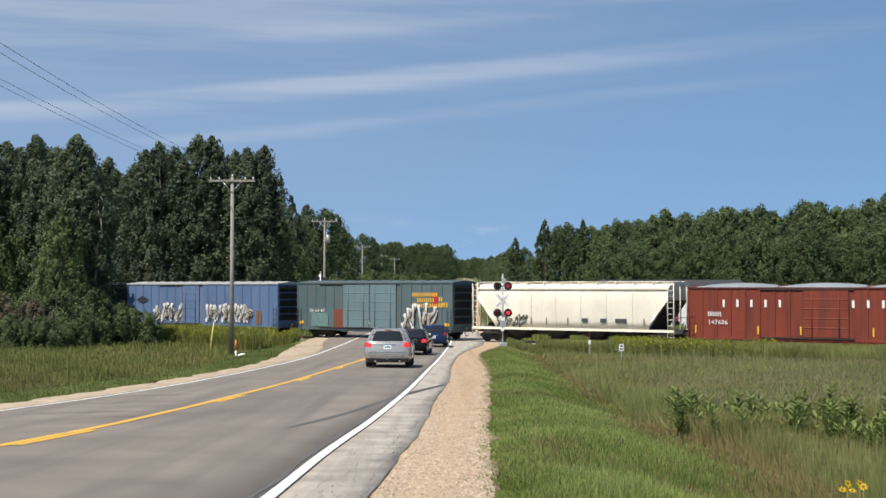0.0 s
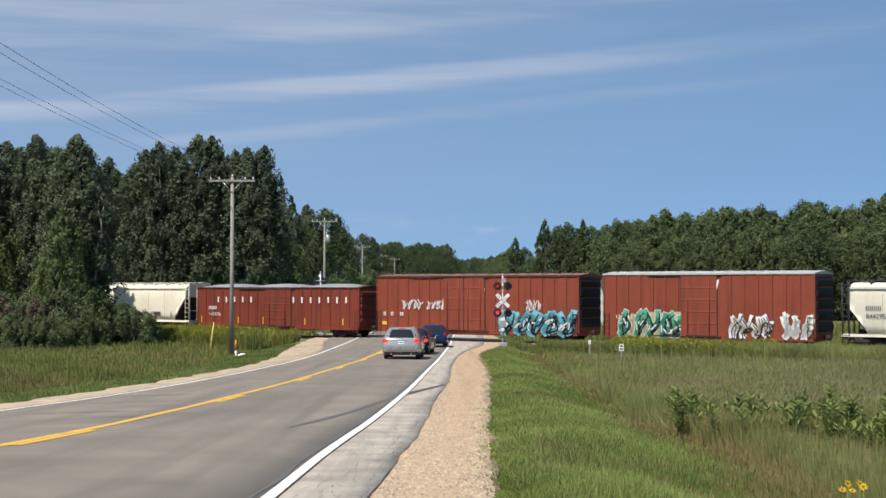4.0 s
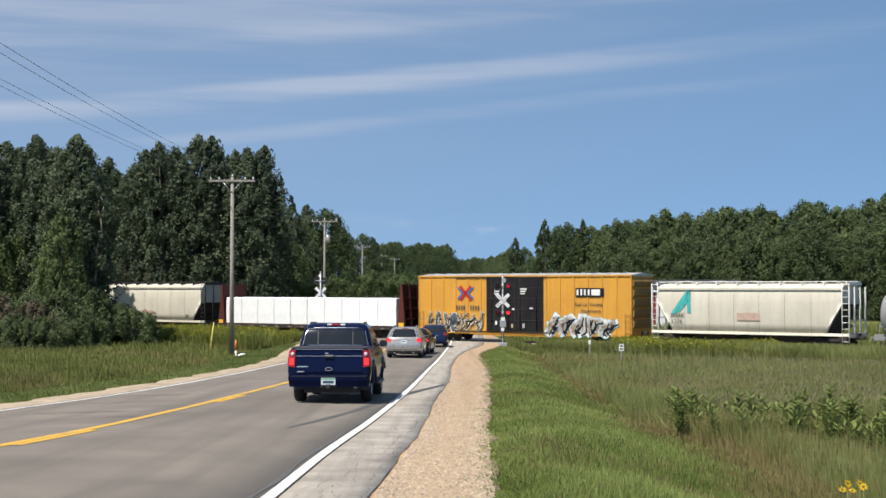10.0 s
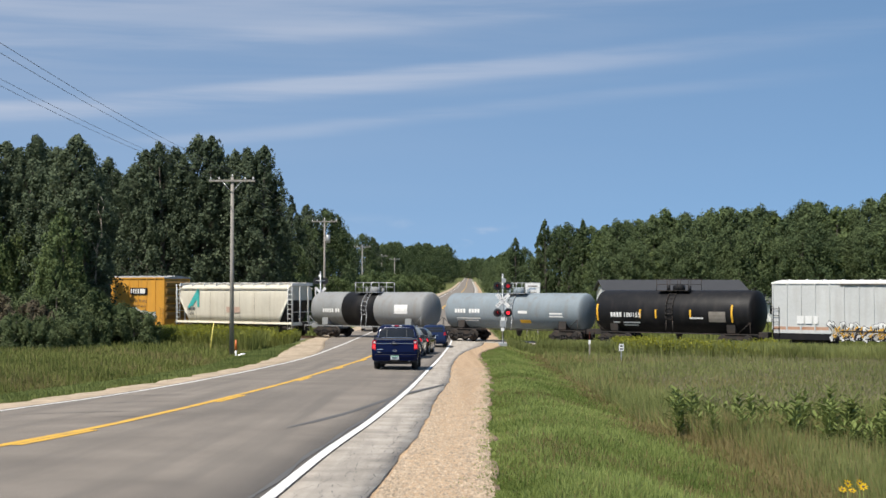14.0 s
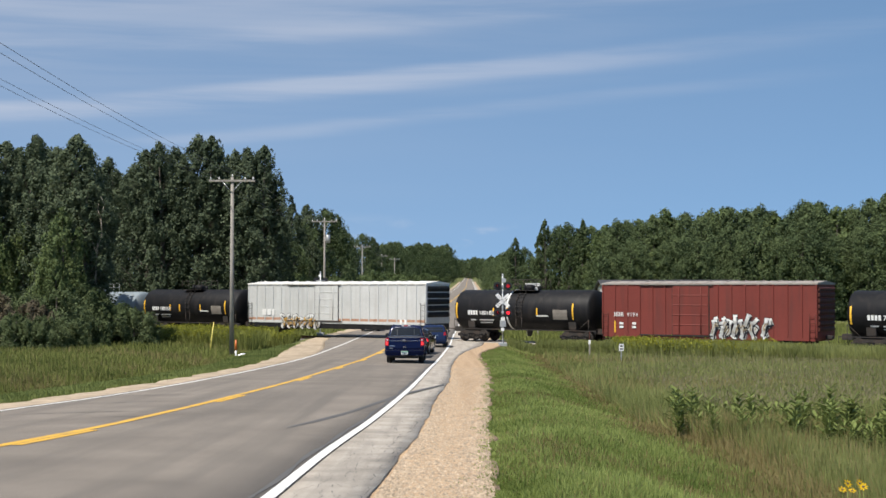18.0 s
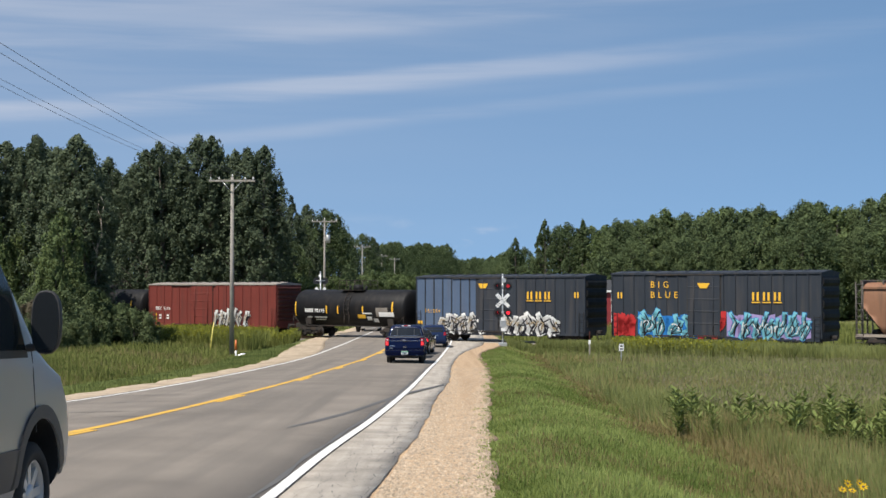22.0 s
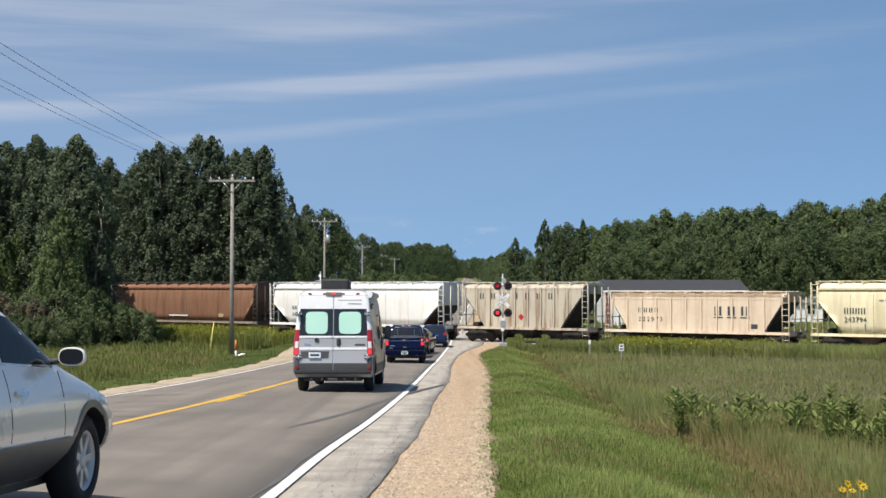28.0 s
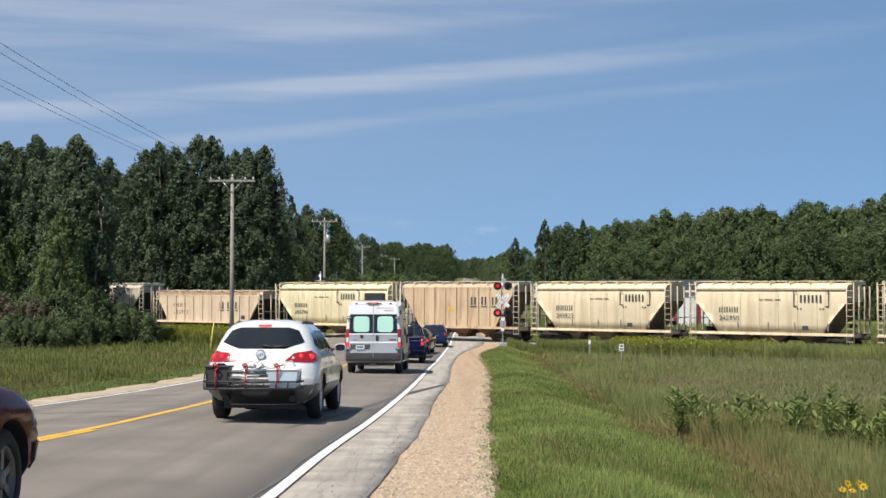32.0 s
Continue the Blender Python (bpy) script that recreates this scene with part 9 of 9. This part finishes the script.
def build_grass():
    r = np.random.default_rng(21)
    # mown verge on the right
    n = 190000
    y = depths(n, 10.5, 96, r)
    lo, hi = X_GRAVEL(y) - 0.08 + 0.16 * bumps(y * 3, y, 1.3, 4) + 0.10 * bumps(y * 5, y, .7, 1), mown_edge(y)
    x = lo + (hi - lo) * r.uniform(0, 1, n) ** 1.0
    edge = np.clip((x - lo) / 0.7, 0.35, 1)
    h = (0.085 + 0.09 * r.uniform(0, 1, n) + 0.03 * bumps(x, y, 1.1, 2) * r.uniform(0, 1, n)) * edge * (1 + 0.5 * np.clip((x - lo) / (hi - lo), 0, 1))
    keep = track_side(x, y) > 2.6
    x, y, h = x[keep], y[keep], h[keep]
    w = 0.0045 + 0.00042 * y
    lo2, hi2 = X_GRAVEL(y), mown_edge(y)
    pale = 0.7 * bumps(x, y * .5, .8, 6) + 0.55 * bumps(x * 1.7, y * .6, .35, 2) + r.normal(0, .55, len(x)) + 1.9 * np.clip((x - lo2) / (hi2 - lo2), 0, 1) ** 4 - .1
    dry = pale > .62
    stuff("mown_grass", blades(int((~dry).sum()), x[~dry], y[~dry], h[~dry], w[~dry], r, 0.33), GRASS, "short mown green grass on the verge")
    stuff("dry_mown_grass", blades(int(dry.sum()), x[dry], y[dry], h[dry], w[dry], r, 0.6), DRY, "dry straw-coloured patches in the mown grass")
    # grass tufts creeping into the gravel
    n = 22000
    cy = depths(260, 11, 75, r)
    cx = X_GRAVEL(cy) + 0.02 - np.abs(r.normal(0, 0.13, 260))
    pick = r.integers(0, 260, n)
    spread_ = 0.02 + 0.05 * r.uniform(0, 1, 260)
    x, y = cx[pick] + r.normal(0, 1, n) * spread_[pick], cy[pick] + r.normal(0, 1, n) * spread_[pick] * 2.2
    stuff("grass_tufts", blades(n, x, y, 0.055 + 0.06 * r.uniform(0, 1, n), 0.0045 + 0.0004 * y, r, 0.6), GRASS, "grass tufts creeping over the gravel edge")
    # tall field grass on the right
    n = 230000
    y = depths(n, 11.5, 100, r, 1.35)
    lo, hi = mown_edge(y) - 0.25, 0.345 * y + 2.0
    hi = np.maximum(hi, lo + .3)
    x = lo + (hi - lo) * r.uniform(0, 1, n)
    keep = (track_side(x, y) > 2.3) & (y < 101)
    x, y = x[keep], y[keep]
    rise = np.clip((x - mown_edge(y) + 0.25) / (0.28 + 0.7 * smooth01((32 - y) / 10)), 0.15, 1)
    h = (0.30 + 0.34 * r.uniform(0, 1, len(x)) + 0.12 * bumps(x, y, 2.0, 1)) * rise
    dry = bumps(x, y, 3.3, 5) + r.normal(0, .5, len(x)) + 0.9 * (rise < .75)
    w = 0.0045 + 0.00040 * y
    for sel, mat, nm, lb in ((dry > 0.8, DRY, "dry_field_grass", "tall straw-coloured field grass"), (dry <= 0.8, TALL, "tall_field_grass", "tall olive-green field grass")):
        stuff(nm, blades(int(sel.sum()), x[sel], y[sel], h[sel], w[sel], r, 0.42, 0.15), mat, lb)
    # seed heads over the field
    n = 18000
    y = depths(n, 30, 95, r, 1.05)
    lo, hi = 5.2 + 0.03 * y, 0.345 * y + 2.0
    x = lo + np.maximum(hi - lo, .2) * r.uniform(0, 1, n)
    keep = track_side(x, y) > 3
    x, y = x[keep], y[keep]
    c = np.stack([x, y, ground_z(x, y) + 0.5 + 0.3 * r.uniform(0, 1, len(x))], -1)
    q = leaf_cards(c, 0.016, r)
    q[:, :, 2] = c[:, None, 2] + (q[:, :, 2] - c[:, None, 2]) * 3.5
    stuff("seed_heads", q, SEED, "brownish grass seed heads over the field")
    # goldenrod along the track
    for lo_s, hi_s, x_lo, x_hi, n, hh, amount in ((2.4, 9, 11.5, 21, 18000, 1.14, 1.0), (2.4, 9, 19, 36, 26000, 1.10, 0.0), (2.4, 6, 6.8, 12.5, 11000, 0.92, 0.0), (2.0, 7, 4.7, 8.5, 9000, 0.5, 0.0), (2.6, 15, -27, -13.4, 16000, 1.25, 1.0), (2.6, 8, -14, -11.6, 2500, 0.85, 0.0)):
        s = r.uniform(lo_s, hi_s, n)
        x = r.uniform(x_lo, x_hi, n)
        y = TRACK.y + (-s - (x - TRACK.x) * EN.x) / EN.y
        ok = (bumps(x, y, 1.7, 3) + r.normal(0, .45, n) > (.42 if x_lo < 0 else .5 if amount else 9))
        h = hh * (0.75 + 0.45 * r.uniform(0, 1, n))
        stuff("weeds", blades(n, x, y, h, np.full(n, 0.03), r, 0.25, 0.35), TALL if x_lo > 0 else LONG, "tall green weeds beside the track")
        m = int(ok.sum())
        if not m:
            continue
        cx, cy, ch = x[ok], y[ok], h[ok]
        cc = np.repeat(np.stack([cx, cy, ground_z(cx, cy) + ch * 0.97], -1), 4, 0) + r.normal(0, 0.09, (m * 4, 3))
        stuff("goldenrod_flowers", leaf_cards(cc, 0.06, r), GOLDENROD, "yellow goldenrod flower heads beside the track")
    # left verge: mown strip, then longer grass to the shrubs
    n = 60000
    y = depths(n, 26, 100, r, 1.2)
    hi = X_GRAVEL_L(y) - 0.02
    x = hi - 3.2 * r.uniform(0, 1, n)
    keep = track_side(x, y) > 2.8
    x, y = x[keep], y[keep]
    stuff("mown_grass", blades(len(x), x, y, 0.10 + 0.08 * r.uniform(0, 1, len(x)), 0.006 + 0.0004 * y, r, 0.5), MOWN_LEFT, "short mown dark-green grass on the verge")
    n = 90000
    y = depths(n, 30, 108, r, 1.1)
    hi = X_GRAVEL_L(y) - 3.0
    lo = -0.335 * y - 2
    x = hi - np.maximum(hi - lo, 0.5) * r.uniform(0, 1, n)
    keep = track_side(x, y) > 2.8
    x, y = x[keep], y[keep]
    h = (0.35 + 0.35 * r.uniform(0, 1, len(x))) * np.clip((X_GRAVEL_L(y) - 2.6 - x) / 2, .3, 1)
    straw = bumps(x, y, 2.6, 2) + r.normal(0, .6, len(x)) > .75
    for sel, mat, nm, lb in ((~straw, LONG, "tall_field_grass", "longer light-green grass before the shrubs"), (straw, DRY, "dry_field_grass", "straw-coloured grass stems before the shrubs")):
        stuff(nm, blades(int(sel.sum()), x[sel], y[sel], h[sel], 0.006 + 0.0004 * y[sel], r, 0.45, 0.2), mat, lb)
    # rough growth on the far side of the track and along the far road
    n = 60000
    s = r.uniform(5.5, 60, n)
    x = r.uniform(-60, 70, n)
    y = TRACK.y + (s - (x - TRACK.x) * EN.x) / EN.y
    keep = (x > X_GRAVEL(y) + .3) | (x < X_GRAVEL_L(y) - .3)
    x, y = x[keep], y[keep]
    stuff("tall_field_grass", blades(len(x), x, y, (0.3 + 0.5 * r.uniform(0, 1, len(x))) * np.clip((-track_side(x, y) - 3) / 9, .25, 1), np.full(len(x), 0.06), r, 0.3, 0.2), LONG, "light-green grass beyond the track")


DRY = leafy("dry_grass", (0.16, 0.14, 0.05), (0.38, 0.31, 0.15), through_light=0.4)
LONG = leafy("long_green_grass", (0.085, 0.105, 0.026), (0.26, 0.28, 0.085), through_light=0.3)
MOWN_LEFT = leafy("shaded_mown_grass", (0.085, 0.115, 0.032), (0.25, 0.29, 0.095), through_light=0.35)
SEED = leafy("seed_heads", (0.17, 0.155, 0.085), (0.29, 0.26, 0.15), through_light=0.3)
GRASS_DARK = leafy("weed_leaves", (0.045, 0.075, 0.016), (0.14, 0.18, 0.04), through_light=0.3)
MILKWEED = leafy("milkweed_leaves", (0.035, 0.06, 0.018), (0.33, 0.39, 0.12), through_light=0.3)
PETAL = leafy("yellow_petals", (0.55, 0.33, 0.01), (0.75, 0.5, 0.02), through_light=0.3)


def milkweed_kind(seed):
    r = random.Random(seed)
    h = r.uniform(.65, 1.0)
    stem = Solid().tube((0, 0, 0), (.03, .02, h), .012, .007, 6).mesh("stem", MILKWEED)
    leaves = []
    k = 0
    z = .3
    while z < h:
        for sg in (0, math.pi):
            a = k * 1.57 + sg + r.uniform(-.3, .3)
            ln, wd = r.uniform(.14, .22), r.uniform(.026, .042)
            up = r.uniform(.5, 1.3)
            d = Vector((math.cos(a), math.sin(a), 0))
            n = Vector((-d.y, d.x, 0))
            p0 = Vector((0, 0, z))
            rows = []
            for q in range(5):
                f = q / 4
                c = p0 + d * ln * f + Vector((0, 0, ln * (up * f - .35 * f * f)))
                ww = wd * math.sin(math.pi * (.08 + .9 * f)) ** .8
                rows.append([c - n * ww + Vector((0, 0, .015)), c, c + n * ww + Vector((0, 0, .015))])
            leaves.append(Solid().loft(rows, caps=False, closed=False).mesh("leaf", MILKWEED))
        k += 1
        z += r.uniform(.055, .085)
    return stem, leaves


def build_weeds():
    r = random.Random(9)
    kinds = [milkweed_kind(k) for k in range(4)]
    first = {}
    spots = []
    for k in range(140):
        px = 1180 + 420 * r.uniform(0, 1) ** .72
        d = 29.5 - (px - 1185) / 400 * 5.5 + r.uniform(-1.8, 3.2)
        spots.append((sideways(px, d), d))
    for i, (x, y) in enumerate(spots):
        m = Matrix.Translation((x, y, float(ground_z(x, y)))) @ Matrix.Rotation(r.uniform(0, 6.28), 4, "Z") @ Matrix.Scale(r.uniform(.74, 1.05), 4)
        kk = i % 4
        if kk in first:
            copy_thing(first[kk], m)
        else:
            t = thing("milkweed", "broad-leaved green milkweed plant in the tall grass", "plant", "milkweed plants in the field", m)
            part("stem", kinds[kk][0], None, t)
            for lf in kinds[kk][1]:
                part("leaf", lf, None, t)
            first[kk] = t
    for px, d in ((1488, 15.2), (1505, 14.9), (1518, 15.0), (1497, 14.7), (1525, 14.6)):
        x, y = sideways(px, d), d
        g = float(ground_z(x, y))
        t = thing("yellow_flower", "yellow daisy-like wildflower in the tall grass", "flower", "wildflowers", Matrix.Translation((x, y, g)))
        top = 1.66 - ((861 if d < 16 else 797) + r.uniform(-8, 10) - 508) * d / 2450 - g
        part("stem", Solid().tube((0, 0, 0), (0, 0, top), .006, .004, 5), GRASS, t)
        tilt = Matrix.Rotation(r.uniform(.3, 1.2), 3, "X") @ Matrix.Rotation(r.uniform(-.6, .6), 3, "Y")
        c = Vector((0, 0, top))
        part("flower_eye", Solid().lathe([(-.006, .006), (0, .016), (.012, .01)], 8, "z", (0, 0, top)), BARK, t)
        for k in range(8):
            a = k * .785 + r.uniform(-.15, .15)
            dv, nv = tilt @ Vector((math.cos(a), math.sin(a), .15)), tilt @ Vector((-math.sin(a), math.cos(a), 0)) * .6
            part("petal", Solid().add([c, c + dv * .032 + nv * .016, c + dv * .055, c + dv * .032 - nv * .016], [(0, 1, 2, 3)]), PETAL, t)


def stones():
    """Loose stones on the gravel verge."""
    r = np.random.default_rng(5)
    n = 26000
    y = depths(n, 11.5, 60, r, 1.8)
    x = X_PAVE(y) + 0.05 + (X_GRAVEL(y) - X_PAVE(y) - .08) * r.uniform(0, 1, n)
    z = ROAD_Z(y) - .034
    s = (.007 + .024 * r.uniform(0, 1, n) ** 2.5)[:, None]
    u = np.array([[1, 0, 0], [0, 1, 0], [-1, 0, 0], [0, -1, 0], [0, 0, .8]])
    v = np.stack([x, y, z], -1)[:, None, :] + u[None] * s[:, :, None] * r.uniform(.6, 1.3, (n, 5, 1))
    me = bpy.data.meshes.new("loose_stones")
    f = np.array([[0, 1, 4], [1, 2, 4], [2, 3, 4], [3, 0, 4]])
    faces = (np.arange(n)[:, None, None] * 5 + f[None]).reshape(-1, 3)
    me.vertices.add(n * 5)
    me.vertices.foreach_set("co", v.astype(np.float32).reshape(-1))
    me.loops.add(faces.size)
    me.loops.foreach_set("vertex_index", faces.astype(np.int32).reshape(-1))
    me.polygons.add(len(faces))
    me.polygons.foreach_set("loop_start", np.arange(0, faces.size, 3, dtype=np.int32))
    me.update(calc_edges=True)
    me.materials.append(PEBBLE)
    tagged(new("loose_stones", me), "loose tan and grey stones on the verge", "stones", kind="stuff")


PEBBLE = material("pebbles", (0.42, 0.33, 0.235), 0.9, vary=0.2, per_piece=0.6)
build_grass()
build_weeds()
stones()


# ---- motion ----


def train_advance(t):
    return SPEED * (t - 8.5) - float(SLOWING(t))


SLOWING = spline([(0, 0), (14, 0), (17, 0.08), (20, 0.3), (24, 0.7), (28, 1.2), (32, 1.9)])


def motions():
    times = [0.0, 8.0, 14.0, 17.0, 20.0, 22.0, 24.0, 26.0, 28.0, 30.0, 32.0]
    for ob, s0 in CARS:
        rows = []
        for t in times:
            p = NEAR + 1.55 * EN + (s0 - train_advance(t)) * EX
            rows.append((t, Matrix.Translation((p.x, p.y, RAIL_Z)) @ Matrix.Rotation(-TURN, 4, "Z")))
        walk(ob, rows)
    for v, sg, c in VANES:
        flash_rows(v, sg, c)
    for drive, args in DRIVES:
        drive(*args)


motions()
